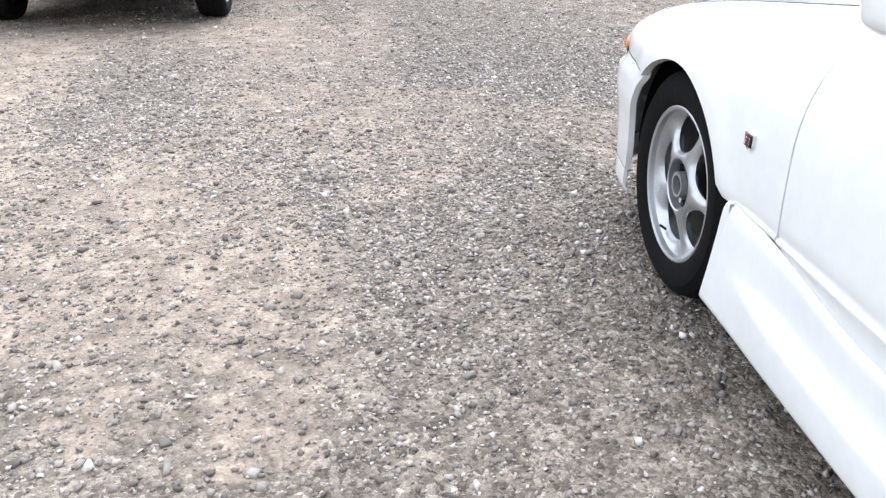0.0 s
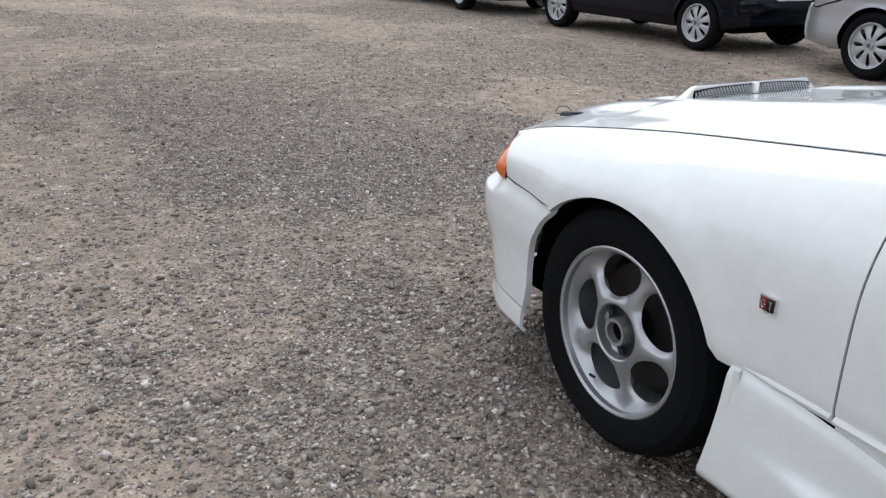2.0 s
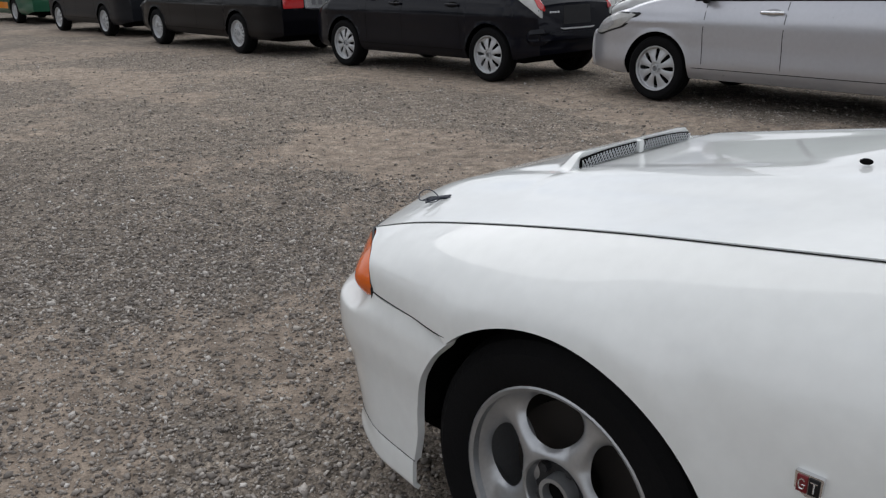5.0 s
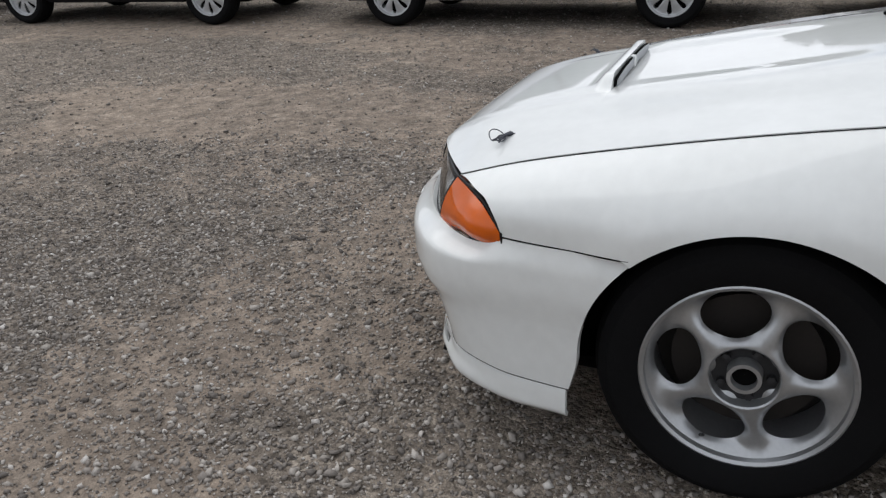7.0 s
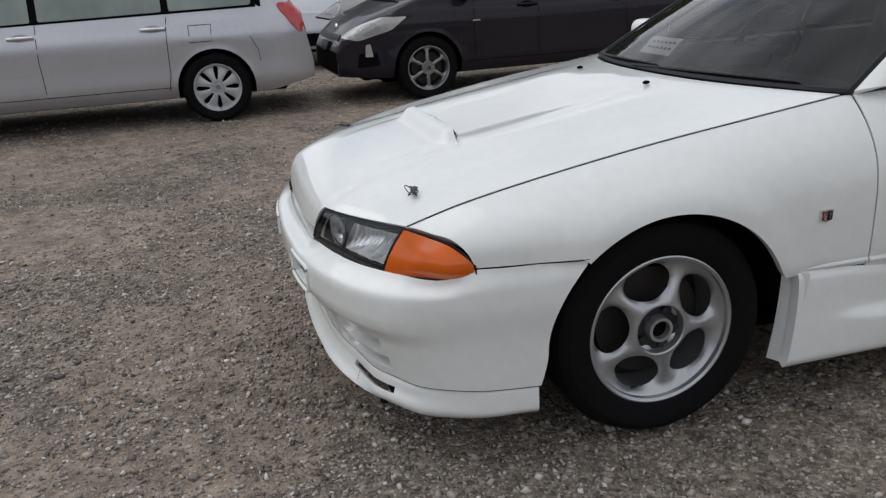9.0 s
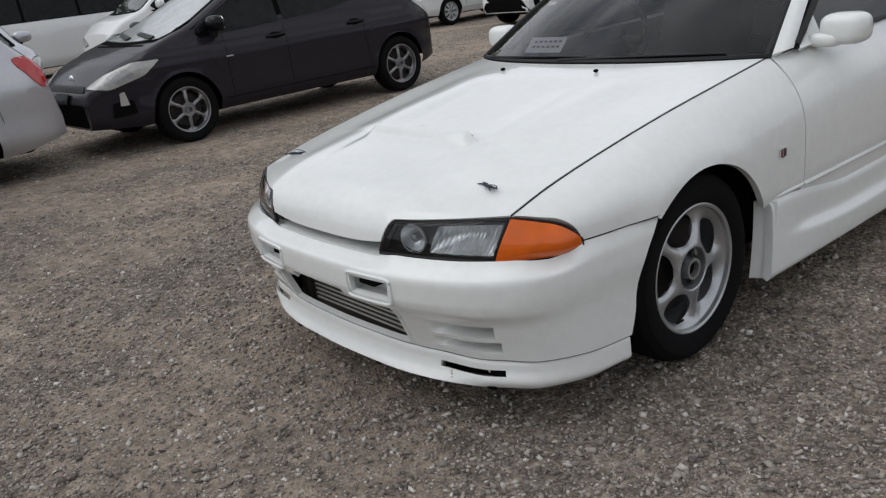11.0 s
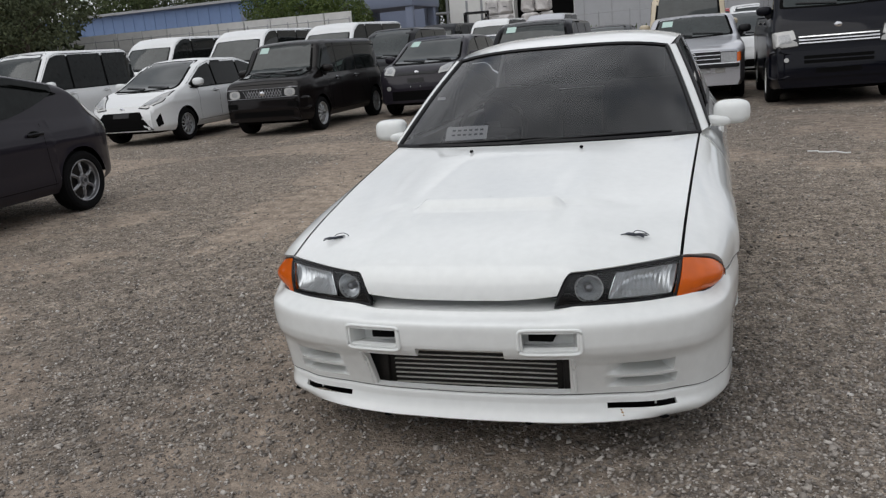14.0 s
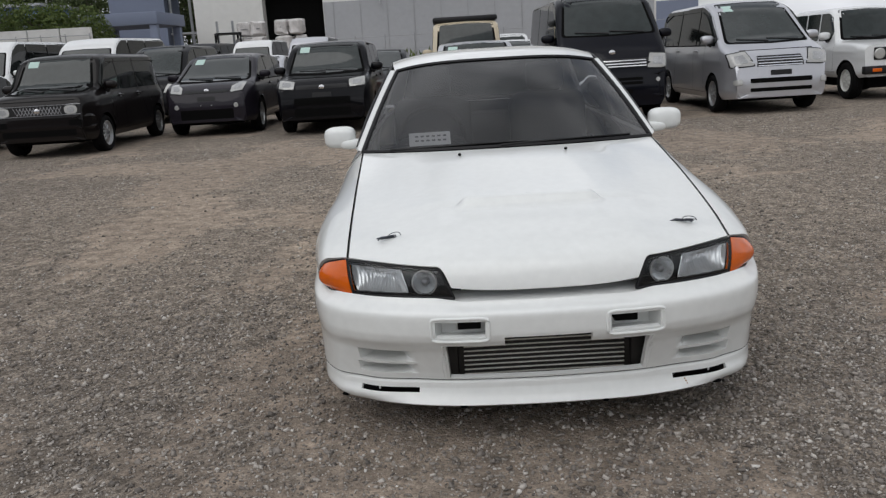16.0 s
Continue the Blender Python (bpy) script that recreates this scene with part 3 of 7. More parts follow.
def laid(tree, poly, axis, off=0.006, depth=0.014, round_r=0.025, gapmax=0.07):
    """A panel laid on a shell: an outline in the side (y, z), front or rear (x, z) or top (x, y) view, shaped by the surface behind it."""
    poly = rounded(poly, round_r) if round_r else poly
    P, F = ring_fill(poly, gapmax)
    V, N = [], []
    for a, b in P:
        if axis in ("left", "right"):
            sg = -1 if axis == "left" else 1
            o, d = Vector((sg * 4, a, b)), Vector((-sg, 0, 0))
        elif axis in ("front", "rear"):
            sg = 1 if axis == "front" else -1
            o, d = Vector((a, sg * 12, b)), Vector((0, -sg, 0))
        elif axis[:6] == "corner":
            sg = 1 if axis[6:7] == "+" else -1
            cx, cy = (float(q) for q in axis[7:].split())
            fb = -1 if cy > 0 else 1
            d = Vector((-sg * 0.7071, fb * 0.7071, 0))
            o = Vector((sg * (cx + 0.7071 * a), cy + fb * 0.7071 * a, b)) - d * 5
        else:
            o, d = Vector((a, b, 6)), Vector((0, 0, -1))
        hit, nrm, _, _ = tree.ray_cast(o, d)
        if hit is None:
            V.append(None)
            N.append(None)
            continue
        if nrm.dot(d) > 0:
            nrm = -nrm
        V.append(hit)
        N.append(nrm)
    ok = [v for v in V if v is not None]
    if not ok:
        return None
    for i, v in enumerate(V):
        if v is None:
            a, b = P[i]
            best = min((j for j in range(len(V)) if V[j] is not None), key=lambda j: (P[j][0] - a) ** 2 + (P[j][1] - b) ** 2)
            V[i], N[i] = V[best].copy(), N[best]
    V = [v + n * off for v, n in zip(V, N)]
    q = F[0]
    tot = sum(((V[f[1]] - V[f[0]]).cross(V[f[2]] - V[f[0]])).dot(N[f[0]]) for f in F)
    if tot < 0:
        F = [tuple(reversed(f)) for f in F]
    return thicken(V, F, depth)


def seam(tree, pts, axis, width=0.006, off=0.0015):
    """A thin dark joint between two panels along a line in the side view."""
    V, F = [], []
    P = []
    for a, b in zip(pts, pts[1:]):
        k = max(1, int(math.hypot(b[0] - a[0], b[1] - a[1]) / 0.05))
        P += [(a[0] + (b[0] - a[0]) * i / k, a[1] + (b[1] - a[1]) * i / k) for i in range(k)]
    P.append(pts[-1])
    for i, p in enumerate(P):
        a, b = P[max(0, i - 1)], P[min(len(P) - 1, i + 1)]
        d = Vector((b[0] - a[0], b[1] - a[1])).normalized()
        nn = Vector((-d.y, d.x)) * width / 2
        for sgn in (1, -1):
            y, z = p[0] + nn.x * sgn, p[1] + nn.y * sgn
            sg = -1 if axis == "left" else 1
            hit, nrm, _, _ = tree.ray_cast(Vector((sg * 4, y, z)), Vector((-sg, 0, 0)))
            if hit is None:
                hit, nrm = Vector((sg * 0.8, y, z)), Vector((sg, 0, 0))
            V.append(hit + Vector((sg * off, 0, 0)))
    for i in range(len(P) - 1):
        F.append((2 * i, 2 * i + 1, 2 * i + 3, 2 * i + 2))
    return V, F


def sym(poly):
    return [(-a, b) for a, b in poly]


def parked_car(name, label, category, shell, m, body, rim="cap", glass=None, cols=(), pillar=None, head=None, tail=None, grille=None, lower=None,
               group="parked cars", plate=None, badge=0.0, visor=False, sides=("left", "right"), lamp=None, tail_mat=None, bumper=None, rear_glass=True, wind_gap=0.0, front=True, back=True,
               handles=True, mirror_mat=None, seams=True, sticker=False, doors=None, handle_mat=None, screen=None):
    """A parked car with its parts. cols: y distances of the pillars behind the nose; head, grille, lower: outlines in the front view."""
    s = shell
    glass = glass or DARK_GLASS
    doors = list(doors or cols)
    root = thing(name, label, category, m, group)
    V, F = s.mesh()
    part("body", (V, F), body, root)
    tree = BVHTree.FromPolygons(V, F)
    hw = s.W / 2
    part("underbody", block(-hw + 0.24, s.fo - s.L + 0.25, 0.2, hw - 0.24, s.fo - 0.22, 0.62, 0.04), GAP, root)
    for c in (0, -s.wb):
        for sg in (-1, 1):
            add_wheel(root, sg * (hw - 0.115), c, s.r, rim, sg)
    # side windows between the pillars
    drop = 0.085
    dA = next(d for d in lin(0.3, s.L, 300) if s.topz(d) - drop > s.belt + 0.03)
    dC = s.wend or next(d for d in lin(s.L - 0.08, 0.5, 300) if s.topz(d) - drop > s.belt + 0.05)
    low_z = lambda y: s.belt + s.rise * max(0, s.fo - y - 1.4) + s.kick * max(0, s.fo - y - 2.55) ** 1.5
    edges = [dA + 0.06] + list(cols) + [dC - 0.06]
    for side in sides:
        for a, b in zip(edges, edges[1:]):
            ga, gb = (0.0 if a == edges[0] else 0.03), (0.0 if b == edges[-1] else 0.03)
            upper = [(s.fo - d, max(low_z(s.fo - d) + 0.02, min(s.H - 0.11, s.topz(d) - drop))) for d in lin(a + ga, b - gb, 8)]
            lowr = [(s.fo - b + gb + (0.05 if b == edges[-1] else 0), s.belt + (0.03 if b == edges[-1] else 0)), (s.fo - a - ga - (0.1 if a == edges[0] else 0), s.belt)]
            lowr = [(y, low_z(y)) for y in lin(lowr[0][0], lowr[1][0], 8)]
            g = laid(tree, upper + lowr, side, 0.005, 0.012, 0.02)
            if g:
                part("side_window", g, glass, root, "dark glass pane")
        if pillar:
            g = laid(tree, [(s.fo - d, min(s.H - 0.08, s.topz(d) - drop + 0.03)) for d in lin(edges[0] - 0.05, edges[-1] + 0.04, 14)] + [(s.fo - edges[-1] - 0.04, low_z(s.fo - edges[-1]) - 0.02), (s.fo - edges[0] - 0.02, s.belt - 0.02)], side, 0.002, 0.008, 0.0)
            if g:
                part("window_frame", g, pillar, root, "black window surround")
        if visor:
            for a, b in zip(edges, edges[1:]):
                pts = [(s.fo - d, min(s.H - 0.1, s.topz(d) - drop + 0.01)) for d in lin(a, b - 0.03, 8)]
                g = laid(tree, pts + [(y, z - 0.06) for y, z in reversed(pts)], side, 0.022, 0.02, 0.0)
                if g:
                    part("window_visor", g, DARK_GLASS, root, "smoked plastic window visor")
        if seams:
            zb = s.sill + 0.1
            for d in [max(dA - 0.12, s.fo + s.r + 0.18)] + doors[:1]:
                part("door_joint", seam(tree, [(s.fo - d, s.belt - 0.01), (s.fo - d + 0.012, (s.belt + zb) / 2), (s.fo - d, zb)], side), GAP, root)
            if len(doors) > 1:
                ys, R = s.fo - doors[1], s.r + 0.10
                a0 = math.acos(max(-1, min(1, (ys + 0.03 + s.wb) / R))) if ys + 0.03 + s.wb < R else 0.0
                arc = [(-s.wb + R * math.cos(q), s.r + R * math.sin(q)) for q in lin(a0, 0, 8)]
                part("door_joint", seam(tree, [(ys, s.belt - 0.01), (ys + 0.012, s.belt - 0.1), (ys + 0.02, max(arc[0][1] + 0.08, s.belt - 0.2))] + arc + [(arc[-1][0], zb)], side), GAP, root)
            part("sill_joint", seam(tree, [(-s.r - 0.08, zb), (-s.wb + s.r + 0.08, zb)], side), GAP, root)
        if handles:
            for d in doors:
                y = s.fo - d + 0.12
                hz = s.belt - 0.1
                sg = -1 if side == "left" else 1
                hx = sg * (s.x_at(d, hz) + 0.016)
                # A flat darker oval paints the shade of the hollow behind the handle.
                cup = [(y + 0.075 * math.cos(q), hz + 0.032 * math.sin(q)) for q in lin(0, 2 * math.pi, 14)[:-1]]
                part("handle_cup_shade", laid(tree, cup, side, 0.0015, 0.003, 0, 0.03), GAP if body in (BLACK_P, NAVY_P, GREY_P) else ALLOY_D, root)
                part("door_handle", block(hx - 0.012, y - 0.105, hz - 0.015, hx + 0.012, y + 0.105, hz + 0.015, 0.011, 3), handle_mat or body, root)
        # mirror
        sg = -1 if side == "left" else 1
        my = s.fo - dA - 0.2
        mx = sg * (s.x_at(dA + 0.1, s.belt) + 0.11)
        mm = part("door_mirror", egg(mx, my, s.belt + 0.095, 0.115, 0.065, 0.072, 16, 10, 0.75), mirror_mat or body, root)
        part("mirror_stalk", moved(block(-.06, -.03, -.055, .06, .03, .055, 0.02), Matrix.Translation((mx - sg * .07, my - .005, s.belt + .035)) @ pose(0, 0, 0, 0, sg * 35, 0)), PLASTIC, mm, "black mirror foot")
        part("mirror_glass", egg(mx, my - 0.052, s.belt + 0.09, 0.095, 0.012, 0.068, 14, 8, 0.75), CHROME, mm)
    if front:
        zc = s.topz(next(d for d in lin(0.2, s.L, 300) if s.topz(d) > s.belt - 0.0)) if wind_gap == 0 else wind_gap
        zt = s.H - s.screen_drop
        wx0 = s.x_at(1.2, s.belt) - 0.14
        wx1 = s.x_at(1.6, zt) - 0.15
        g = laid(tree, [(-wx0, zc + 0.02), (0, zc + 0.005), (wx0, zc + 0.02), (wx1, zt), (0, zt + 0.02), (-wx1, zt)], "front", 0.005, 0.012, 0.05, 0.08)
        gb = laid(tree, [(-wx0 - 0.05, zc), (0, zc - 0.02), (wx0 + 0.05, zc), (wx1 + 0.035, zt + 0.02), (0, zt + 0.035), (-wx1 - 0.035, zt + 0.02)], "front", 0.002, 0.008, 0.05, 0.08)
        part("screen_border", gb, GAP, root, "black windscreen border")
        part("windscreen", g, screen or PALE_GLASS, root, "windscreen reflecting the sky")
        if sticker:
            g = laid(tree, [(wx1 * 0.62, zt - 0.13), (wx1 * 0.95, zt - 0.13), (wx1 * 0.92, zt - 0.03), (wx1 * 0.60, zt - 0.03)], "front", 0.008, 0.002, 0)
            if g:
                part("screen_paper", g, PAPER_G, root, "pale green sheet behind the windscreen")
        for x0, x1 in ((-wx0 * 0.8, -wx0 * 0.02), (0.0, wx0 * 0.75)):
            g2 = laid(tree, [(x0, zc + 0.012), (x1, zc + 0.05), (x1, zc + 0.065), (x0, zc + 0.03)], "front", 0.02, 0.012, 0)
            if g2:
                part("wiper", g2, PLASTIC, root)
        if lower:
            zmax = max(0.5, min(p[1] for p in head) - 0.03) if head else 0.6
            bw = s.half(0.08) - 0.05
            g = laid(tree, [(-bw, s.sill + 0.04), (bw, s.sill + 0.04), (bw, zmax), (bw * 0.6, zmax + 0.02), (-bw * 0.6, zmax + 0.02), (-bw, zmax)], "front", 0.018, 0.03, 0.04)
            if g and bumper is not False:
                part("bumper", g, bumper or body, root)
            zh = max(p[1] for p in head) + 0.015 if head else 0.9
            g = laid(tree, [(-bw * 0.86, zh), (bw * 0.86, zh), (bw * 0.86, zh + 0.008), (-bw * 0.86, zh + 0.008)], "front", 0.003, 0.002, 0)
            if g and handles:
                part("hood_joint", g, GAP, root)
            if handles:
                g = laid(tree, [(-0.17, zmax - 0.12), (0.17, zmax - 0.12), (0.17, zmax - 0.04), (-0.17, zmax - 0.04)], "front", 0.024, 0.008, 0.01)
                part("plate_holder", g, PLASTIC, root)
        if head:
            for pts in (head, sym(head)):
                cx, cz = sum(p[0] for p in pts) / len(pts), sum(p[1] for p in pts) / len(pts)
                ge = laid(tree, [(cx + (p[0] - cx) * 1.09, cz + (p[1] - cz) * 1.16) for p in pts], "front", 0.007, 0.016, 0.025)
                if ge:
                    part("lamp_surround", ge, PLASTIC, root)
                g = laid(tree, pts, "front", 0.012, 0.024, 0.02)
                if g:
                    lampo = part("headlight", g, lamp or CLEAR_L, root, "clear headlight")
                    cx = sum(p[0] for p in pts) / len(pts)
                    cz = sum(p[1] for p in pts) / len(pts)
                    sc = [(cx + (p[0] - cx) * 0.55, cz + (p[1] - cz) * 0.55) for p in pts]
                    g = laid(tree, sc, "front", 0.015, 0.003, 0.02)
                    if g:
                        part("reflector", g, REFLECTOR, lampo)
        for pts, nm, mt in ((grille, "grille", PLASTIC), (lower, "air_intake", GAP)):
            if pts:
                for k, pp in enumerate(pts if isinstance(pts[0], list) else [pts]):
                    g = laid(tree, pp, "front", 0.009 if nm == "grille" or bumper is False else 0.022, 0.014, 0.02)
                    if g:
                        part(nm, g, mt, root)
        if badge:
            g = lathe([(0.001, -0.012), (0.035, -0.012), (0.05, -0.008), (0.055, 0.0)], 20)
            hit, nrm, _, _ = tree.ray_cast(Vector((0, 12, badge)), Vector((0, -1, 0)))
            if hit:
                part("emblem", moved(g, Matrix.Translation(hit + Vector((0, 0.006, 0))) @ pose(0, 0, 0, 0, 0, -90) @ Matrix.Diagonal((1, 1, 0.75, 1))), CHROME, root, "plain chrome emblem")
    if back:
        zc = s.belt + 0.03
        zt = s.H - 0.14
        wx0, wx1 = hw - 0.2, hw - 0.30
        if rear_glass:
            g = laid(tree, [(-wx0, zc), (wx0, zc), (wx1, zt), (-wx1, zt)], "rear", 0.005, 0.012, 0.05, 0.08)
            if g:
                part("rear_window", g, glass, root, "dark rear window")
        if tail:
            z0, z1, x1 = min(p[1] for p in tail), max(p[1] for p in tail), max(p[0] for p in tail)
            wrap = x1 > s.half(s.L - 0.05) - 0.04
            rear_y = lambda z: s.fo - next(d for d in lin(s.L - 0.03, 1.0, 400) if s.topz(d) - 0.06 > z)
            for sg in (1, -1):
                if wrap:
                    zs, y0 = lin(z0, z1, 6), rear_y(z0)
                    slide = lambda z: 0.56 * (rear_y(z) - y0)
                    inner = [(slide(z) - 0.175 + 0.03 * i / 6, z) for i, z in enumerate(zs)]
                    tall = [-.150, -.060, .005, .020, -.005, -.050, -.110]
                    outer = [(slide(z) - 0.085 + 0.125 * math.sin(math.pi * (0.15 + 0.6 * i / 6)), z) for i, z in enumerate(zs)]
                    if tail_mat is CLEAR_L:
                        outer = [(slide(z) + q, z) for q, z in zip(tall, zs)]
                    g = laid(tree, inner + outer[::-1], "corner%s%.3f %.3f" % ("+" if sg > 0 else "-", s.half(s.L - 0.12), y0 + 0.10), 0.008, 0.02, 0.03)
                else:
                    g = laid(tree, [(sg * p[0], p[1]) for p in tail], "rear", 0.008, 0.02, 0.02)
                if g:
                    part("tail_light", g, tail_mat or RED_L, root)
        zp = plate or s.belt - 0.28
        g = laid(tree, [(-0.26, zp), (0.26, zp), (0.24, zp + 0.2), (-0.24, zp + 0.2)], "rear", 0.003, 0.01, 0.02)
        if g:
            part("plate_recess", g, PLASTIC, root)
        hit, nrm, _, _ = tree.ray_cast(Vector((0, -12, zp + 0.27)), Vector((0, 1, 0)))
        if hit and badge:
            part("emblem", moved(lathe([(0.001, -0.012), (0.035, -0.012), (0.05, -0.008), (0.055, 0.0)], 20), Matrix.Translation(hit + Vector((0, -0.006, 0))) @ pose(0, 0, 0, 0, 0, 90) @ Matrix.Diagonal((1, 1, 0.75, 1))), CHROME, root, "plain chrome emblem")
    root["half_width"] = hw
    return root, tree


def at(x, y, yaw=0):
    return pose(x, y, 0, 0, 0, yaw)


WAGON = Shell(4.36, 1.695, [(0, .50), (.04, .62), (.25, .79), (.7, .91), (1.05, 1.0), (1.75, 1.36), (2.15, 1.455), (2.7, 1.475), (3.5, 1.44), (3.85, 1.38), (4.12, 1.08), (4.28, .92), (4.36, .5)], 2.60, .87, .30, .93, rise=.02, wend=3.95)
WEDGE = Shell(3.995, 1.695, [(0, .50), (.06, .62), (.3, .80), (.7, .93), (1.0, 1.03), (1.6, 1.33), (2.0, 1.43), (2.3, 1.445), (2.8, 1.41), (3.3, 1.31), (3.5, 1.25), (3.7, 1.05), (3.88, .93), (3.97, .85), (3.995, .5)], 2.55, .83, .30, .92, tum=.30, rise=.055, wend=3.36, kick=.24)
SEDAN = Shell(4.69, 1.695, [(0, .60), (.04, .74), (1.25, .93), (1.35, .95), (1.95, 1.42), (2.3, 1.5), (3.1, 1.5), (3.4, 1.44), (3.85, 1.02), (4.6, .97), (4.67, .9), (4.69, .6)], 2.74, .80, .305, .93, nose=.14, tail=.12)
LOWBOX = Shell(3.9, 1.67, [(0, .5), (.02, .86), (.07, .95), (.16, 1.0), (.74, 1.10), (1.10, 1.58), (1.4, 1.64), (3.6, 1.63), (3.75, 1.58), (3.86, .9), (3.9, .6)], 2.6, .70, .305, 1.0, tum=.14, nose=.13, tail=.1)
CROSS = Shell(3.93, 1.77, [(0, .6), (.07, .82), (.28, .95), (.85, 1.07), (1.55, 1.45), (2.0, 1.53), (3.2, 1.49), (3.6, 1.38), (3.86, .95), (3.93, .6)], 2.46, .80, .33, 1.0, nose=.2)
BOXY = Shell(4.26, 1.76, [(0, .6), (.05, .84), (.25, .98), (.9, 1.07), (1.35, 1.54), (1.7, 1.63), (3.9, 1.6), (4.1, 1.5), (4.22, .9), (4.26, .6)], 2.6, .87, .32, 1.03, tum=.2, nose=.16)
HATCH = Shell(3.94, 1.695, [(0, .5), (.1, .72), (.4, .87), (.95, 1.02), (1.65, 1.4), (2.1, 1.5), (3.1, 1.47), (3.55, 1.36), (3.82, .98), (3.94, .6)], 2.51, .82, .30, .95, nose=.3)
MICRO = Shell(3.395, 1.475, [(0, .55), (.05, .86), (.5, 1.0), (.75, 1.08), (1.3, 1.68), (1.6, 1.745), (3.15, 1.73), (3.3, 1.6), (3.37, .9), (3.395, .5)], 2.455, .58, .275, 1.0, tum=.12, nose=.2)
VAN = Shell(4.69, 1.695, [(0, .5), (.05, .9), (.18, 1.1), (.3, 1.2), (.9, 1.84), (1.2, 1.95), (4.4, 1.97), (4.58, 1.9), (4.66, 1.0), (4.69, .5)], 2.57, .95, .33, 1.2, tum=.14, nose=.13, tail=.08)
MPV = Shell(4.58, 1.72, [(0, .52), (.06, .84), (.28, 1.04), (.72, 1.19), (1.45, 1.74), (1.9, 1.88), (4.2, 1.86), (4.42, 1.7), (4.55, 1.0), (4.58, .5)], 2.825, .85, .32, 1.13, tum=.17, nose=.18)
OFFROAD_S = Shell(3.4, 1.475, [(0, .62), (.02, .98), (1.05, 1.06), (1.15, 1.08), (1.42, 1.58), (1.6, 1.68), (3.15, 1.68), (3.28, 1.6), (3.36, .9), (3.4, .6)], 2.03, .60, .34, 1.06, tum=.1, sill=.38, nose=.08, tail=.06)
ROADSTER = Shell(4.39, 1.79, [(0, .6), (.02, .86), (.3, .90), (1.45, 1.05), (1.6, 1.09), (2.1, 1.44), (2.35, 1.48), (2.9, 1.46), (3.4, 1.02), (4.3, .9), (4.37, .85), (4.39, .54)], 2.46, .80, .32, 1.06, nose=.1, tail=.1)
ESTATE = Shell(4.4, 1.69, [(0, .55), (.06, .72), (.5, .95), (.85, 1.03), (1.6, 1.45), (2.0, 1.54), (3.4, 1.52), (3.95, 1.42), (4.25, 1.0), (4.36, .92), (4.4, .6)], 2.5, .88, .30, .97)
SUV = Shell(4.73, 1.845, [(0, .6), (.08, .85), (.4, .98), (1.1, 1.08), (1.9, 1.56), (2.3, 1.67), (3.4, 1.66), (4.1, 1.5), (4.5, 1.1), (4.7, .95), (4.73, .6)], 2.715, .92, .36, 1.05)

TALL4X4 = Shell(4.5, 1.7, [(0, .7), (.03, 1.1), (1.3, 1.25), (1.4, 1.32), (1.75, 2.08), (1.95, 2.24), (4.3, 2.24), (4.42, 2.1), (4.5, .7)], 2.6, .8, .38, 1.38, tum=.06, sill=.42, nose=.08, tail=.05)
COACH = Shell(9.0, 2.3, [(0, .6), (.1, 1.3), (.7, 2.6), (1.2, 3.0), (1.8, 3.1), (8.8, 3.1), (8.95, 2.9), (9.0, .6)], 4.6, 1.8, .45, 1.7, tum=.06, nose=.06, tail=.04)
TALL = Shell(4.0, 1.695, [(0, .55), (.05, .86), (.45, 1.02), (.7, 1.12), (1.25, 1.82), (1.55, 1.905), (3.65, 1.89), (3.85, 1.76), (3.96, .9), (4.0, .5)], 2.6, .70, .29, 1.10, tum=.10, nose=.18)
HIGHVAN = Shell(4.84, 1.88, [(0, .55), (.05, .95), (.2, 1.18), (.34, 1.32), (1.0, 2.06), (1.35, 2.22), (4.5, 2.25), (4.72, 2.12), (4.82, 1.1), (4.84, .5)], 2.57, 1.0, .33, 1.32, tum=.14, nose=.13, tail=.08)
WIDEVAN = Shell(4.84, 1.88, [(0, .55), (.05, .95), (.18, 1.16), (.34, 1.34), (.95, 1.98), (1.25, 2.08), (4.5, 2.10), (4.72, 2.0), (4.82, 1.06), (4.84, .5)], 2.57, .95, .34, 1.30, tum=.12, nose=.13, tail=.08)
HIGHVAN.screen_drop = 0.34
OFFROAD_L = Shell(3.7, 1.66, [(0, .62), (.02, 1.02), (1.25, 1.16), (1.32, 1.20), (1.52, 1.84), (1.66, 1.93), (3.5, 1.93), (3.6, 1.85), (3.66, .9), (3.7, .6)], 2.2, .62, .36, 1.2, tum=.06, sill=.42, nose=.08, tail=.06)

HL_SLANT = [(.42, .66), (.74, .80), (.80, .80), (.77, .70), (.60, .62)]
ROW = "cars parked in a row"


def corner_lamps(root, tree, shell, up):
    """Large headlights that wrap round the two front corners."""
    for sg in ("+", "-"):
        corner = "corner%s%.3f %.3f" % (sg, shell.half(.25), shell.fo - .25)
        lift = lambda pts: [(p, q + up) for p, q in pts]
        part("lamp_surround", laid(tree, lift([(-.34, .60), (-.06, .575), (.22, .66), (.36, .80), (.12, .80), (-.18, .70)]), corner, 0.004, 0.014, 0.03), PLASTIC, root)
        hl = part("headlight", laid(tree, lift([(-.31, .61), (-.06, .59), (.20, .67), (.32, .785), (.12, .785), (-.16, .695)]), corner, 0.011, 0.02, 0.03), CLEAR_L, root, "large clear headlight")
        part("reflector", laid(tree, lift([(-.12, .625), (.05, .63), (.14, .70), (.06, .75), (-.08, .70)]), corner, 0.014, 0.004, 0.03), REFLECTOR, hl)


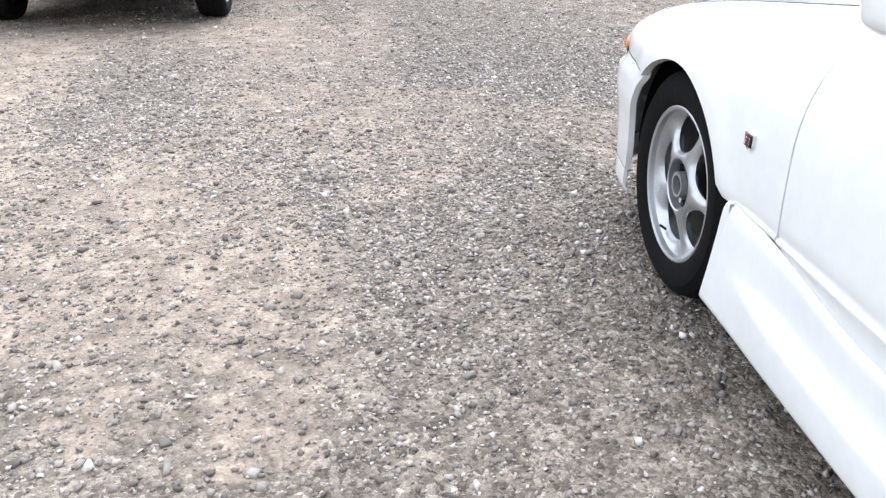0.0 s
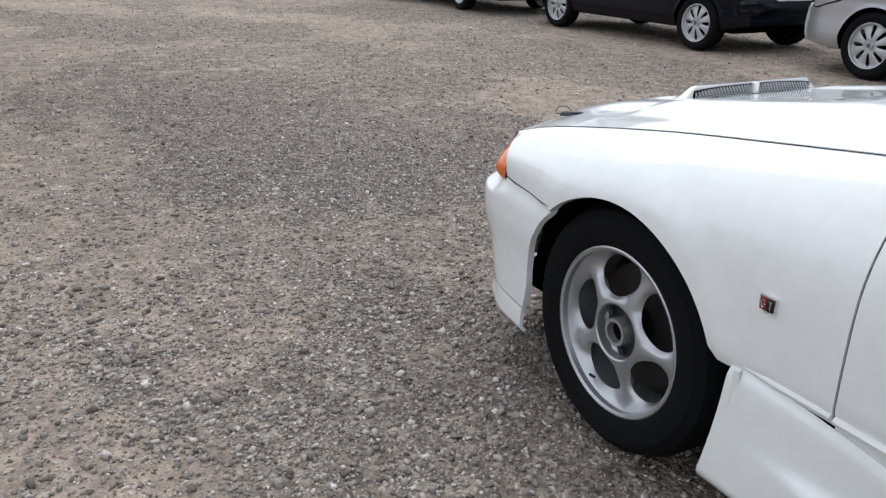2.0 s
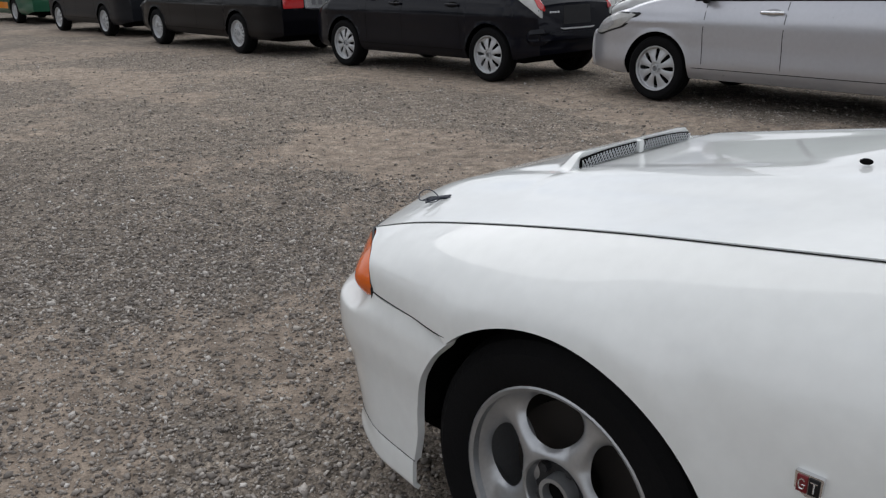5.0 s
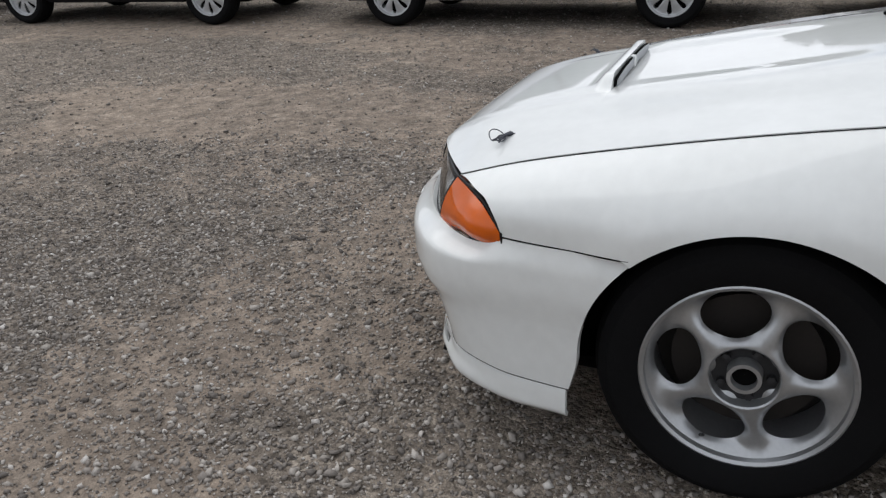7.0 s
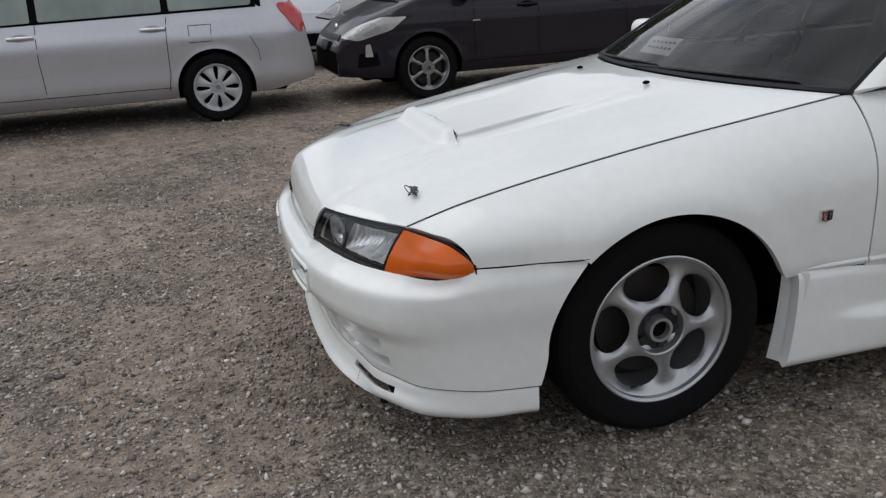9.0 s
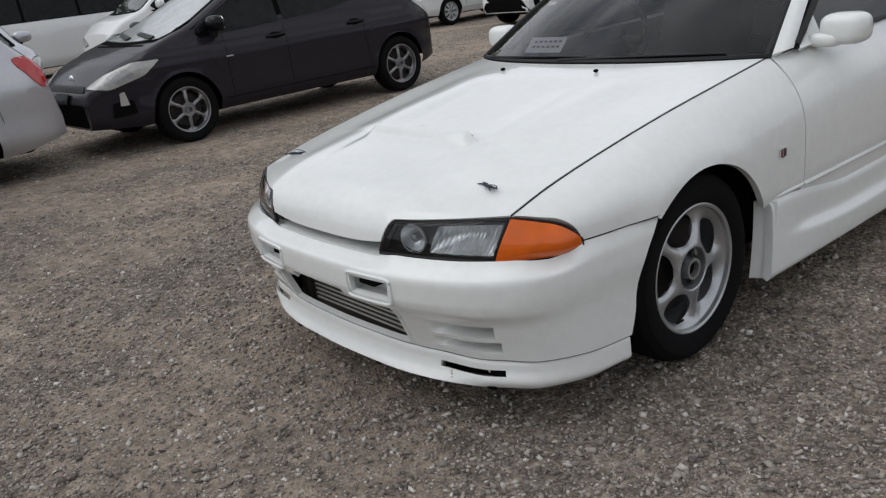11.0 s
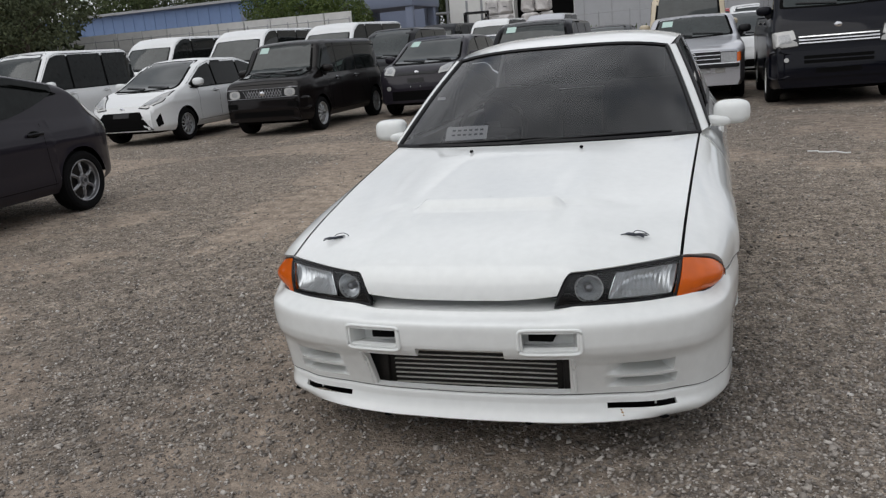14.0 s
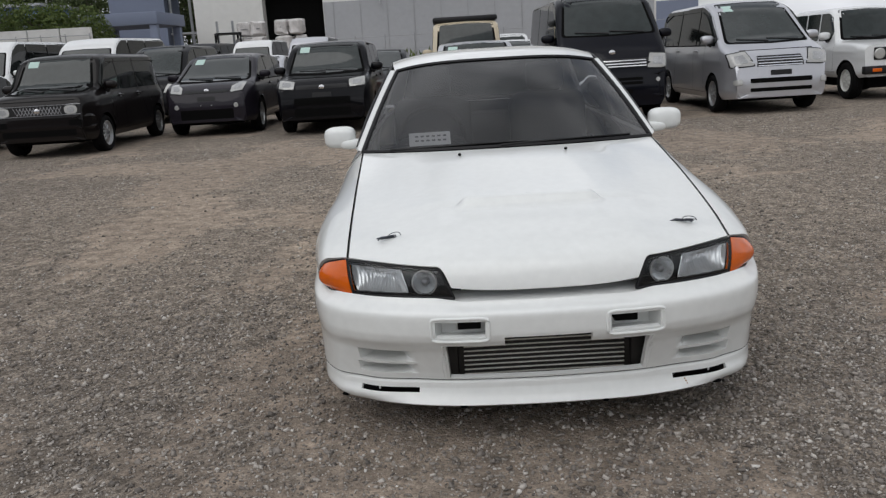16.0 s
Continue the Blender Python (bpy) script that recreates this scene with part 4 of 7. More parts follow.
def near_row():
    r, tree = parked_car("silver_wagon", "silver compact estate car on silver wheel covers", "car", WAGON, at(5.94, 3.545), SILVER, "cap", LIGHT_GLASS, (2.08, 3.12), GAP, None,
               [(.62, .72), (.80, .74), (.82, .98), (.72, .98)], [(-.36, .66), (.36, .66), (.4, .58), (-.4, .58)], [(-.5, .3), (.5, .3), (.5, .46), (-.5, .46)], ROW, visor=False, handle_mat=CHROME)
    corner_lamps(r, tree, WAGON, 0.0)
    flap = [(-2.42, .70), (-2.60, .70), (-2.61, .84), (-2.42, .84), (-2.42, .70)]
    for sd in ("left", "right"):
        part("fuel_flap", seam(tree, flap, sd, 0.006, 0.002), GAP, r)
        part("bumper_joint", seam(tree, [(-2.93, .72), (-2.99, .60), (-3.0, .50)], sd, 0.005, 0.002), GAP, r)
    r, tree = parked_car("grey_hatchback", "dark grey hatchback with six-spoke alloy wheels", "car", WEDGE, at(6.01, -1.0, 1.5), GREY_P, "six", None, (1.98,), GAP, None,
               [(.60, .70), (.80, .80), (.76, 1.17), (.66, 1.12)], [(-.5, .58), (.5, .58), (.45, .63), (-.45, .63)], [(-.55, .28), (.55, .28), (.5, .48), (-.5, .48)], ROW, badge=.68, visor=True, doors=(1.98, 2.95), tail_mat=CLEAR_L, mirror_mat=BLACK_P, handle_mat=BLACK_P, screen=PAINTED_SKY_GLASS, bumper=False)
    corner_lamps(r, tree, WEDGE, 0.0)
    for sg in ("+", "-"):
        corner = "corner%s%.3f %.3f" % (sg, WEDGE.half(.25), WEDGE.fo - .25)
        part("fog_recess", laid(tree, [(-.10, .34), (.10, .36), (.08, .48), (-.08, .47)], corner, 0.006, 0.01, 0.02), GAP, r)
        part("fog_trim", laid(tree, [(-.02, .44), (.05, .44), (.03, .56), (-.01, .55)], corner, 0.014, 0.008, 0.01), CLEAR_L, r)
    for sd in ("left", "right"):
        part("side_emblem", laid(tree, [(-.46, .70), (-.53, .70), (-.53, .712), (-.46, .712)], sd, 0.003, 0.003, 0), ALLOY, r, "small chrome emblem")
    r, tree = parked_car("black_hatchback", "black hatchback seen from its tail, on silver wheel covers", "car", WEDGE, at(5.82, 8.22, 1.3), NAVY_P, "cap", PALE_GLASS, (1.98,), GAP, HL_SLANT,
                         [(.60, .70), (.80, .78), (.76, 1.17), (.66, 1.12)], None, None, ROW, badge=.68, plate=.62, tail_mat=CLEAR_L, doors=(1.98, 2.95))
    for sg in (-1, 1):
        g = laid(tree, [(sg * .585, .76), (sg * .675, .79), (sg * .66, .98), (sg * .60, .99)], "rear", 0.014, 0.012)
        part("tail_light_lens", g, RED_L, r, "red lens")
    part("plate_trim", laid(tree, [(-.34, .585), (-.26, .565), (.26, .565), (.34, .585), (.26, .580), (-.26, .580)], "rear", 0.012, 0.008, 0), CHROME, r, "thin chrome strip")
    part("bumper_step", laid(tree, [(-.74, .46), (.74, .46), (.74, .54), (-.74, .54)], "rear", 0.045, 0.05, 0.03), NAVY_P, r)
    for k in range(4):
        part("name_bar", laid(tree, [(-.50 + k * .045, .745), (-.465 + k * .045, .745), (-.465 + k * .045, .765), (-.50 + k * .045, .765)], "rear", 0.006, 0.004, 0), CHROME, r)
    part("round_sticker", laid(tree, [(-.47 + .035 * math.cos(q), 1.0 + .035 * math.sin(q)) for q in lin(0, 2 * math.pi, 14)[:-1]], "rear", 0.010, 0.002, 0, 0.03), PAPER, r, "round white sticker")
    g = laid(tree, [(-.58, 1.235), (.58, 1.235), (.56, 1.285), (-.56, 1.285)], "rear", 0.035, 0.045)
    part("spoiler", g, NAVY_P, r)
    r, tree = parked_car("black_sedan", "black saloon car with chrome window trim and red tail lights", "car", SEDAN, at(5.78, 13.6), BLACK_P, "many", PALE_GLASS, (2.28, 3.2), None, [(.40, .62), (.74, .62), (.74, .76), (.40, .76)],
                         [(.36, .69), (.715, .69), (.715, .86), (.36, .86)], [(-.36, .60), (.36, .60), (.36, .76), (-.36, .76)], None, ROW, badge=0, plate=.66, mirror_mat=BLACK_P)
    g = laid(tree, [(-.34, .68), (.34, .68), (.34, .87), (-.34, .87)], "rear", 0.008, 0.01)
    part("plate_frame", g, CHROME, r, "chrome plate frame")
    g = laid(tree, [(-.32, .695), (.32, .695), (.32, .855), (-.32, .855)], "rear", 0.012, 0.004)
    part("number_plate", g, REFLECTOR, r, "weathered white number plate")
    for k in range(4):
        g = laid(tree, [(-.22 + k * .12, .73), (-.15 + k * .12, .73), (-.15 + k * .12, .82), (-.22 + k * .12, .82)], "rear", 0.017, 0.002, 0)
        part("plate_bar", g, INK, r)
    for sd in ("left", "right"):
        g = laid(tree, [(.80 - d, SEDAN.belt - .015) for d in lin(1.35, 4.1, 8)] + [(.80 - d, SEDAN.belt - .03) for d in lin(4.1, 1.35, 8)], sd, 0.012, 0.01, 0)
        part("belt_trim", g, CHROME, r, "thin chrome trim")
    parked_car("grey_estate", "slate grey estate car with clear tail lights", "car", ESTATE, at(5.95, 18.85), SLATE_P, "cap", None, (2.0, 3.0), GAP, HL_SLANT, [(.50, .82), (.78, .86), (.76, 1.12), (.60, 1.08)], None, None, ROW, tail_mat=CLEAR_L)
    r, tree = parked_car("green_taxi", "green and orange taxi saloon with a roof sign", "car", SEDAN, at(6.3, 25.65), GREEN_P, "many", PALE_GLASS, (2.28, 3.2), None, [(.40, .62), (.74, .62), (.74, .76), (.40, .76)],
                         [(.36, .69), (.715, .69), (.715, .86), (.36, .86)], None, None, ROW, plate=.66)
    for sd in ("left", "right"):
        for a, b in ((1.3, 2.2), (2.3, 3.1)):
            for z0, z1 in ((.36, .52), (.60, .74)):
                part("stripe", laid(tree, [(.8 - a, z0), (.8 - b, z0), (.8 - b, z1), (.8 - a, z1)], sd, 0.004, 0.004, 0), ORANGE_P, r, "orange band")
        part("stripe", laid(tree, [(.8 - .2, .84), (.8 - 3.6, .84), (.8 - 3.6, .90), (.8 - .2, .90)], sd, 0.004, 0.004, 0), PLATE, r, "white band")
    part("roof_sign", block(-.25, -1.85, 1.5, .25, -1.7, 1.63, .03), ORANGE_P, r, "orange roof sign")


near_row()


def early_row():
    r, tree = parked_car("white_hatchback", "white hatchback seen from behind with red bumper reflectors", "car", HATCH, at(-3.32, 6.92), WHITE_B, "ten", None, (2.0, 2.95), GAP, HL_SLANT,
                         [(.56, .78), (.78, .8), (.74, 1.1), (.6, 1.05)], None, None, ROW, plate=.62)
    for sg in (-1, 1):
        part("reflector", laid(tree, [(sg * .45, .44), (sg * .62, .45), (sg * .62, .49), (sg * .45, .48)], "rear", 0.006, 0.006, 0.01), RED_L, r, "red bumper reflector")
    part("tail_pipe", tube([(.45, -3.0, .27), (.45, -3.08, .26)], .025, 10), GAP, r)
    parked_car("dark_estate", "dark estate car parked beside a white hatchback", "car", ESTATE, at(-5.95, 8.1), SLATE_P, "cap", None, (2.0, 3.0), GAP, HL_SLANT, [(.50, .82), (.78, .86), (.76, 1.12), (.60, 1.08)], None, None, ROW)


early_row()


def facing_row():
    r, tree = parked_car("boxy_black_van", "black-brown boxy small car with a mesh grille", "car", LOWBOX, at(6.82, -10.66), BROWN_P, "ten", None, (1.62, 2.5), None, None,
                         None, [(-.70, .675), (.70, .675), (.70, .83), (-.70, .83)], [(-.6, .34), (.6, .34), (.6, .44), (-.6, .44)], ROW, badge=.75, plate=.56, visor=True, sticker=True)
    for sg in (-1, 1):
        lampo = part("headlight", laid(tree, [(sg * .55 + .105 * math.copysign(abs(math.cos(q)) ** .7, math.cos(q)), .752 + .07 * math.copysign(abs(math.sin(q)) ** .7, math.sin(q))) for q in lin(0, 2 * math.pi, 20)[:-1]], "front", 0.016, 0.012, 0, 0.03), CLEAR_L, r, "rounded headlight")
        part("reflector", laid(tree, [(sg * .55 + .06 * math.cos(q), .752 + .045 * math.sin(q)) for q in lin(0, 2 * math.pi, 16)[:-1]], "front", 0.019, 0.004, 0, 0.03), REFLECTOR, lampo)
    for z in (.672, .830):
        part("grille_trim", laid(tree, [(-.70, z), (.70, z), (.70, z + .008), (-.70, z + .008)], "front", 0.013, 0.006, 0), ALLOY_D, r)
    for k in range(14):
        for sg in (-1, 1):
            x = -.40 + k * .055
            g = laid(tree, [(x, .69), (x + .012, .69), (x + .012 + sg * .06, .81), (x + sg * .06, .81)], "front", 0.010, 0.004, 0)
            if g and -.42 < x + sg * .06 < .42:
                part("grille_bar", g, ALLOY_D, r)
    part("bumper", laid(tree, [(-.80, .46), (.80, .46), (.80, .63), (-.80, .63)], "front", 0.03, 0.04, 0.03), BROWN_P, r, "black-brown bumper")
    for sg in (-1, 1):
        part("bumper_slot", laid(tree, [(sg * .50, .50), (sg * .70, .50), (sg * .70, .59), (sg * .50, .59)], "front", 0.034, 0.006, 0.02), GAP, r)
    r, tree = parked_car("grey_crossover", "charcoal grey small crossover with large clear headlights", "car", CROSS, at(4.75, -13.1), GREY_P, "ten", None, (1.98, 2.9), GAP, [(.46, .80), (.68, .82), (.72, .96), (.60, .97), (.47, .90)],
               None, [[(-.40, .80), (.40, .80), (.44, .85), (-.44, .85)], [(-.52, .685), (.52, .685), (.56, .745), (-.56, .745)]], [(-.5, .32), (.5, .32), (.5, .5), (-.5, .5)], ROW, badge=.84, sticker=True)
    for sg in (-1, 1):
        part("fog_light", laid(tree, [(sg * .56 + .045 * math.cos(q), .56 + .04 * math.sin(q)) for q in lin(0, 2 * math.pi, 12)[:-1]], "front", 0.024, 0.008, 0, 0.03), CLEAR_L, r, "round fog light")
        part("plate_bolt", laid(tree, [(sg * .10 + .012 * math.cos(q), .58 + .012 * math.sin(q)) for q in lin(0, 2 * math.pi, 8)[:-1]], "front", 0.034, 0.006, 0, 0.03), ALLOY, r)
    parked_car("black_wagon", "black box-shaped wagon with rectangular headlights", "car", BOXY, at(2.42, -12.2), BLACK_P, "ten", None, (1.9, 2.95), GAP, [(.50, .80), (.76, .82), (.76, .96), (.48, .92)],
               None, [(-.46, .78), (.46, .78), (.46, .86), (-.46, .86)], [[(-.5, .32), (.5, .32), (.5, .46), (-.5, .46)], [(-.5, .52), (.5, .52), (.5, .64), (-.5, .64)]], ROW, badge=.82, sticker=True)
    r, tree = parked_car("silver_roadster", "silver open two-seater with a wide dark grille", "car", ROADSTER, at(-.42, -12.5), SILVER, "many", None, (2.9,), None, [(.49, .64), (.74, .64), (.74, .80), (.49, .80)],
                         None, [(-.48, .62), (.48, .62), (.48, .83), (-.48, .83)], None, ROW, lamp=REFLECTOR, mirror_mat=PLASTIC, sticker=True)
    for sg in (-1, 1):
        part("indicator", laid(tree, [(sg * .745, .65), (sg * .80, .65), (sg * .80, .79), (sg * .745, .79)], "front", 0.01, 0.02, 0.01), AMBER, r, "amber corner light")
        part("fog_light", laid(tree, [(sg * .40, .47), (sg * .56, .47), (sg * .56, .55), (sg * .40, .55)], "front", 0.02, 0.02, 0.01), CLEAR_L, r)
    part("bumper", laid(tree, [(-.78, .555), (.78, .555), (.78, .615), (-.78, .615)], "front", 0.06, 0.08, 0.02), PLASTIC, r, "black rubber bumper")
    part("bumper_trim", laid(tree, [(-.78, .617), (.78, .617), (.78, .632), (-.78, .632)], "front", 0.062, 0.08, 0.005), CHROME, r)
    for z in (.625, .695, .76, .822):
        part("grille_bar", laid(tree, [(-.48, z), (.48, z), (.48, z + .010), (-.48, z + .010)], "front", 0.014, 0.006, 0), CHROME, r)
    part("emblem", moved(join(tube([(0, .095 * math.cos(q), .095 * math.sin(q)) for q in lin(0, 2 * math.pi, 28)[:-1]], .010, 6, True), lathe([(.001, -.012), (.03, -.008), (.04, 0)], 16)), Matrix.Translation((0, .80 + .012, .728)) @ pose(0, 0, 0, 0, 0, -90)), CHROME, r, "plain round chrome emblem")
    part("number_plate", laid(tree, [(-.33, .47), (.20, .47), (.20, .56), (-.33, .56)], "front", 0.03, 0.02, 0.01), REFLECTOR, r)
    r, tree = parked_car("navy_van", "dark navy one-box van with a chrome-barred grille", "van", WIDEVAN, at(-2.5, -11.1), NAVY_P, "steel", None, (1.75, 3.0), GAP, [(.54, .86), (.86, .84), (.88, 1.06), (.60, 1.08)],
                         None, [(-.53, .87), (.53, .87), (.57, 1.01), (-.57, 1.01)], None, ROW, badge=1.12, wind_gap=1.40)
    part("bumper", laid(tree, [(-.90, .40), (.90, .40), (.90, .78), (-.90, .78)], "front", 0.022, 0.03, 0.04), NAVY_P, r, "dark bumper")
    for x, z0, z1 in ((.46, .60, .645), (.46, .665, .71), (.30, .46, .53)):
        part("bumper_slot", laid(tree, [(-x, z0), (x, z0), (x, z1), (-x, z1)], "front", 0.027, 0.006, 0.01), GAP, r, "dark bumper slot")
    for k in range(3):
        part("grille_bar", laid(tree, [(-.53, .885 + k * .042), (.53, .885 + k * .042), (.53, .901 + k * .042), (-.53, .901 + k * .042)], "front", 0.012, 0.006, 0), CHROME, r)
    for sg in (-1, 1):
        part("fog_light", laid(tree, [(sg * .70 + .034 * math.cos(q), .66 + .034 * math.sin(q)) for q in lin(0, 2 * math.pi, 12)[:-1]], "front", 0.052, 0.012, 0, 0.03), CLEAR_L, r)
    r, tree = parked_car("silver_people_carrier", "silver tall people carrier with barred grille and body kit", "car", MPV, at(-5.22, -11.05), SILVER, "ten", None, (1.95, 3.1), GAP, [(.42, .78), (.77, .76), (.80, .96), (.52, 1.0)],
                         None, [(-.38, .74), (.38, .74), (.36, .92), (-.36, .92)], [[(-.5, .50), (.5, .50), (.5, .57), (-.5, .57)], [(-.5, .36), (.5, .36), (.5, .42), (-.5, .42)]], ROW, visor=True, sticker=True)
    for k in range(4):
        part("grille_bar", laid(tree, [(-.36, .76 + k * .04), (.36, .76 + k * .04), (.36, .775 + k * .04), (-.36, .775 + k * .04)], "front", 0.012, 0.006, 0), CHROME, r)
    for sg in (-1, 1):
        part("fog_light", laid(tree, [(sg * .63, .47), (sg * .73, .47), (sg * .73, .56), (sg * .63, .56)], "front", 0.032, 0.012, 0.03), CLEAR_L, r)
    r, tree = parked_car("white_offroader", "white small off-road car with black bumper and round headlights", "car", OFFROAD_S, at(-7.9, -12.1), WHITE_B, "steel", PALE_GLASS, (1.9, 2.5), None, [(.36, .74), (.5, .74), (.5, .88), (.36, .88)],
                         None, [(-.52, .70), (.52, .70), (.52, .92), (-.52, .92)], None, ROW)
    part("bumper", block(-.72, .58, .46, .72, .70, .60, .02), PLASTIC, r, "black steel bumper")
    for sg in (-1, 1):
        part("headlight_ring", moved(lathe([(.001, -.02), (.085, -.014), (.10, 0)], 20), Matrix.Translation((sg * .43, .62, .81)) @ pose(0, 0, 0, 0, 0, -90)), CLEAR_L, r, "round headlight")
        part("indicator", block(sg * .5 - .08, .69, .50, sg * .5 + .08, .71, .56, .005), AMBER, r, "amber light")
    r, tree = parked_car("white_compact", "white hatchback with a wide black lower grille", "car", HATCH, at(9.42, -10.2), WHITE_B, "ten", None, (2.0, 2.95), GAP, [(.36, .68), (.58, .86), (.75, .91), (.74, .76), (.54, .66)],
                         None, None, [(-.62, .28), (.62, .28), (.40, .60), (-.40, .60)], ROW, badge=.66)
    for sg in (-1, 1):
        part("fog_recess", laid(tree, [(sg * .68, .32), (sg * .74, .36), (sg * .72, .56), (sg * .66, .44)], "front", 0.006, 0.01, 0.01), GAP, r)
    parked_car("white_tall_wagon", "white tall box wagon with black pillars", "car", TALL, at(12.85, -10.3), WHITE_B, "cap", None, (1.75, 2.8), GAP, [(.42, .78), (.66, .82), (.68, .94), (.46, .9)],
               [(.58, .7), (.72, .7), (.7, 1.2), (.6, 1.2)], [(-.36, .74), (.36, .74), (.36, .8), (-.36, .8)], [(-.4, .3), (.4, .3), (.4, .44), (-.4, .44)], ROW)


facing_row()


def back_rows():
    H4 = [(.46, .84), (.78, .82), (.80, .98), (.50, 1.0)]
    G4 = [(-.45, .84), (.45, .84), (.48, .96), (-.48, .96)]
    REAR = "cars in the rows behind"
    kw = dict(handles=False, seams=False)
    for x, y, yw in ((14.5, -17.5, 0), (11.8, -17.8, 2), (9.8, -19.5, -2)):
        parked_car("white_van", "white high-roofed delivery van", "van", HIGHVAN, at(x, y, yw), WHITE_B, "steel", None, (1.75, 3.0), GAP, H4, None, G4, [(-.6, .44), (.6, .44), (.6, .6), (-.6, .6)], REAR, wind_gap=1.34, **kw)
    parked_car("white_minibus", "white minibus with a row of windows", "van", VAN, at(27.0, -5.5), WHITE_B, "steel", PALE_GLASS, (1.75, 2.6, 3.5), None, H4, None, G4, None, REAR, wind_gap=1.2, **kw)
    parked_car("black_people_carrier", "black tall people carrier", "car", MPV, at(7.4, -17.5), BLACK_P, "ten", None, (1.95, 3.1), GAP, [(.40, .74), (.74, .74), (.76, .90), (.50, .94)], None, [(-.38, .74), (.38, .74), (.36, .92), (-.36, .92)], None, REAR, **kw)
    for x, y, c, sh in ((1.9, -18.5, SLATE_P, WAGON), (2.4, -23.5, SILVER, WAGON), (2.9, -28.5, SILVER, WEDGE), (5.2, -18.5, SILVER, HATCH), (-1.5, -17.2, WHITE_B, HATCH), (-1.9, -22.5, WHITE_B, MICRO), (-3.9, -17.8, SLATE_P, BOXY),
                        (-7.0, -18.0, GREY_P, MPV), (-9.6, -17.5, SLATE_P, BOXY), (-10.9, -12.2, WHITE_B, WAGON)):
        parked_car("parked_car", "%s car in the rows behind" % {SLATE_P: "slate grey", SILVER: "silver", WHITE_B: "white", GREY_P: "dark grey"}[c], "car", sh, at(x, y), c, "cap", None, (2.0, 3.0), GAP, HL_SLANT, None, None, [(-.5, .3), (.5, .3), (.5, .46), (-.5, .46)], REAR, **kw)
    parked_car("red_car", "red small car behind a van", "car", MICRO, at(-1.3, -26.5), RED_P, "cap", None, (1.5, 2.4), GAP, [(.42, .78), (.66, .82), (.68, .94), (.46, .9)], None, None, None, REAR, **kw)
    r, tree = parked_car("beige_offroader", "beige off-road car with a black soft top", "car", OFFROAD_L, at(-.30, -14.35), BEIGE_P, "steel", PALE_GLASS, (1.9, 2.6), None, [(.42, .82), (.58, .82), (.58, .98), (.42, .98)], None, [(-.34, .74), (.34, .74), (.34, .98), (-.34, .98)], None, REAR, **kw)
    part("soft_top", block(-.72, -3.0, 1.915, .72, -1.02, 2.04, .05), PLASTIC, r, "black canvas top")
    part("bumper", block(-.75, .60, .5, .75, .72, .64, .02), PLASTIC, r)
    # row across the lane, behind the dark hatchback
    for x, y, sh, c, w in ((13.6, -3.9, MPV, WHITE_B, "white"), (16.2, -5.4, MPV, WHITE_B, "white"), (18.4, -7.6, HATCH, SILVER, "silver"), (19.4, -10.8, MPV, WHITE_B, "white"), (17.0, -11.8, MPV, SILVER, "silver"), (23.0, -14.5, MPV, SILVER, "silver"), (17.6, -1.8, VAN, WHITE_B, "white"), (21.0, -5.4, TALL, WHITE_B, "white")):
        parked_car("parked_car", "%s car across the lane" % w, "car", sh, at(x, y), c, "cap", None, (1.95, 3.1) if sh is not TALL else (1.75, 2.8), GAP, HL_SLANT, [(.60, .8), (.78, .8), (.76, 1.15), (.6, 1.15)], None, None, REAR, wind_gap=1.2 if sh is VAN else 0.0, **kw)
    parked_car("silver_car", "silver car standing across the lane behind a dark hatchback", "car", HATCH, at(9.4, -.05, 90), SILVER, "cap", None, (2.0, 2.95), GAP, HL_SLANT, None, None, [(-.5, .3), (.5, .3), (.5, .46), (-.5, .46)], REAR, **kw)
    for x, c, w in ((7.9, WHITE_B, "white"), (5.6, SILVER, "silver"), (10.2, SLATE_P, "slate grey")):
        parked_car("delivery_van", "%s high-roofed van before the warehouse" % w, "van", HIGHVAN, at(x, -31.0), c, "steel", None, (1.75, 3.0), GAP, H4, None, G4, None, REAR, wind_gap=1.34, **kw)
    # far side of the near row
    parked_car("white_wagon", "white compact estate car behind a silver one", "car", WAGON, at(8.4, 5.2), WHITE_B, "cap", PALE_GLASS, (2.08, 3.12), GAP, [(.40, .62), (.62, .80), (.76, .80), (.74, .68)], [(.62, .72), (.80, .74), (.82, .98), (.72, .98)], None, None, REAR)
    parked_car("white_wagon", "white estate car with red tail lights", "car", WAGON, at(10.9, 12.0), WHITE_B, "cap", None, (2.08, 3.12), GAP, HL_SLANT, [(.55, .72), (.80, .74), (.78, .98), (.6, .98)], None, None, REAR, **kw)
    parked_car("white_wagon", "white estate car with red tail lights", "car", WAGON, at(14.8, 12.4), WHITE_B, "cap", None, (2.08, 3.12), GAP, HL_SLANT, [(.55, .72), (.80, .74), (.78, .98), (.6, .98)], None, None, REAR, **kw)
    parked_car("white_small_wagon", "white tall small wagon seen from behind", "car", HATCH, at(8.5, 15.6), WHITE_B, "cap", None, (1.9, 2.7), GAP, HL_SLANT, [(.58, .7), (.72, .7), (.7, 1.1), (.6, 1.1)], None, None, REAR, **kw)
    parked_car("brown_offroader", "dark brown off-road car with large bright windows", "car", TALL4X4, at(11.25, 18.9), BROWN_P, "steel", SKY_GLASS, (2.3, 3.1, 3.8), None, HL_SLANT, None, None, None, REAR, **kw)
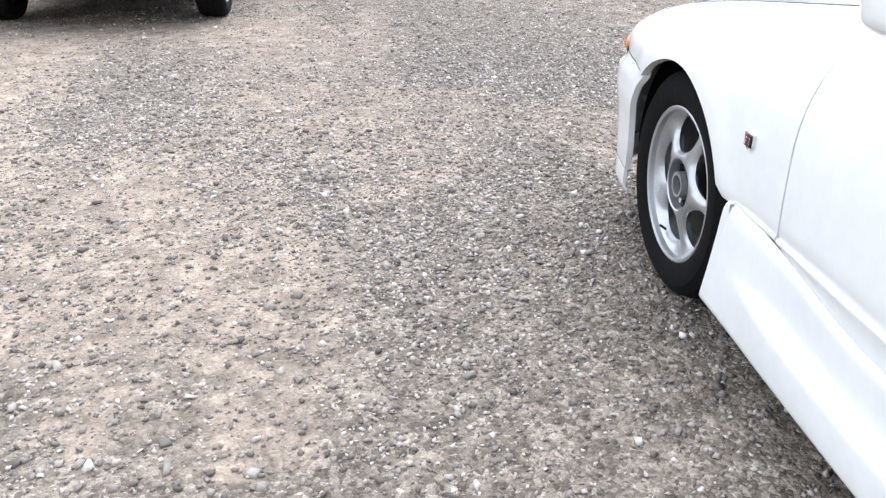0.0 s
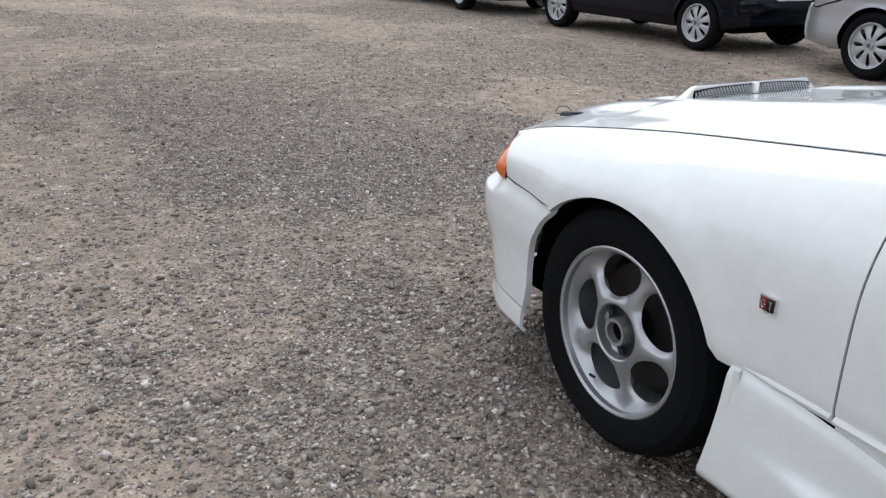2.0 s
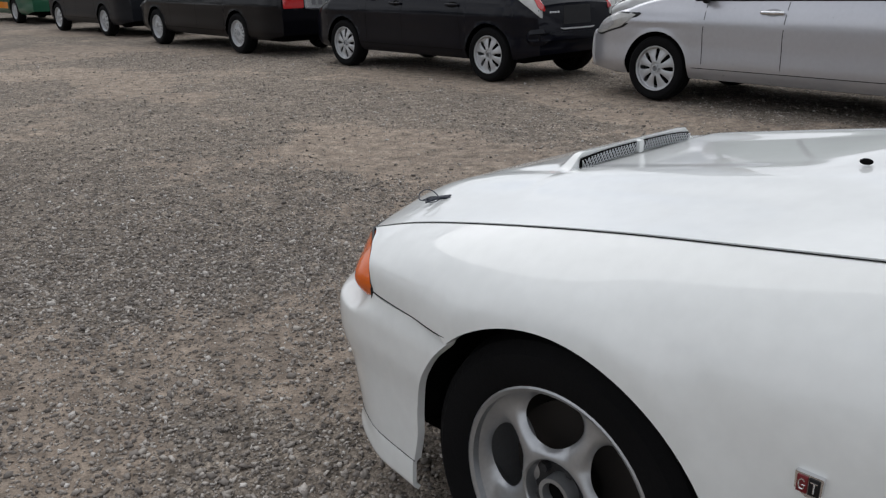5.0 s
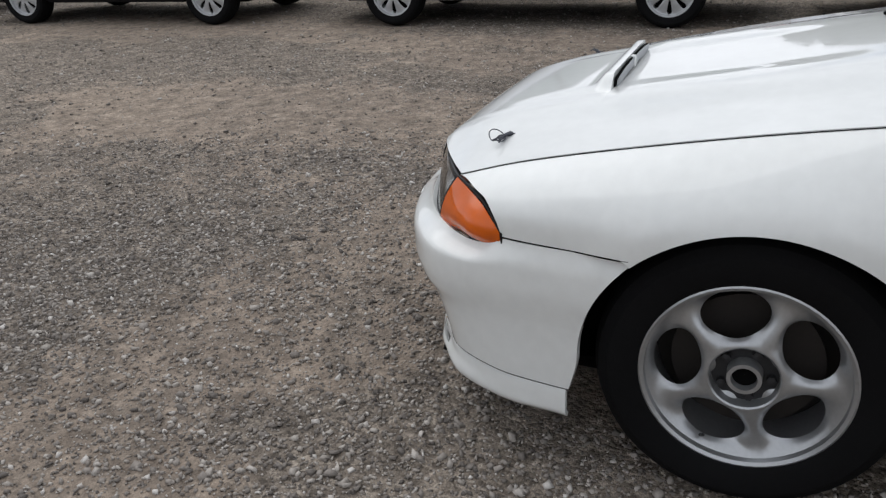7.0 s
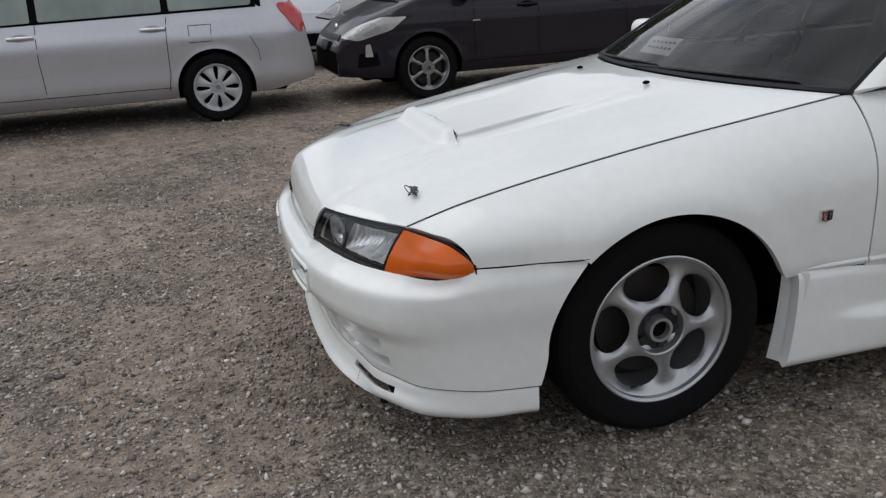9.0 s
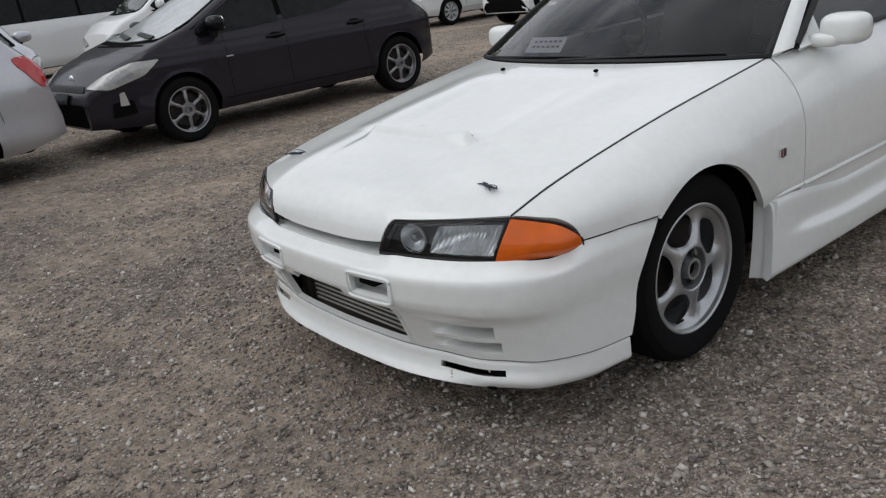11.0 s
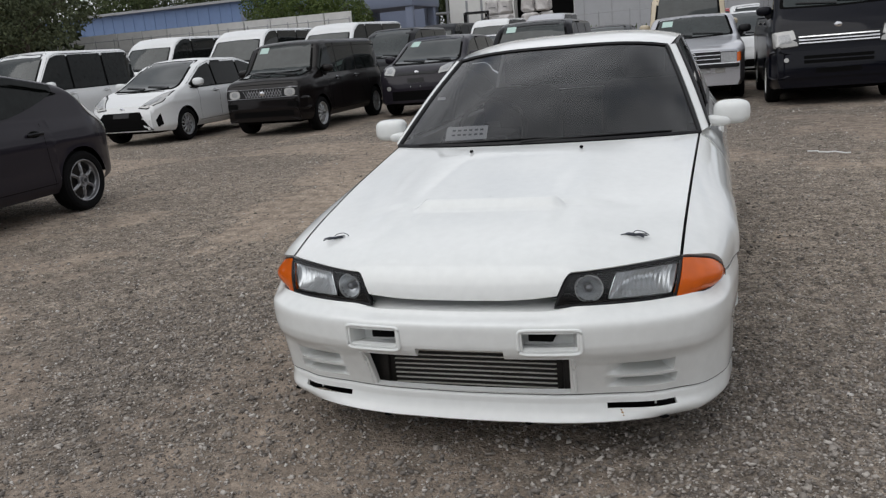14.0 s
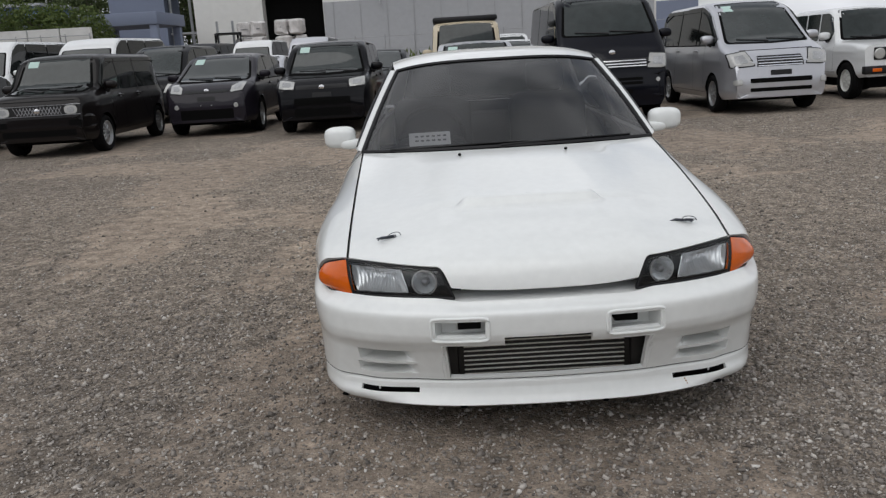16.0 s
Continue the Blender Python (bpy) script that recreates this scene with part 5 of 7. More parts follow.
    parked_car("grey_van", "grey one-box van with a raised roof", "van", HIGHVAN, at(12.85, 15.8), SILVER, "steel", PALE_GLASS, (1.75, 3.0), None, H4, None, G4, None, REAR, wind_gap=1.34, **kw)
    parked_car("black_van", "black one-box van behind a black saloon", "van", VAN, at(9.6, 20.6), BLACK_P, "steel", None, (1.75, 3.0), GAP, H4, None, G4, None, REAR, wind_gap=1.2, **kw)
    parked_car("white_van", "white one-box delivery van", "van", VAN, at(27.0, 17.5), WHITE_B, "steel", PALE_GLASS, (1.75, 3.0), None, H4, None, G4, None, REAR, wind_gap=1.2, **kw)
    parked_car("black_suv", "black sport utility car standing across the lane", "car", SUV, at(3.3, 31.0, 90), BLACK_P, "ten", None, (2.3, 3.3), GAP, HL_SLANT, [(.5, .9), (.85, .9), (.8, 1.1), (.5, 1.1)], None, None, REAR)
    parked_car("white_coach", "white coach standing behind a black car", "bus", COACH, pose(1.4, 45.0, 0, 0, 0, 90), WHITE_B, "steel", None, (2.8, 4.4, 6.0, 7.4), GAP, H4, None, G4, None, REAR, wind_gap=1.75, **kw)
    parked_car("silver_car", "silver car at the end of the lane", "car", WAGON, at(-2.5, 33.5, 90), SILVER, "cap", None, (2.08, 3.12), GAP, HL_SLANT, None, None, None, REAR, **kw)
    for k in range(4):
        parked_car("parked_car", "mixed dark and light car in a far row", "car", (WAGON, HATCH, MICRO, MPV)[k], at(9.0 + k * 0.3, 26.0 + 4.9 * k), (SLATE_P, WHITE_B, SILVER, GREY_P)[k], "cap", None, (2.0, 3.0), GAP, HL_SLANT, [(.55, .72), (.80, .74), (.78, .98), (.6, .98)], None, None, REAR, **kw)


back_rows()


# ---- the white coupe-like saloon ----
AX = -2.615  # rear axle


def z_mid(y):
    return pick([(.828, .541), (.825, .561), (.817, .588), (.800, .616), (.77, .641), (.70, .670), (.58, .698), (.38, .733), (.05, .788), (-.24, .842), (-.34, .857)], y)


def z_edge(y):
    return pick([(.64, .632), (.5, .672), (.3, .714), (.0, .766), (-.3, .808), (-.56, .843)], y)


def x_edge(y):
    return .645 + .04 * (.64 - y) / 1.2


def hood_bulge(x, y):
    a = abs(x)
    vent = .036 * (1 - step(.220, .278, a)) * (.22 * step(.66, .45, y) + .78 * step(.440, .402, y)) if y >= .385 else 0.0
    power = .007 * (1 - step(.30, .52, a)) * step(.80, .55, y) * step(-.36, -.15, y)
    tail = .005 * (step(.17, .275, a) - step(.29, .56, a)) * step(.40, .33, y) * step(-.30, .1, y) if y < .385 else 0.0
    return vent + power + tail


def hood(u, v):
    """Front edge (v = 0): the low nose between the headlights, then along their upper edge."""
    a = abs(u)
    v = v ** 1.7
    x = u * (.641 + .04 * v)
    xa = a * .645
    nose = step(.465, .535, a)
    fade = max(0.0, 1 - v / .32) ** 1.5
    yc = .828 - 1.163 * v - .030 * nose * fade
    side = step(.45, .70, a)
    y = .828 - 1.163 * v - (.030 * nose + .010 * min(1, a / .46) ** 2) * (fade * (1 - side) + (1 - v) * side) - .15 * max(0, (xa - .345) / .30) ** 1.25 * (1 - v)
    y -= .222 * a ** 2.4 * (v * side + (1 - side) * max(0, (v - .42) / .58) ** 1.3)
    w = a ** 2.4 * step(.0, .5, a)
    z = z_mid(yc) * (1 - w) + z_edge(.64 - 1.2 * v) * w
    return x, y, z + hood_bulge(x, y) * step(0, .06, v)


def side_x(y, z, zh, xh):
    """Half width of the body side at height z; (xh, zh) is the upper edge there."""
    xs = pick([(.645, .67), (.59, .728), (.52, .764), (.36, .797), (.2, .815), (-.4, .818), (-1.2, .826), (-2.2, .826), (-2.7, .822), (-3.2, .795), (-3.6, .745), (-3.72, .70)], y)
    flare = 0.0
    for c in (0, AX):
        q = math.hypot(y - c, z - .305)
        flare = max(flare, .008 * (1 - step(.345, .43, q)))
    if z > .56:
        t = min(1, (z - .56) / max(.02, zh - .56))
        return xs - (xs - xh) * t ** 2.7 + flare
    t = (.56 - z) / .36
    return xs - .018 * t * t - .010 * step(.425, .405, z) + flare


ARCH = .337


def low_edge(y):
    for c in (0, AX):
        if abs(y - c) < ARCH:
            return .302 + .319 * math.sqrt(1 - ((y - c) / ARCH) ** 2)
    return .22


def fender(r, s):
    yf = pick([(0, .638), (.287, .588), (.444, .552), (.744, .520), (1, .506)], r)
    y = yf + (-.583 - yf) * s
    zh, xh = z_edge(max(y, -.56)) - .002, x_edge(y) + .0035
    if y > .235:
        zb = .546
    elif y < -.25:
        zb = max(low_edge(y), .402)
    else:
        zb = max(low_edge(y), .22)
    z = zh + (zb - zh) * (r ** 1.15)
    x = side_x(y, z, zh, xh)
    return -x, y, z


def door(y0, y1):
    def S(u, v):
        y = y0 + (y1 - y0) * u
        near = 1 - step(-.588, -.85, y)
        zh, xh = .852 + .018 * step(-.6, -2.2, y) - .010 * near, .712 - .018 * near
        z = .20 + (zh - .20) * v
        if abs(y - AX) < ARCH:
            z = max(low_edge(y), .2) + (zh - max(low_edge(y), .2)) * v
        return -side_x(y, z, zh, xh), y, z
    return S


def quarter(u, v):
    y = -2.262 + (-3.66 + 2.262) * u
    zh = .872 + .03 * step(-2.4, -3.0, y) - .02 * step(-3.2, -3.66, y)
    xh = .712 - .06 * step(-2.5, -3.0, y)
    zb = max(low_edge(y), .24) if y > -3.0 else .52
    z = zb + (zh - zb) * v
    return -side_x(y, z, zh, xh), y, z




def plan(a):
    """Point and outward direction of the bumper's line seen from above; a runs from the middle (0) to the wheel arch (1)."""
    x = pick([(0, 0), (.12, .12), (.3, .31), (.46, .48), (.6, .625), (.72, .733), (.82, .785), (.92, .808), (1, .822)], a)
    y = pick([(0, .896), (.12, .893), (.3, .880), (.46, .842), (.6, .778), (.72, .683), (.82, .54), (.92, .39), (1, .236)], a)
    return x, y


def arch_end(z):
    """How far the bumper runs before the wheel arch cuts it, at height z."""
    y = ARCH * math.sqrt(max(.0, 1 - (max(0, z - .302) / .319) ** 2)) + .03 * step(.30, .14, z)
    lo, hi = .6, 1.0
    for _ in range(24):
        m = (lo + hi) / 2
        if plan(m)[1] > y: lo = m
        else: hi = m
    return lo


SLOTS = ((.297, .341), (.250, .287))  # lower and upper edges of the two scooped brake slots
SLOT_END = .652


def scoop(x, z):
    """Depth of the brake slots: they fade in from the middle, end sharply outside and are deepest under their upper edge."""
    if x > SLOT_END:
        return 0.0
    for lo, hi in SLOTS:
        if lo < z < hi:
            t = (z - lo) / (hi - lo)
            return .13 * step(.44, .60, x) * min(1.0, .25 + 3 * t) * step(0, .04, t) * step(1.0, .96, t)
    return 0.0


def bumper(u, z):
    a = abs(u)
    if a > .6:
        a = .6 + (a - .6) * (arch_end(z) - .6) / .4
    zr = z
    z = z - .034 * (1 - step(.25, .36, a)) * step(.47, .54, z) - (.020 + .010 * step(.70, .78, a)) * step(.25, .36, a) * (1 - step(.785, .842, a)) * step(.46, .54, z)
    zf = z + .022 * step(.40, .25, zr) * (1 - .5 * step(.7, 1, a))
    x, y = plan(a)
    x2, y2 = plan(min(1, a + .01))
    x1, y1 = plan(max(0, a - .01))
    n = Vector((y1 - y2, x2 - x1)).normalized()
    if n.y < 0:
        n = -n
    side = step(.62, .86, a)
    low = pick([(.20, .090), (.235, .078), (.26, .068), (.30, .054), (.335, .042), (.36, .026), (.38, .010), (.41, .0)], zr) * (1 - .28 * step(.42, .62, a))
    ins = low + pick([(.40, .011), (.46, .010), (.49, .016), (.512, .034), (.528, .050), (.545, .062)], zr)
    ins2 = pick([(.13, .02), (.22, .016), (.36, .010), (.44, .0), (.50, .002), (.545, .006)], z)
    ins2 += step(.49, .545, zr) * (.008 + .030 * (1 - step(.74, .90, a)))
    i = ins * (1 - side) + ins2 * side + scoop(x, zf)
    return (math.copysign(x, u) if u else 0) - (math.copysign(n.x, u) if u else 0) * i, y - n.y * i, zf


def lip(u, v):
    a = abs(u)
    if a > .6:
        a = .6 + (a - .6) * (arch_end(.18) - .6) / .4
    x, y = plan(a)
    x2, y2 = plan(min(1, a + .01))
    x1, y1 = plan(max(0, a - .01))
    n = Vector((y1 - y2, x2 - x1)).normalized()
    side = step(.62, .88, a)
    top = .101 - .025 * step(.42, .62, a)
    o = -pick([(0, top + .012), (.12, top), (.4, top - .004), (.7, top - .016), (.92, .068), (1, .076)], v) * (1 - side) - pick([(0, .030), (.12, .018), (.8, .016), (1, .030)], v) * side
    z = .229 - .008 * step(.70, 1, a) - (.088 - .010 * step(.8, 1, a)) * v - .010 * step(.90, 1.0, a) * v
    return (math.copysign(x + n.x * o, u) if u else 0), y + n.y * o, z


def white_saloon():
    root = thing("white_saloon", "white four-door sports saloon with vented hood and body kit", "car")
    P = lambda name, geo, mat=WHITE, label="", **k: part(name, geo, mat, root, label, **k)
    # hood
    us = lin(-1, 1, 120)
    vs = sorted(set(lin(0, 1, 90)) | set(lin(.535, .5661, 12)) | set(lin(.5676, .59, 6)))
    hv, hf = sheet(hood, us, vs, depth=.005)
    hd = P("hood", (hv, hf), label="white hood with a rear-facing vent", angle=50)
    for x0, x1 in ((-.238, -.012), (.012, .238)):
        g = sheet(lambda u, v: (x0 + (x1 - x0) * u, .382 - .004 * v, .742 + .028 * v - .010 * (abs(x0 + (x1 - x0) * u) / .25) ** 3), lin(0, 1, 8), [0, 1], depth=.004, ref=(0, 2, .7))
        part("vent_mesh", g, GAP, hd, "dark vent opening")
        for k in range(19):
            for sl in (-1, 1):
                xa = x0 + (x1 - x0) * (k + .5) / 19
                xb = max(x0, min(x1, xa + sl * .020))
                dz = lambda q: .012 * (abs(q) / .25) ** 3
                part("vent_wire", tube([(xa, .377, .744 - dz(xa)), (xb, .374, .769 - dz(xb))], .0014, 4), ALLOY, hd)
    part("vent_bar", block(-.010, .370, .742, .010, .386, .774, .004), WHITE, hd)
    # fenders
    rs, ss = lin(0, 1, 26), sorted(set(lin(0, 1, 60)))
    fl = sheet(fender, rs, ss, depth=.022)
    for g, sg in ((fl, -1), (mirror_x(fl), 1)):
        f = P("fender", g, label="white front fender")
        bx = sg * .822
        shield = lambda x0, x1, k: join(*[([Vector((x, -.429 + k * p, .562 + k * q)) for x in (x0, x1) for p, q in ((-.018, .016), (.018, .016), (.017, -.008), (.0, -.017), (-.017, -.008))], [(0, 1, 2, 3, 4), (9, 8, 7, 6, 5)] + [(i, (i + 1) % 5 + 0, (i + 1) % 5 + 5, i + 5) for i in range(5)])])
        bd = part("fender_badge", shield(bx - .004, bx + .004, 1.0), CHROME, f, "small chrome shield badge with dark red fields", smooth=False)
        part("badge_field", block(bx + sg * .004 - .002, -.4435, .551, bx + sg * .004 + .0015, -.4295, .575, .001), BADGE_RED if sg > 0 else LAMP_BLACK, bd)
        part("badge_field", block(bx + sg * .004 - .002, -.4285, .551, bx + sg * .004 + .0015, -.4145, .575, .001), BADGE_RED, bd)
        gx, fl = bx + sg * .006, -sg
        yg, yt = -.429 - fl * .0075 * -1, -.429 + fl * .0075 * -1
        part("badge_letter", tube([(gx, yg + fl * -.0042 * math.cos(q), .563 + .0070 * math.sin(q)) for q in lin(.7, 5.2, 12)] + [(gx, yg - fl * .0042, .5625), (gx, yg, .5625)], .0011, 5), CHROME, bd)
        part("badge_letter", join(tube([(gx, yt - .0045, .570), (gx, yt + .0045, .570)], .0011, 5), tube([(gx, yt, .570), (gx, yt, .5555)], .0011, 5)), CHROME, bd)
        part("fender_crease", tube([(sg * (side_x(y, .416, .85, .71) + .000), y, .416 + .002 * step(-.35, -.42, y)) for y in lin(-.385, -.582, 8)], [.001, .004, .006, .008, .008, .008, .008, .008, .008], 8), WHITE, f)
    # doors and rear quarters
    for y0, y1 in ((-.588, -1.552), (-1.559, -2.255)):
        g = sheet(door(y0, y1), lin(0, 1, 30), lin(0, 1, 22), depth=.02)
        for q, sg in ((g, -1), (mirror_x(g), 1)):
            d = P("door", q, label="closed white car door")
            ym = y1 + .13
            hx = sg * (side_x(ym, .76, .86, .712) + .001)
            part("door_handle", block(hx - .009, ym - .075, .742, hx + .009, ym + .075, .782, .008), WHITE, d)
            part("handle_recess", block(hx + sg * .003 - .007, ym - .05, .747, hx + sg * .003 + .007, ym + .03, .766, .005), PLASTIC, d)
            part("door_crease", tube([(sg * (side_x(y, .415, .85, .71) + .001), y, .415) for y in lin(y0 - .001, y1 + .001, 10)], .008, 8), WHITE, d)
    g = sheet(quarter, lin(0, 1, 44), lin(0, 1, 18), depth=.02)
    for q in (g, mirror_x(g)):
        P("rear_quarter", q)
    # side skirts
    def skirt(u, v):
        y = -.366 + .030 * v * v + (-2.275 + .346) * u
        zt = .412 - .055 * step(-.40, -.95, y)
        flat = pick([(0, -.004), (.06, .008), (.3, .014), (.7, .020), (.93, .022), (1, .010)], v)
        ledge = pick([(0, -.006), (.08, .002), (.36, .000), (.46, .004), (.53, .026), (.60, .030), (.93, .026), (1, .012)], v)
        k = step(-.43, -.68, y)
        z = zt + (.145 - zt) * v
        return -(.813 + flat * (1 - k) + ledge * k + .004 * step(-.36, -1, y)), y, z
    g = sheet(skirt, lin(0, 1, 60), lin(0, 1, 30), depth=.03)
    flap = sheet(lambda u, v: (-.762 - .066 * u + .012 * (1 - v) ** 3 * u, -.338 - .026 * u - .020 * (1 - (1 - v) ** 2) + .008 * (1 - v) ** 2, .148 + .262 * v), lin(0, 1, 4), lin(0, 1, 8), depth=.012, ref=(-.7, -1, .3))
    for q in (g, mirror_x(g)):
        P("side_skirt", q, label="white moulded side skirt")
    for q in (flap, mirror_x(flap)):
        P("skirt_end", q)
    # front bumper
    ua = lin(0, 1, 54)
    def a_of(x):
        lo, hi = 0.0, 1.0
        for _ in range(40):
            m = (lo + hi) / 2
            if plan(m)[0] < x: lo = m
            else: hi = m
        return lo
    cuts = {k: a_of(k) for k in (.14, .335, .355, .205)}
    cuts[.205], cuts[.355] = a_of(.200), a_of(.361)
    ub = sorted(set(ua) | set(cuts.values()) | {a_of(x) for x in lin(.44, .64, 16)} | {a_of(SLOT_END - .0005), a_of(SLOT_END + .004)})
    ub = sorted({-v for v in ub} | set(ub))
    def z_of(zf):
        lo, hi = .19, .42
        for _ in range(40):
            m = (lo + hi) / 2
            if m + .022 * step(.40, .25, m) < zf: lo = m
            else: hi = m
        return lo
    zb = sorted(set(lin(.205, .543, 40)) | {.212, .366, .40, .403, .457} | {z_of(lo + (hi - lo) * t) for lo, hi in SLOTS for t in (.0, .04, .12, .25, .5, .8, .95, .999)})
    def hole(u, z):
        a = abs(u)
        if a < cuts[.335] and .212 < z < .366: return True
        if a < cuts[.14] and .366 <= z < .40: return True
        if cuts[.205] < a < cuts[.355] and .403 < z < .457: return True
        return False
    bp = P("front_bumper", sheet(bumper, ub, zb, hole, depth=.018, ref=(0, 0, .35)), label="white front bumper with open air ducts", angle=40)
    part("bumper_shelf", sheet(lambda u, v: (u * .335, .826 - .095 * v - .01 * u * u, .508 + .018 * v), lin(-1, 1, 12), [0, .5, 1], depth=.005, ref=(0, .6, 0)), WHITE, bp)
    # The slit's shade is a black block set behind the shelf.
    P("grille_shade_block", block(-.33, .68, .48, .33, .722, .575, .01), GAP, "black block giving the slit under the hood edge its shade")
    def recess(sg, x0, x1, z0, z1, deep):
        """An open box let into the bumper's face."""
        xs = lin(x0, x1, 8)
        rim = [(x, z0) for x in xs] + [(x, z1) for x in reversed(xs)]
        V = [Vector(bumper(sg * a_of(x), z)) - Vector((0, .002, 0)) for x, z in rim]
        n = len(V)
        V += [v + Vector((-sg * deep * .35, -deep, 0)) for v in V[:n]]
        F = [(i, (i + 1) % n, n + (i + 1) % n, n + i) for i in range(n)]
        F += [(n + i, n + i + 1, n + n - 2 - i, n + n - 1 - i) for i in range(8)]
        return V, F
    # frames of the two square ducts, with their inner boxes
    for sg in (-1, 1):
        xm, w2, h2, zm = sg * .28, .092, .038, .43
        pts = []
        for k in range(32):
            t = 2 * math.pi * k / 32
            c, d = math.cos(t), math.sin(t)
            sx, sz = math.copysign(abs(c) ** .25, c) * w2, math.copysign(abs(d) ** .25, d) * h2
            x = xm + sx
            pts.append((x, bumper(math.copysign(a_of(abs(x)), x), .43)[1] + .001, zm + sz))
        fr = part("duct_frame", tube(pts, .0050, 8, True), WHITE, bp, "raised white duct frame")
        part("duct_box", recess(sg, .199, .362, .401, .459, .062), WHITE, fr)
        part("duct_slot", block(sg * .250 - .038, .800, zm - .004, sg * .250 + .036, .856, zm + .026, .003), GAP, fr, "dark slot")
        part("opening_border", tube([Vector(bumper(sg * a_of(.352 - .006 * (z - .22) / .14), z)) for z in lin(.212, .366, 8)], [.004, .006, .007, .007, .007, .007, .007, .006, .004], 8), WHITE, bp)
    # intercooler
    ic = P("intercooler", block(-.29, .690, .19, .29, .728, .43, .004), CORE, "bare metal intercooler behind the bumper opening")
    for k in range(12):
        z = .222 + k * .0163
        part("core_bar", block(-.270, .724, z, .270, .734, z + .0040, .001), BAR, ic)
    for sg in (-1, 1):
        part("end_tank", block(sg * .325 - .037, .68, .19, sg * .325 + .037, .742, .42, .016), CORE, ic)
    # Black blocks stand in for the shade inside the bumper openings.
    P("bumper_shade_block", join(block(-.52, .50, .17, .52, .62, .48, .02), block(-.40, .63, .205, .40, .67, .50)), GAP)
    # front lip with its two slots
    uc = [a_of(.452), a_of(.675)]
    ul = sorted(set(lin(0, 1, 60)) | set(uc))
    ul = sorted({-v for v in ul} | set(ul))
    vl = sorted(set(lin(0, 1, 14)) | {.37, .55})
    lp = P("front_lip", sheet(lip, ul, vl, lambda u, v: uc[0] < abs(u) < uc[1] and .37 < v < .55, depth=.010, ref=(0, 0, .2)), label="white chipped front lip spoiler")
    part("lip_joint", tube([Vector(bumper(u, .2055)) + Vector((0, -.0005, -.0006)) for u in lin(-1, 1, 80)], .0011, 6), GAP, lp, "dark joint between bumper and lip")
    for sg in (-1, 1):
        part("lip_slot", sheet(lambda u, v: (sg * (.385 + .25 * u), .712 - .098 * u, .135 + .085 * v), lin(0, 1, 5), [0, 1], depth=.006, ref=(0, 0, .2)), GAP, lp)
        part("slot_rib", block(sg * .565 - .003, .672, .176, sg * .565 + .003, .702, .202, .001), WHITE, lp)
    for u, v, w in ((-.60, .97, .02), (-.19, .99, .012), (.28, .99, .015), (.75, .97, .016)):
        p = Vector(lip(u, v))
        part("paint_chip", egg(p.x, p.y, p.z, w, .012, .006, 8, 5), GAP, lp)
    for du, dv, w in ((-.03, .62, .005), (-.032, .70, .006), (-.034, .78, .004)):
        p = Vector(lip(-uc[0] + du - .01, dv))
        part("rust_mark", egg(p.x, p.y, p.z, w * .7, .0012, w * .7, 10, 6), RUST, lp, "thin rust stain")
    # headlights and amber corner lights
    LO_X, LO_Y, LO_Z = [(0, .290), (.66, .628), (.82, .702), (.92, .744), (1, .769)], [(0, .820), (.33, .768), (.66, .696), (.82, .606), (.92, .548), (1, .502)], [(0, .519), (.66, .517), (.82, .514), (.92, .517), (1, .530)]
    HI_X, HI_Y, HI_Z = [(0, .334), (.66, .647), (.75, .694), (.85, .730), (.93, .757), (1, .768)], [(0, .785), (.33, .724), (.66, .640), (.75, .588), (.85, .549), (.93, .520), (1, .505)], [(0, .613), (.33, .621), (.66, .628), (.75, .613), (.85, .598), (.93, .573), (1, .552)]

    def lamp_face(u, v, push=0.0):
        """u from the inner (0) to the outer tip (1), v from the lower (0) to the upper edge (1)."""
        lo = Vector((pick(LO_X, u), pick(LO_Y, u), pick(LO_Z, u)))
        hi = Vector((pick(HI_X, u), pick(HI_Y, u), pick(HI_Z, u)))
        q = lo.lerp(hi, v)
        bul = math.sin(math.pi * v) ** .8 * (.009 + .013 * step(.66, .80, u)) * (1 - step(.86, 1.0, u)) if 0 < v < 1 else 0.0
        return Vector((-(q.x + push * .3 + bul * step(.5, .9, u)), q.y + push + bul, q.z))
    for mir in (False, True):
        mm = (lambda g: mirror_x(g)) if mir else (lambda g: g)
        us1 = lin(0, .655, 20)
        hl = P("headlight", mm(sheet(lambda u, v: lamp_face(u, v, -.080), us1, lin(0, 1, 8), depth=.02)), LAMP_BLACK, "headlight with a black housing and clear lens")
        part("reflector", mm(sheet(lambda u, v: lamp_face(u, v, -.014 - .050 * max(0, math.sin(math.pi * (u - .295) / .345)) ** .7 * max(0, math.sin(math.pi * (v - .12) / .76)) ** .7 + .0006 * math.sin(u * 300) + .0016 * math.sin(u * 74 + 5 * v)), lin(.295, .640, 100), lin(.12, .88, 14), depth=.003)), BOWL, hl, "fluted bright reflector")
        part("lamp_bezel", mm(sheet(lambda u, v: lamp_face(u, v, -.022), lin(.02, .29, 44), lin(.03, .97, 30), lambda u, v: (lamp_face(u, v, -.022) - lamp_face(.165, .46, -.022)).length < .038, depth=.004)), LAMP_BLACK, hl)
        c = lamp_face(.165, .46, -.020)
        sx = -1 if mir else 1
        aim = Matrix.Translation((c.x * sx, c.y, c.z)) @ pose(0, 0, 0, 0, 0, -90 + 14 * sx) @ Matrix.Scale(1.15, 4)
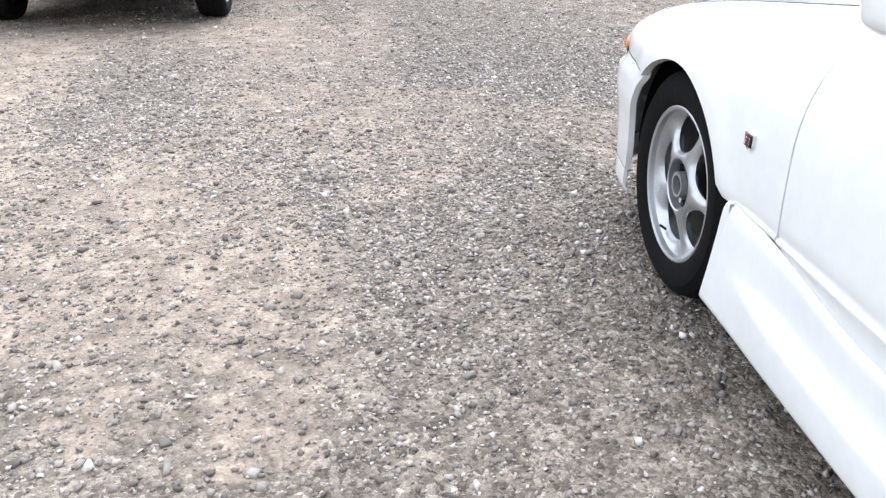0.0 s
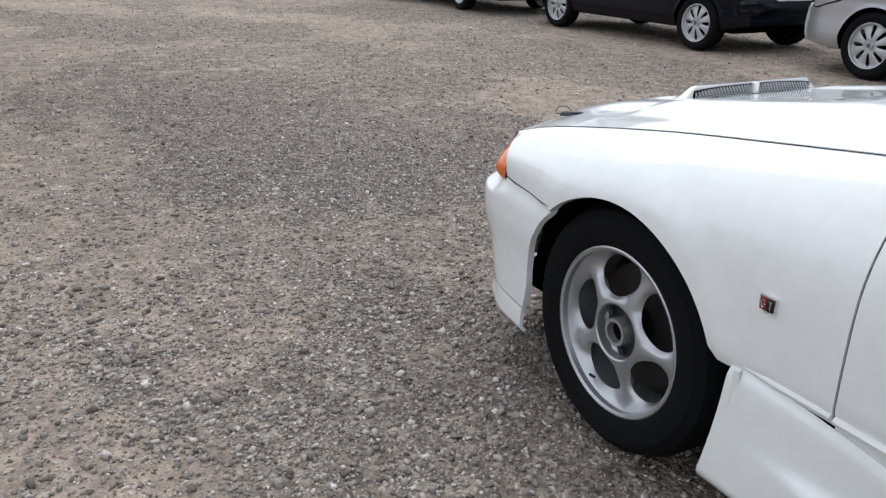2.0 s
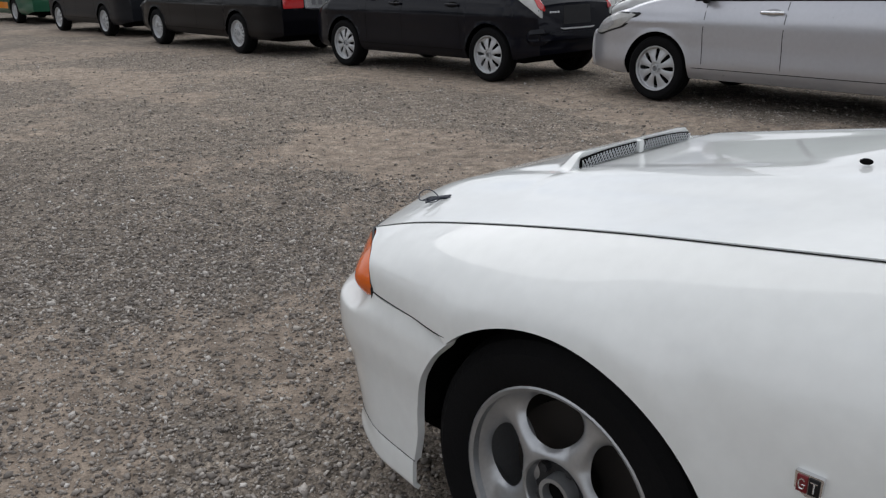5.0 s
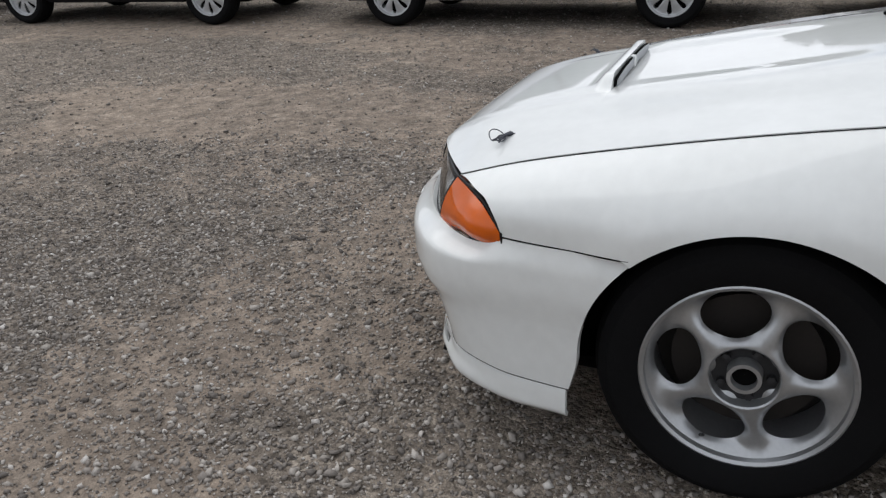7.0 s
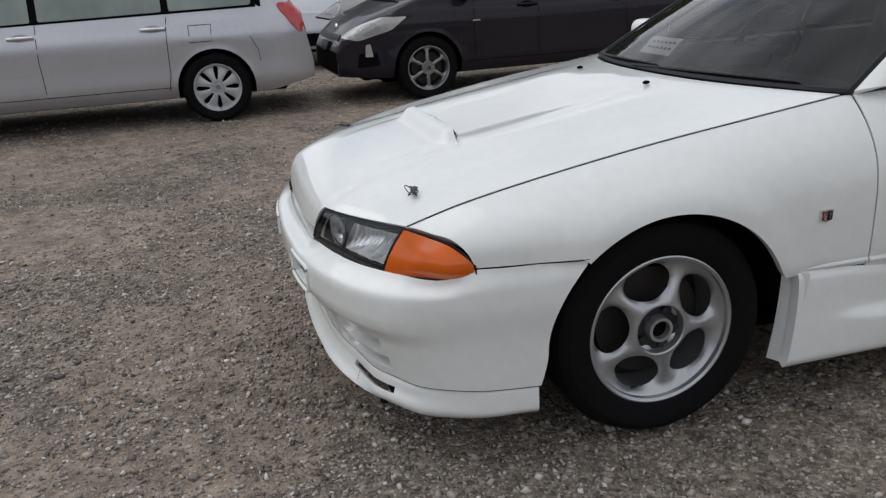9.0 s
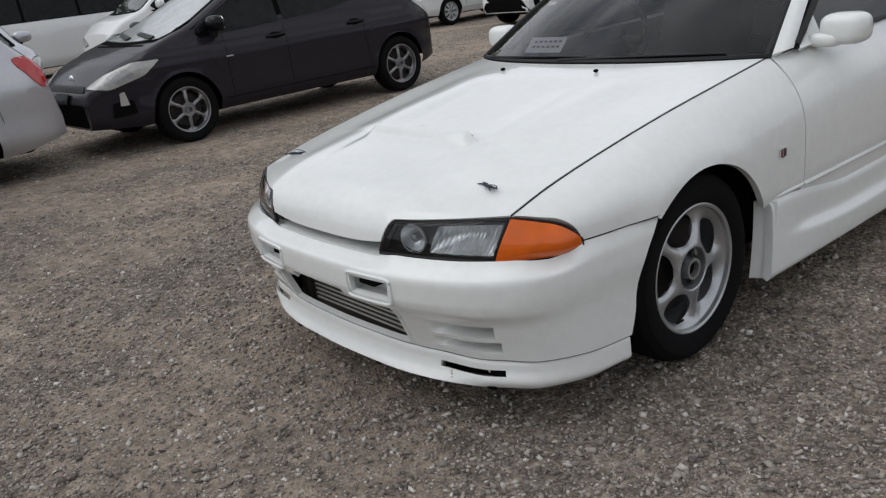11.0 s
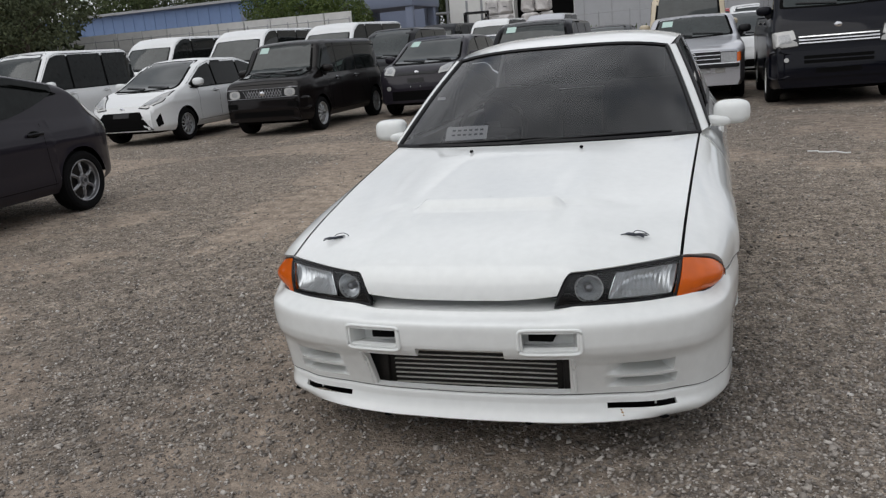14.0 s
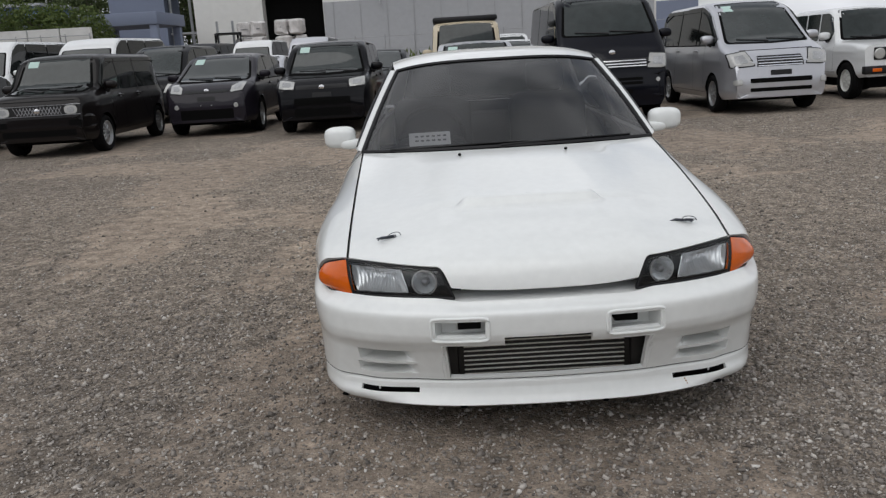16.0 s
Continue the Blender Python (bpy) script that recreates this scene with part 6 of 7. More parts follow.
        pj = part("projector", moved(lathe([(.038, .002), (.037, -.004), (.034, -.004), (.032, .004), (.028, .014), (.021, .022), (.012, .027), (.001, .028)], 28), aim), BOWL, hl, "round projector bowl")
        part("bulb", moved(lathe([(.011, .026), (.012, .008), (.009, .001), (.001, -.002)], 16), aim), ALLOY_D, pj, "small bulb cover")
        rim_pts = [lamp_face(u, .03) for u in us1] + [lamp_face(.655, v) for v in lin(.1, .9, 5)] + [lamp_face(u, .95, -.002) for u in reversed(us1)] + [lamp_face(0, v) for v in lin(.9, .1, 5)]
        fr = join(tube(rim_pts, .0048, 6, True), sheet(lambda u, v: lamp_face(u, v, -.002), lin(.0, .04, 3), lin(.02, .98, 6), depth=.006), sheet(lambda u, v: lamp_face(u, v, -.003), us1, lin(.86, .98, 3), depth=.006),
                  sheet(lambda u, v: lamp_face(u, v, -.003), us1, lin(.02, .12, 3), depth=.006))
        part("headlight_frame", mm(fr), LAMP_BLACK, hl, "black lamp surround")
        lens = part("lens", mm(sheet(lambda u, v: lamp_face(u, v, .002), lin(.01, .65, 16), lin(.03, .97, 6), depth=0)), LENS_GLASS, hl)
        lens.visible_shadow = False
        ind = P("corner_light", mm(sheet(lambda u, v: lamp_face(u, v, .004), lin(.665, .995, 14), lin(.02, .98, 8), depth=.02)), AMBER, "amber corner indicator")
        ipts = [lamp_face(u, .0, .002) for u in lin(.66, 1, 12)] + [lamp_face(u, 1, .002) for u in lin(1, .66, 12)]
        part("lamp_seal", mm(tube(ipts, .0032, 6, True)), LAMP_BLACK, ind)
    # Unseen black slab, added to deepen the shadow beneath the car.
    P("under_light_block", block(-.62, -3.5, .165, .62, .70, .20, .01), GAP, "added black block that keeps light from under the car")
    # dark body shell under the panels
    P("inner_shell", join(block(-.62, -.45, .25, .62, .56, .60, .05), block(-.66, -3.5, .2, .66, -.45, .62, .05), block(-.60, -.50, .55, .60, .2, .74, .05), block(-.58, .2, .5, .58, .55, .64, .03)), GAP)
    for c in (0, AX):
        liner = sheet(lambda u, v: (-.76 + .40 * v, c + .36 * math.cos(math.pi * u), .30 + .36 * math.sin(math.pi * u) - .0), lin(0, 1, 24), [0, 1], depth=.006, ref=(-.6, c, .3))
        for q in (liner, mirror_x(liner)):
            P("wheel_liner", q, GAP)
    for sg in (-1, 1):
        P("hood_joint", ribbon([(sg * (x_edge(y) + .002), y, z_edge(max(y, -.56)) - .0014) for y in lin(.636, -.57, 40)], .0055, (1, 0, -.1 * sg)), GAP, "dark joint between hood and fender")
        for yj in (-.586, -1.555, -2.259):
            P("door_joint", ribbon([(sg * (side_x(yj, z, .842 if yj > -.6 else .86, .694 if yj > -.6 else .712) - .006), yj, z) for z in lin(.21, .835, 20)], .010, (0, 1, 0)), GAP)
        P("bumper_joint", tube([(sg * (side_x(y, .546, .7, .67) - .0025), y, .5445) for y in lin(.505, .236, 14)], .0028, 6), GAP, "dark joint between bumper and fender")
    # roof, pillars and glass
    def rail(y):
        return pick([(-1.2, 1.198), (-1.5, 1.232), (-1.9, 1.246), (-2.3, 1.225), (-2.5, 1.19)], y)
    def roof(u, v):
        a = abs(u)
        yf, yr = -1.13 - .075 * a ** 2, -2.46 + .03 * a * a
        y = yf + (yr - yf) * v
        x = u * (.54 + .035 * math.sin(math.pi * min(1, v * 1.1)))
        zc = pick([(-1.13, 1.240), (-1.4, 1.280), (-1.75, 1.300), (-2.1, 1.292), (-2.46, 1.250)], y)
        return x, y, zc - (zc - rail(y) - .004) * a ** 3.4
    P("roof", sheet(roof, lin(-1, 1, 40), lin(0, 1, 36), depth=.014), label="white steel roof")
    SB, ST = Vector((-.722, -.70, .858)), Vector((-.572, -1.262, 1.200))
    def screen(u, v):
        a = abs(u)
        x = u * (.686 - .158 * v)
        y = (-.352 - .225 * a ** 2.2) * (1 - v) + (-1.125 - .08 * a ** 2) * v
        z = (.862 - .016 * a * a) * (1 - v) + (1.238 - .034 * a ** 3.5) * v + .030 * math.sin(math.pi * v) * (1 - .5 * a)
        return x, y, z
    ws = P("windscreen", sheet(screen, lin(-1, 1, 30), lin(0, 1, 20), depth=0), SCREEN_GLASS, "windscreen reflecting grey clouds")
    ws.visible_shadow = False
    edge = [screen(-1, v) for v in lin(0, 1, 14)] + [screen(u, 1) for u in lin(-1, 1, 16)] + [screen(1, v) for v in lin(1, 0, 14)] + [screen(u, 0) for u in lin(1, -1, 16)]
    part("screen_seal", tube(edge, .011, 6, True), PLASTIC, ws, "black rubber seal")
    def pillar_a(u, v):
        a, b = Vector(screen(-1.0, v)) + Vector((-.006, .0, .002)), SB.lerp(ST, v) + Vector((0, 0, .012 * math.sin(math.pi * v)))
        q = a.lerp(b, u)
        return q + Vector((-.012, .0, .006)) * math.sin(math.pi * u)
    g = sheet(pillar_a, lin(.08, .84, 6), lin(0, 1, 16), depth=.012)
    for q in (g, mirror_x(g)):
        P("front_pillar", q)
    def glass_side(y, v):
        lo = Vector((-.716, y, .858 + .018 * step(-.6, -2.2, y)))
        hi = Vector((-.574 - .012 * math.sin(math.pi * step(-1.26, -2.4, y)), y, rail(y) - .012))
        q = lo.lerp(hi, v)
        q.x -= .012 * math.sin(math.pi * v)
        return q
    def pane(ya0, ya1, yb0, yb1):
        return lambda u, v: glass_side((ya0 + (ya1 - ya0) * v) * (1 - u) + (yb0 + (yb1 - yb0) * v) * u, v)
    fr_g = sheet(pane(-.715, -1.275, -1.545, -1.60), lin(0, 1, 14), lin(0, 1, 10), depth=0)
    rr_g = sheet(pane(-1.575, -1.63, -2.62, -2.36), lin(0, 1, 14), lin(0, 1, 10), depth=0)
    for mir in (False, True):
        mm = (lambda g: mirror_x(g)) if mir else (lambda g: g)
        for gg, gm in ((fr_g, TINT_GLASS), (rr_g, REAR_GLASS)):
            o = P("side_window", mm(gg), gm, "frameless tinted side window")
            o.visible_shadow = False
        P("window_seal", mm(join(tube([glass_side(y, 0) for y in lin(-.70, -2.64, 24)], .009, 6), tube([glass_side(y, 1.02) for y in lin(-1.26, -2.38, 20)], .008, 6), tube([glass_side(-1.56 - .055 * v, v) + Vector((.006, 0, 0)) for v in lin(0, 1, 8)], .013, 6),
                                 tube([glass_side(-.712 - .56 * v, v) + Vector((0, .006, .004)) for v in lin(0, 1, 10)], .015, 8))), PLASTIC, "black window seal")
        def pillar_c(u, v):
            a = glass_side(-2.63 + .265 * v, v) + Vector((-.003, 0, .0))
            b = Vector((-.615 + .11 * v, -3.02 + .56 * v, .915 + .325 * v))
            q = a.lerp(b, u)
            return q + Vector((-.02, -.01, .015)) * math.sin(math.pi * u)
        P("rear_pillar", mm(sheet(pillar_c, lin(0, 1, 10), lin(-.02, 1.02, 14), depth=.012)))
        # door mirror
        sx = 1 if mir else -1
        base = sheet(lambda u, v: (-.735 + .05 * v, -.70 - .17 * u - .10 * v * (1 - u), .855 + .11 * v * (.3 + .7 * u)), lin(0, 1, 6), lin(0, 1, 6), depth=.012)
        mo = P("door_mirror", mm(join(base, egg(-.822, -.845, .900, .080, .058, .054, 24, 14, .62), egg(-.765, -.822, .866, .062, .042, .026, 18, 12, .7))), label="white aerodynamic door mirror")
        part("mirror_rim", mm(egg(-.822, -.893, .900, .069, .018, .049, 20, 10, .7)), PLASTIC, mo)
        part("mirror_glass", mm(egg(-.822, -.906, .900, .062, .008, .042, 20, 8, .7)), CHROME, mo, "mirror glass")
    # rear window, trunk and tail
    def rear_screen(u, v):
        return u * (.605 - .115 * v), -3.02 + .565 * v - .04 * (1 - u * u) * (1 - v), .918 + .328 * v + .01 * math.sin(math.pi * v)
    o = P("rear_window", sheet(rear_screen, lin(-1, 1, 14), lin(0, 1, 8), depth=0), DARK_GLASS, "dark tinted rear window")
    P("trunk_lid", sheet(lambda u, v: (u * (.655 - .02 * v), -3.03 - .64 * v - .02 * (1 - u * u), .918 - .02 * v - .02 * abs(u) ** 3 - .03 * step(.9, 1, v)), lin(-1, 1, 24), lin(0, 1, 14), depth=.03))
    P("rear_panel", sheet(lambda u, v: (u * .70, -3.685 + .05 * abs(u) ** 3, .52 + .36 * v), lin(-1, 1, 16), lin(0, 1, 6), depth=.03))
    def rear_bumper(u, v):
        a = abs(u)
        x = .76 * math.sin(min(1, a * 1.02) * math.pi / 2) ** .8 if a < .7 else .70 + .10 * (a - .7) / .3
        y = -3.77 + .12 * a ** 3 if a < .7 else -3.73 + .76 * (a - .7) / .3
        return math.copysign(x, u), y, .24 + .30 * v
    P("rear_bumper", sheet(rear_bumper, lin(-1, 1, 40), lin(0, 1, 8), depth=.03))
    for sg in (-1, 1):
        for xx in (.34, .55):
            P("tail_light", moved(lathe([(.001, -.02), (.06, -.016), (.075, 0)], 24), Matrix.Translation((sg * xx, -3.69, .72)) @ pose(0, 0, 0, 0, 0, 90)), RED_L, "round red tail light")
    # inside of the cabin
    P("dashboard", join(block(-.64, -.98, .62, .64, -.52, .80, .05), block(.18, -1.02, .76, .55, -.74, .865, .05)), TRIM_IN, "dark dashboard")
    P("cabin_floor", block(-.70, -2.9, .22, .70, -.6, .30), TRIM_IN)
    for sg in (-1, 1):
        st = P("front_seat", join(block(sg * .36 - .25, -1.75, .30, sg * .36 + .25, -1.22, .52, .07, 3), moved(block(-.24, -.09, 0, .24, .09, .58, .07, 3), pose(sg * .36, -1.78, .45, 14)), moved(block(-.12, -.05, 0, .12, .05, .18, .045, 3), pose(sg * .36, -1.95, 1.02, 10))), SEAT, "dark cloth seat")
    P("rear_seat", join(block(-.62, -2.6, .30, .62, -2.1, .52, .07, 3), moved(block(-.62, -.08, 0, .62, .08, .50, .06, 3), pose(0, -2.62, .45, 18))), SEAT)
    P("parcel_shelf", block(-.60, -3.0, .84, .60, -2.66, .87, .01), TRIM_IN)
    sw = moved(tube([(.175 * math.cos(t), 0, .175 * math.sin(t)) for t in lin(0, 2 * math.pi, 36)[:-1]], .014, 8, True), pose(.36, -1.10, .84, 22))
    sp = moved(join(block(-.16, -.01, -.02, .16, .012, .02, .008), block(-.05, -.02, -.06, .05, .02, .05, .015)), pose(.36, -1.10, .84, 22))
    P("steering_wheel", join(sw, sp), PLASTIC, "black steering wheel")
    # wipers and washer nozzles
    P("cowl", sheet(lambda u, v: (u * .66, -.33 - .225 * abs(u) ** 2.3 - .09 * v, .845 - .012 * abs(u) ** 2 - .01 * v), lin(-1, 1, 20), [0, 1], depth=.01, ref=(0, -.5, 0)), PLASTIC, "black cowl panel")
    for u0, u1 in ((.80, -.12), (.06, -.84)):
        pts = [Vector(screen(u, .004 + .022 * math.sin(math.pi * (u0 - u) / (u0 - u1) * .6))) + Vector((0, .010, .006)) for u in lin(u0, u1, 10)]
        P("wiper", join(tube(pts, [.006 - .0003 * k for k in range(11)], 6), tube([p + Vector((0, -.006, -.005)) for p in pts[2:]], .003, 5)), PLASTIC, "black wiper")
    for sg in (-1, 1):
        P("washer_nozzle", egg(sg * .232, -.238, .851, .008, .012, .006, 10, 6), GAP, "black washer nozzle")
    for sg in (-1, 1):
        for c in (0, AX):
            add_wheel(root, sg * .684, c + (.008 if c == 0 else 0), .301, "five", sg)
    P("axle_block", join(block(-.62, -.25, .18, .62, .25, .42), block(-.62, AX - .25, .18, .62, AX + .25, .42)), GAP)
    return root


white_saloon()


def hood_pin(x, y, z, turn):
    t = thing("cord_bundle", "knotted dark cord lying on the white hood", "cord", pose(x, y, z, 0, 0, turn) @ Matrix.Scale(.7, 4), "cords on the hood")
    part("knot", join(egg(.030, 0, .008, .016, .009, .008, 10, 6), egg(.006, .003, .008, .020, .0075, .007, 10, 6), egg(-.022, -.003, .007, .013, .007, .006, 10, 6)), CORD, t)
    part("strand", join(tube([(-.050, -.016, .003), (-.020, -.006, .008), (.012, .004, .012), (.050, .014, .009), (.060, .022, .005)], .0032, 6), tube([(-.046, .014, .003), (-.015, .004, .010), (.020, -.006, .011), (.056, -.012, .005)], .0034, 6)), CORD, t)
    part("loop", join(tube([(-.030 + .034 * math.cos(a), .004 + .024 * math.sin(a), .010 + .024 * max(0, math.sin(a))) for a in lin(0, 2 * math.pi, 20)[:-1]], .0019, 5, True),
                      tube([(-.020 + .028 * math.cos(a), -.002 + .012 * math.sin(a + .5), .007 + .006 * math.sin(a)) for a in lin(0, 2 * math.pi, 20)[:-1]], .0019, 5, True)), CORD, t)


def hood_height(x, y):
    """Height of the hood at a place seen from above."""
    u, lo, hi = x / .651, 0.0, 1.0
    for _ in range(30):
        v = (lo + hi) / 2
        if hood(u, v)[1] > y: lo = v
        else: hi = v
    return hood(u, lo)[2]


hood_pin(-.508, .58, hood_height(-.508, .58) + .001, -20)
hood_pin(.508, .58, hood_height(.508, .58) + .001, 25)


def dash_paper():
    t = thing("paper_sheet", "white printed sheet lying on the dashboard", "paper", pose(.365, -.64, .885, -42, 0, 2))
    part("sheet", block(-.10, -.042, 0, .10, .042, .002), PAPER, t)
    for r in range(2):
        for k in range(6):
            part("print_bar", block(-.080 + k * .027, -.022 + r * .028, .0022, -.064 + k * .027, -.012 + r * .028, .003), INK, t)
    s = thing("sticker", "small white sticker inside the windscreen", "sticker", pose(.565, -.92, 1.035, -30, 0, 8))
    part("label", block(-.02, -.012, 0, .02, .012, .0015), PAPER, s)


dash_paper()


def white_string():
    t = thing("white_string", "loose white string lying on the gravel", "string", pose(-1.8, -5.37, .012, 0, 0, -28))
    part("strand", tube([(-.2 + .04 * k, .03 * math.sin(k * 1.3) + .02 * math.sin(k * 2.9), .004) for k in range(11)], .006, 5), PAPER, t)


white_string()


# ---- buildings, trees and poles ----
CONCRETE = material("concrete", (0.44, 0.42, 0.375), 0.9, vary=0.18, scale=0.8, bump=0.3, bump_scale=6)
CONC_WALL = material("pale_concrete_wall", (0.60, 0.60, 0.59), 0.9, vary=0.12, scale=0.6)
BLUE_GREY = material("blue_grey_panel", (0.18, 0.21, 0.29), 0.7, vary=0.06, scale=0.5)
TOWER_PANEL = material("tower_panel", (0.36, 0.40, 0.46), 0.7, vary=0.08, scale=0.5)
BLUE_SHEET = material("blue_sheet_metal", (0.16, 0.24, 0.42), 0.6, vary=0.1, scale=0.5)
WHITE_WALL = material("white_cladding", (0.66, 0.66, 0.64), 0.7, vary=0.07, scale=0.4)
GREY_WALL = material("grey_cladding", (0.37, 0.38, 0.40), 0.7, vary=0.08, scale=0.5)
STEEL = material("galvanised_steel", (0.34, 0.35, 0.36), 0.5, 0.6, vary=0.15)
BARK = material("bark", (0.07, 0.055, 0.045), 0.95, vary=0.4, scale=6, bump=0.5, bump_scale=20)
BALE = material("pressed_bale", (0.52, 0.50, 0.49), 0.9, vary=0.5, scale=9, bump=0.8, bump_scale=14)


def leaf_material(name, c0, c1):
    m = bpy.data.materials.new(name)
    m.use_nodes = True
    n, l = m.node_tree.nodes, m.node_tree.links
    b = n["Principled BSDF"]
    g = n.new("ShaderNodeNewGeometry")
    r = n.new("ShaderNodeValToRGB")
    r.color_ramp.elements[0].color, r.color_ramp.elements[1].color = (*c0, 1), (*c1, 1)
    l.new(g.outputs["Random Per Island"], r.inputs["Fac"])
    l.new(r.outputs["Color"], b.inputs["Base Color"])
    b.inputs["Roughness"].default_value = 0.75
    b.inputs["Specular IOR Level"].default_value = 0.25
    return m


LEAF_M = leaf_material("green_leaves", (0.036, 0.055, 0.022), (0.095, 0.12, 0.045))
LEAF_D = leaf_material("dark_leaves", (0.050, 0.064, 0.038), (0.13, 0.15, 0.08))
LEAF_L = leaf_material("light_leaves", (0.05, 0.085, 0.022), (0.12, 0.15, 0.045))


def leaf_cloud(rng, lobes, count, size):
    """Many small leaf blades in overlapping lobes, thinner towards the middle of each."""
    V = np.zeros((count * 4, 3))
    w = np.array([l[3] ** 2 for l in lobes])
    idx = rng.choice(len(lobes), count, p=w / w.sum())
    L = np.array(lobes)[idx]
    d = rng.normal(size=(count, 3))
    d /= np.linalg.norm(d, axis=1)[:, None]
    rad = L[:, 3] * (0.55 + 0.5 * rng.random(count) ** 0.6)
    c = L[:, :3] + d * rad[:, None] * np.array([1, 1, 0.8])
    a = rng.normal(size=(count, 3))
    a /= np.linalg.norm(a, axis=1)[:, None]
    b = np.cross(a, rng.normal(size=(count, 3)))
    b /= np.linalg.norm(b, axis=1)[:, None]
    s = size * (0.6 + 0.8 * rng.random(count))[:, None]
    V[0::4], V[1::4], V[2::4], V[3::4] = c - a * s, c + b * s * 0.45, c + a * s, c - b * s * 0.45
    me = bpy.data.meshes.new("crown")
    me.from_pydata(V.tolist(), [], np.arange(count * 4).reshape(-1, 4).tolist())
    return me


def tree(x, y, h, spread, seed, leaves=LEAF_D, count=2600, size=0.24, low=0.25, label="dark leafy tree behind the yard", name="tree"):
    rng = np.random.default_rng(seed)
    t = thing(name, label, "tree", pose(x, y, 0, 0, 0, 0), "trees behind the yard")
    geo = [tube([(0, 0, -.1), (.1, .05, h * .3), (.05, -.1, h * .6), (0, 0, h * .9)], [.2, .16, .11, .03], 8)]
    lobes = []
    for k in range(11):
        a = k * 2.4 + rng.random()
        z = h * (low + (0.92 - low) * (k + .5) / 11)
        rr = spread * (1 - .45 * abs((k + .5) / 11 - .35))
        p = (math.cos(a) * rr * .65, math.sin(a) * rr * .65, z)
        geo.append(tube([(0, 0, z * .8), (p[0] * .5, p[1] * .5, z * .92), p], [.07, .05, .02], 5))
        lobes.append((*p, spread * (.42 + .22 * rng.random())))
    part("trunk", join(*geo), BARK, t)
    me = leaf_cloud(rng, lobes, count, size)
    me.materials.append(leaves)
    part("crown", me, None, t)


for k in range(15):
    ang = radians(44.0 + 2.95 * k)
    dist = 43 + 5 * ((k * 7) % 5) / 5
    tree(dist * math.sin(ang), 2 - dist * math.cos(ang), 8.5 + (k * 5 % 4), 3.6, 100 + k, low=.38 if k < 4 else .10, count=20000, size=.085)
    tree((dist + 7) * math.sin(ang + .025), 2 - (dist + 7) * math.cos(ang + .025), 10.5 + (k * 3 % 4), 4.2, 150 + k, low=.14 if k < 4 else .06, count=11000, size=.25)
for k in range(12):
    tree(21 + 4.2 * k, -78 - (k % 3) * 3, 13 + (k * 3 % 4), 5.0, 200 + k, LEAF_M, count=9000, size=.17)
for k in range(3):
    tree(21.2 + 2.3 * k, -45.5 - .6 * (k % 2), 5.0 + .4 * (k % 3), 1.9, 300 + k, LEAF_L, 8000, .085, .5, "light green clipped shrub above the wall", "shrub")
# Out-of-view trees to the west, added so the car's left side reflects something dark.
for k in range(26):
    ang = radians(150 + 8.3 * k)
    tree(75 * math.sin(ang + 1.9), 75 * math.cos(ang + 1.9) + 5, 9 + (k * 5 % 4), 5.2, 400 + k, count=700, size=.7, label="unseen distant tree added to darken reflections") if math.sin(ang + 1.9) < -.25 else None


def warehouse():
    w = thing("warehouse", "white warehouse with grey lower cladding and a dark open bay", "building")
    y = -60
    part("wall", block(13.3, y - 20, 0, 18.4, y, 12), WHITE_WALL, w)
    part("wall", block(8.8, y - 20, 6.6, 13.3, y, 12), WHITE_WALL, w)
    part("wall", block(-16, y - 20, 0, 8.8, y, 12), WHITE_WALL, w)
    part("lower_cladding", block(-15.8, y - .1, 0, 8.75, y + .12, 5.4), GREY_WALL, w, "grey lower cladding")
    part("roof", block(-16.4, y - 20.5, 12, 18.8, y + .4, 12.4), GREY_WALL, w)
    part("bay", block(8.7, y - 1.4, 0, 13.4, y - 1.2, 6.7), GAP, w, "dark open bay")
    for k in range(12):
        part("cladding_joint", block(-14 + k * 2.0, y + .12, .1, -13.95 + k * 2.0, y + .15, 5.38), STEEL, w)
    part("downpipe", tube([(4.5, y + .25, 5), (4.5, y + .25, 12)], .08, 8), GREY_WALL, w)
    part("bay_post", block(8.6, y - .05, 0, 8.75, y + .2, 2.4), ORANGE_P, w, "yellow bay post")


warehouse()


def bales():
    rng = random.Random(5)
    for cx, n in ((9.75, 2), (12.25, 2)):
        for k in range(n):
            for z in range(4):
                b = thing("bale", "pressed bale of pale scrap", "bale", pose(cx + k * .98 - .5 + rng.uniform(-.08, .08), -51 + rng.random() * .5, z * .99, 0, 0, rng.uniform(-16, 16)), "stacked bales")
                g = block(-.46, -.46, 0, .46, .46, .94, .2, 5)
                wob = Vector((k * 3.1 + cx, z * 2.3, cx))
                part("bale_block", ([p + Vector((noise.noise(p * 3.4 + wob) * .22, noise.noise(p * 4.1 - wob) * .22, noise.noise(p * 3 + wob * 2) * .05 * (.2 < p.z < .8))) for p in g[0]], g[1]), BALE, b)
                part("strap", tube([(.47 * math.cos(q), .47 * math.sin(q), .47) for q in lin(0, 2 * math.pi, 16)[:-1]], .02, 5, True), INK, b)


bales()


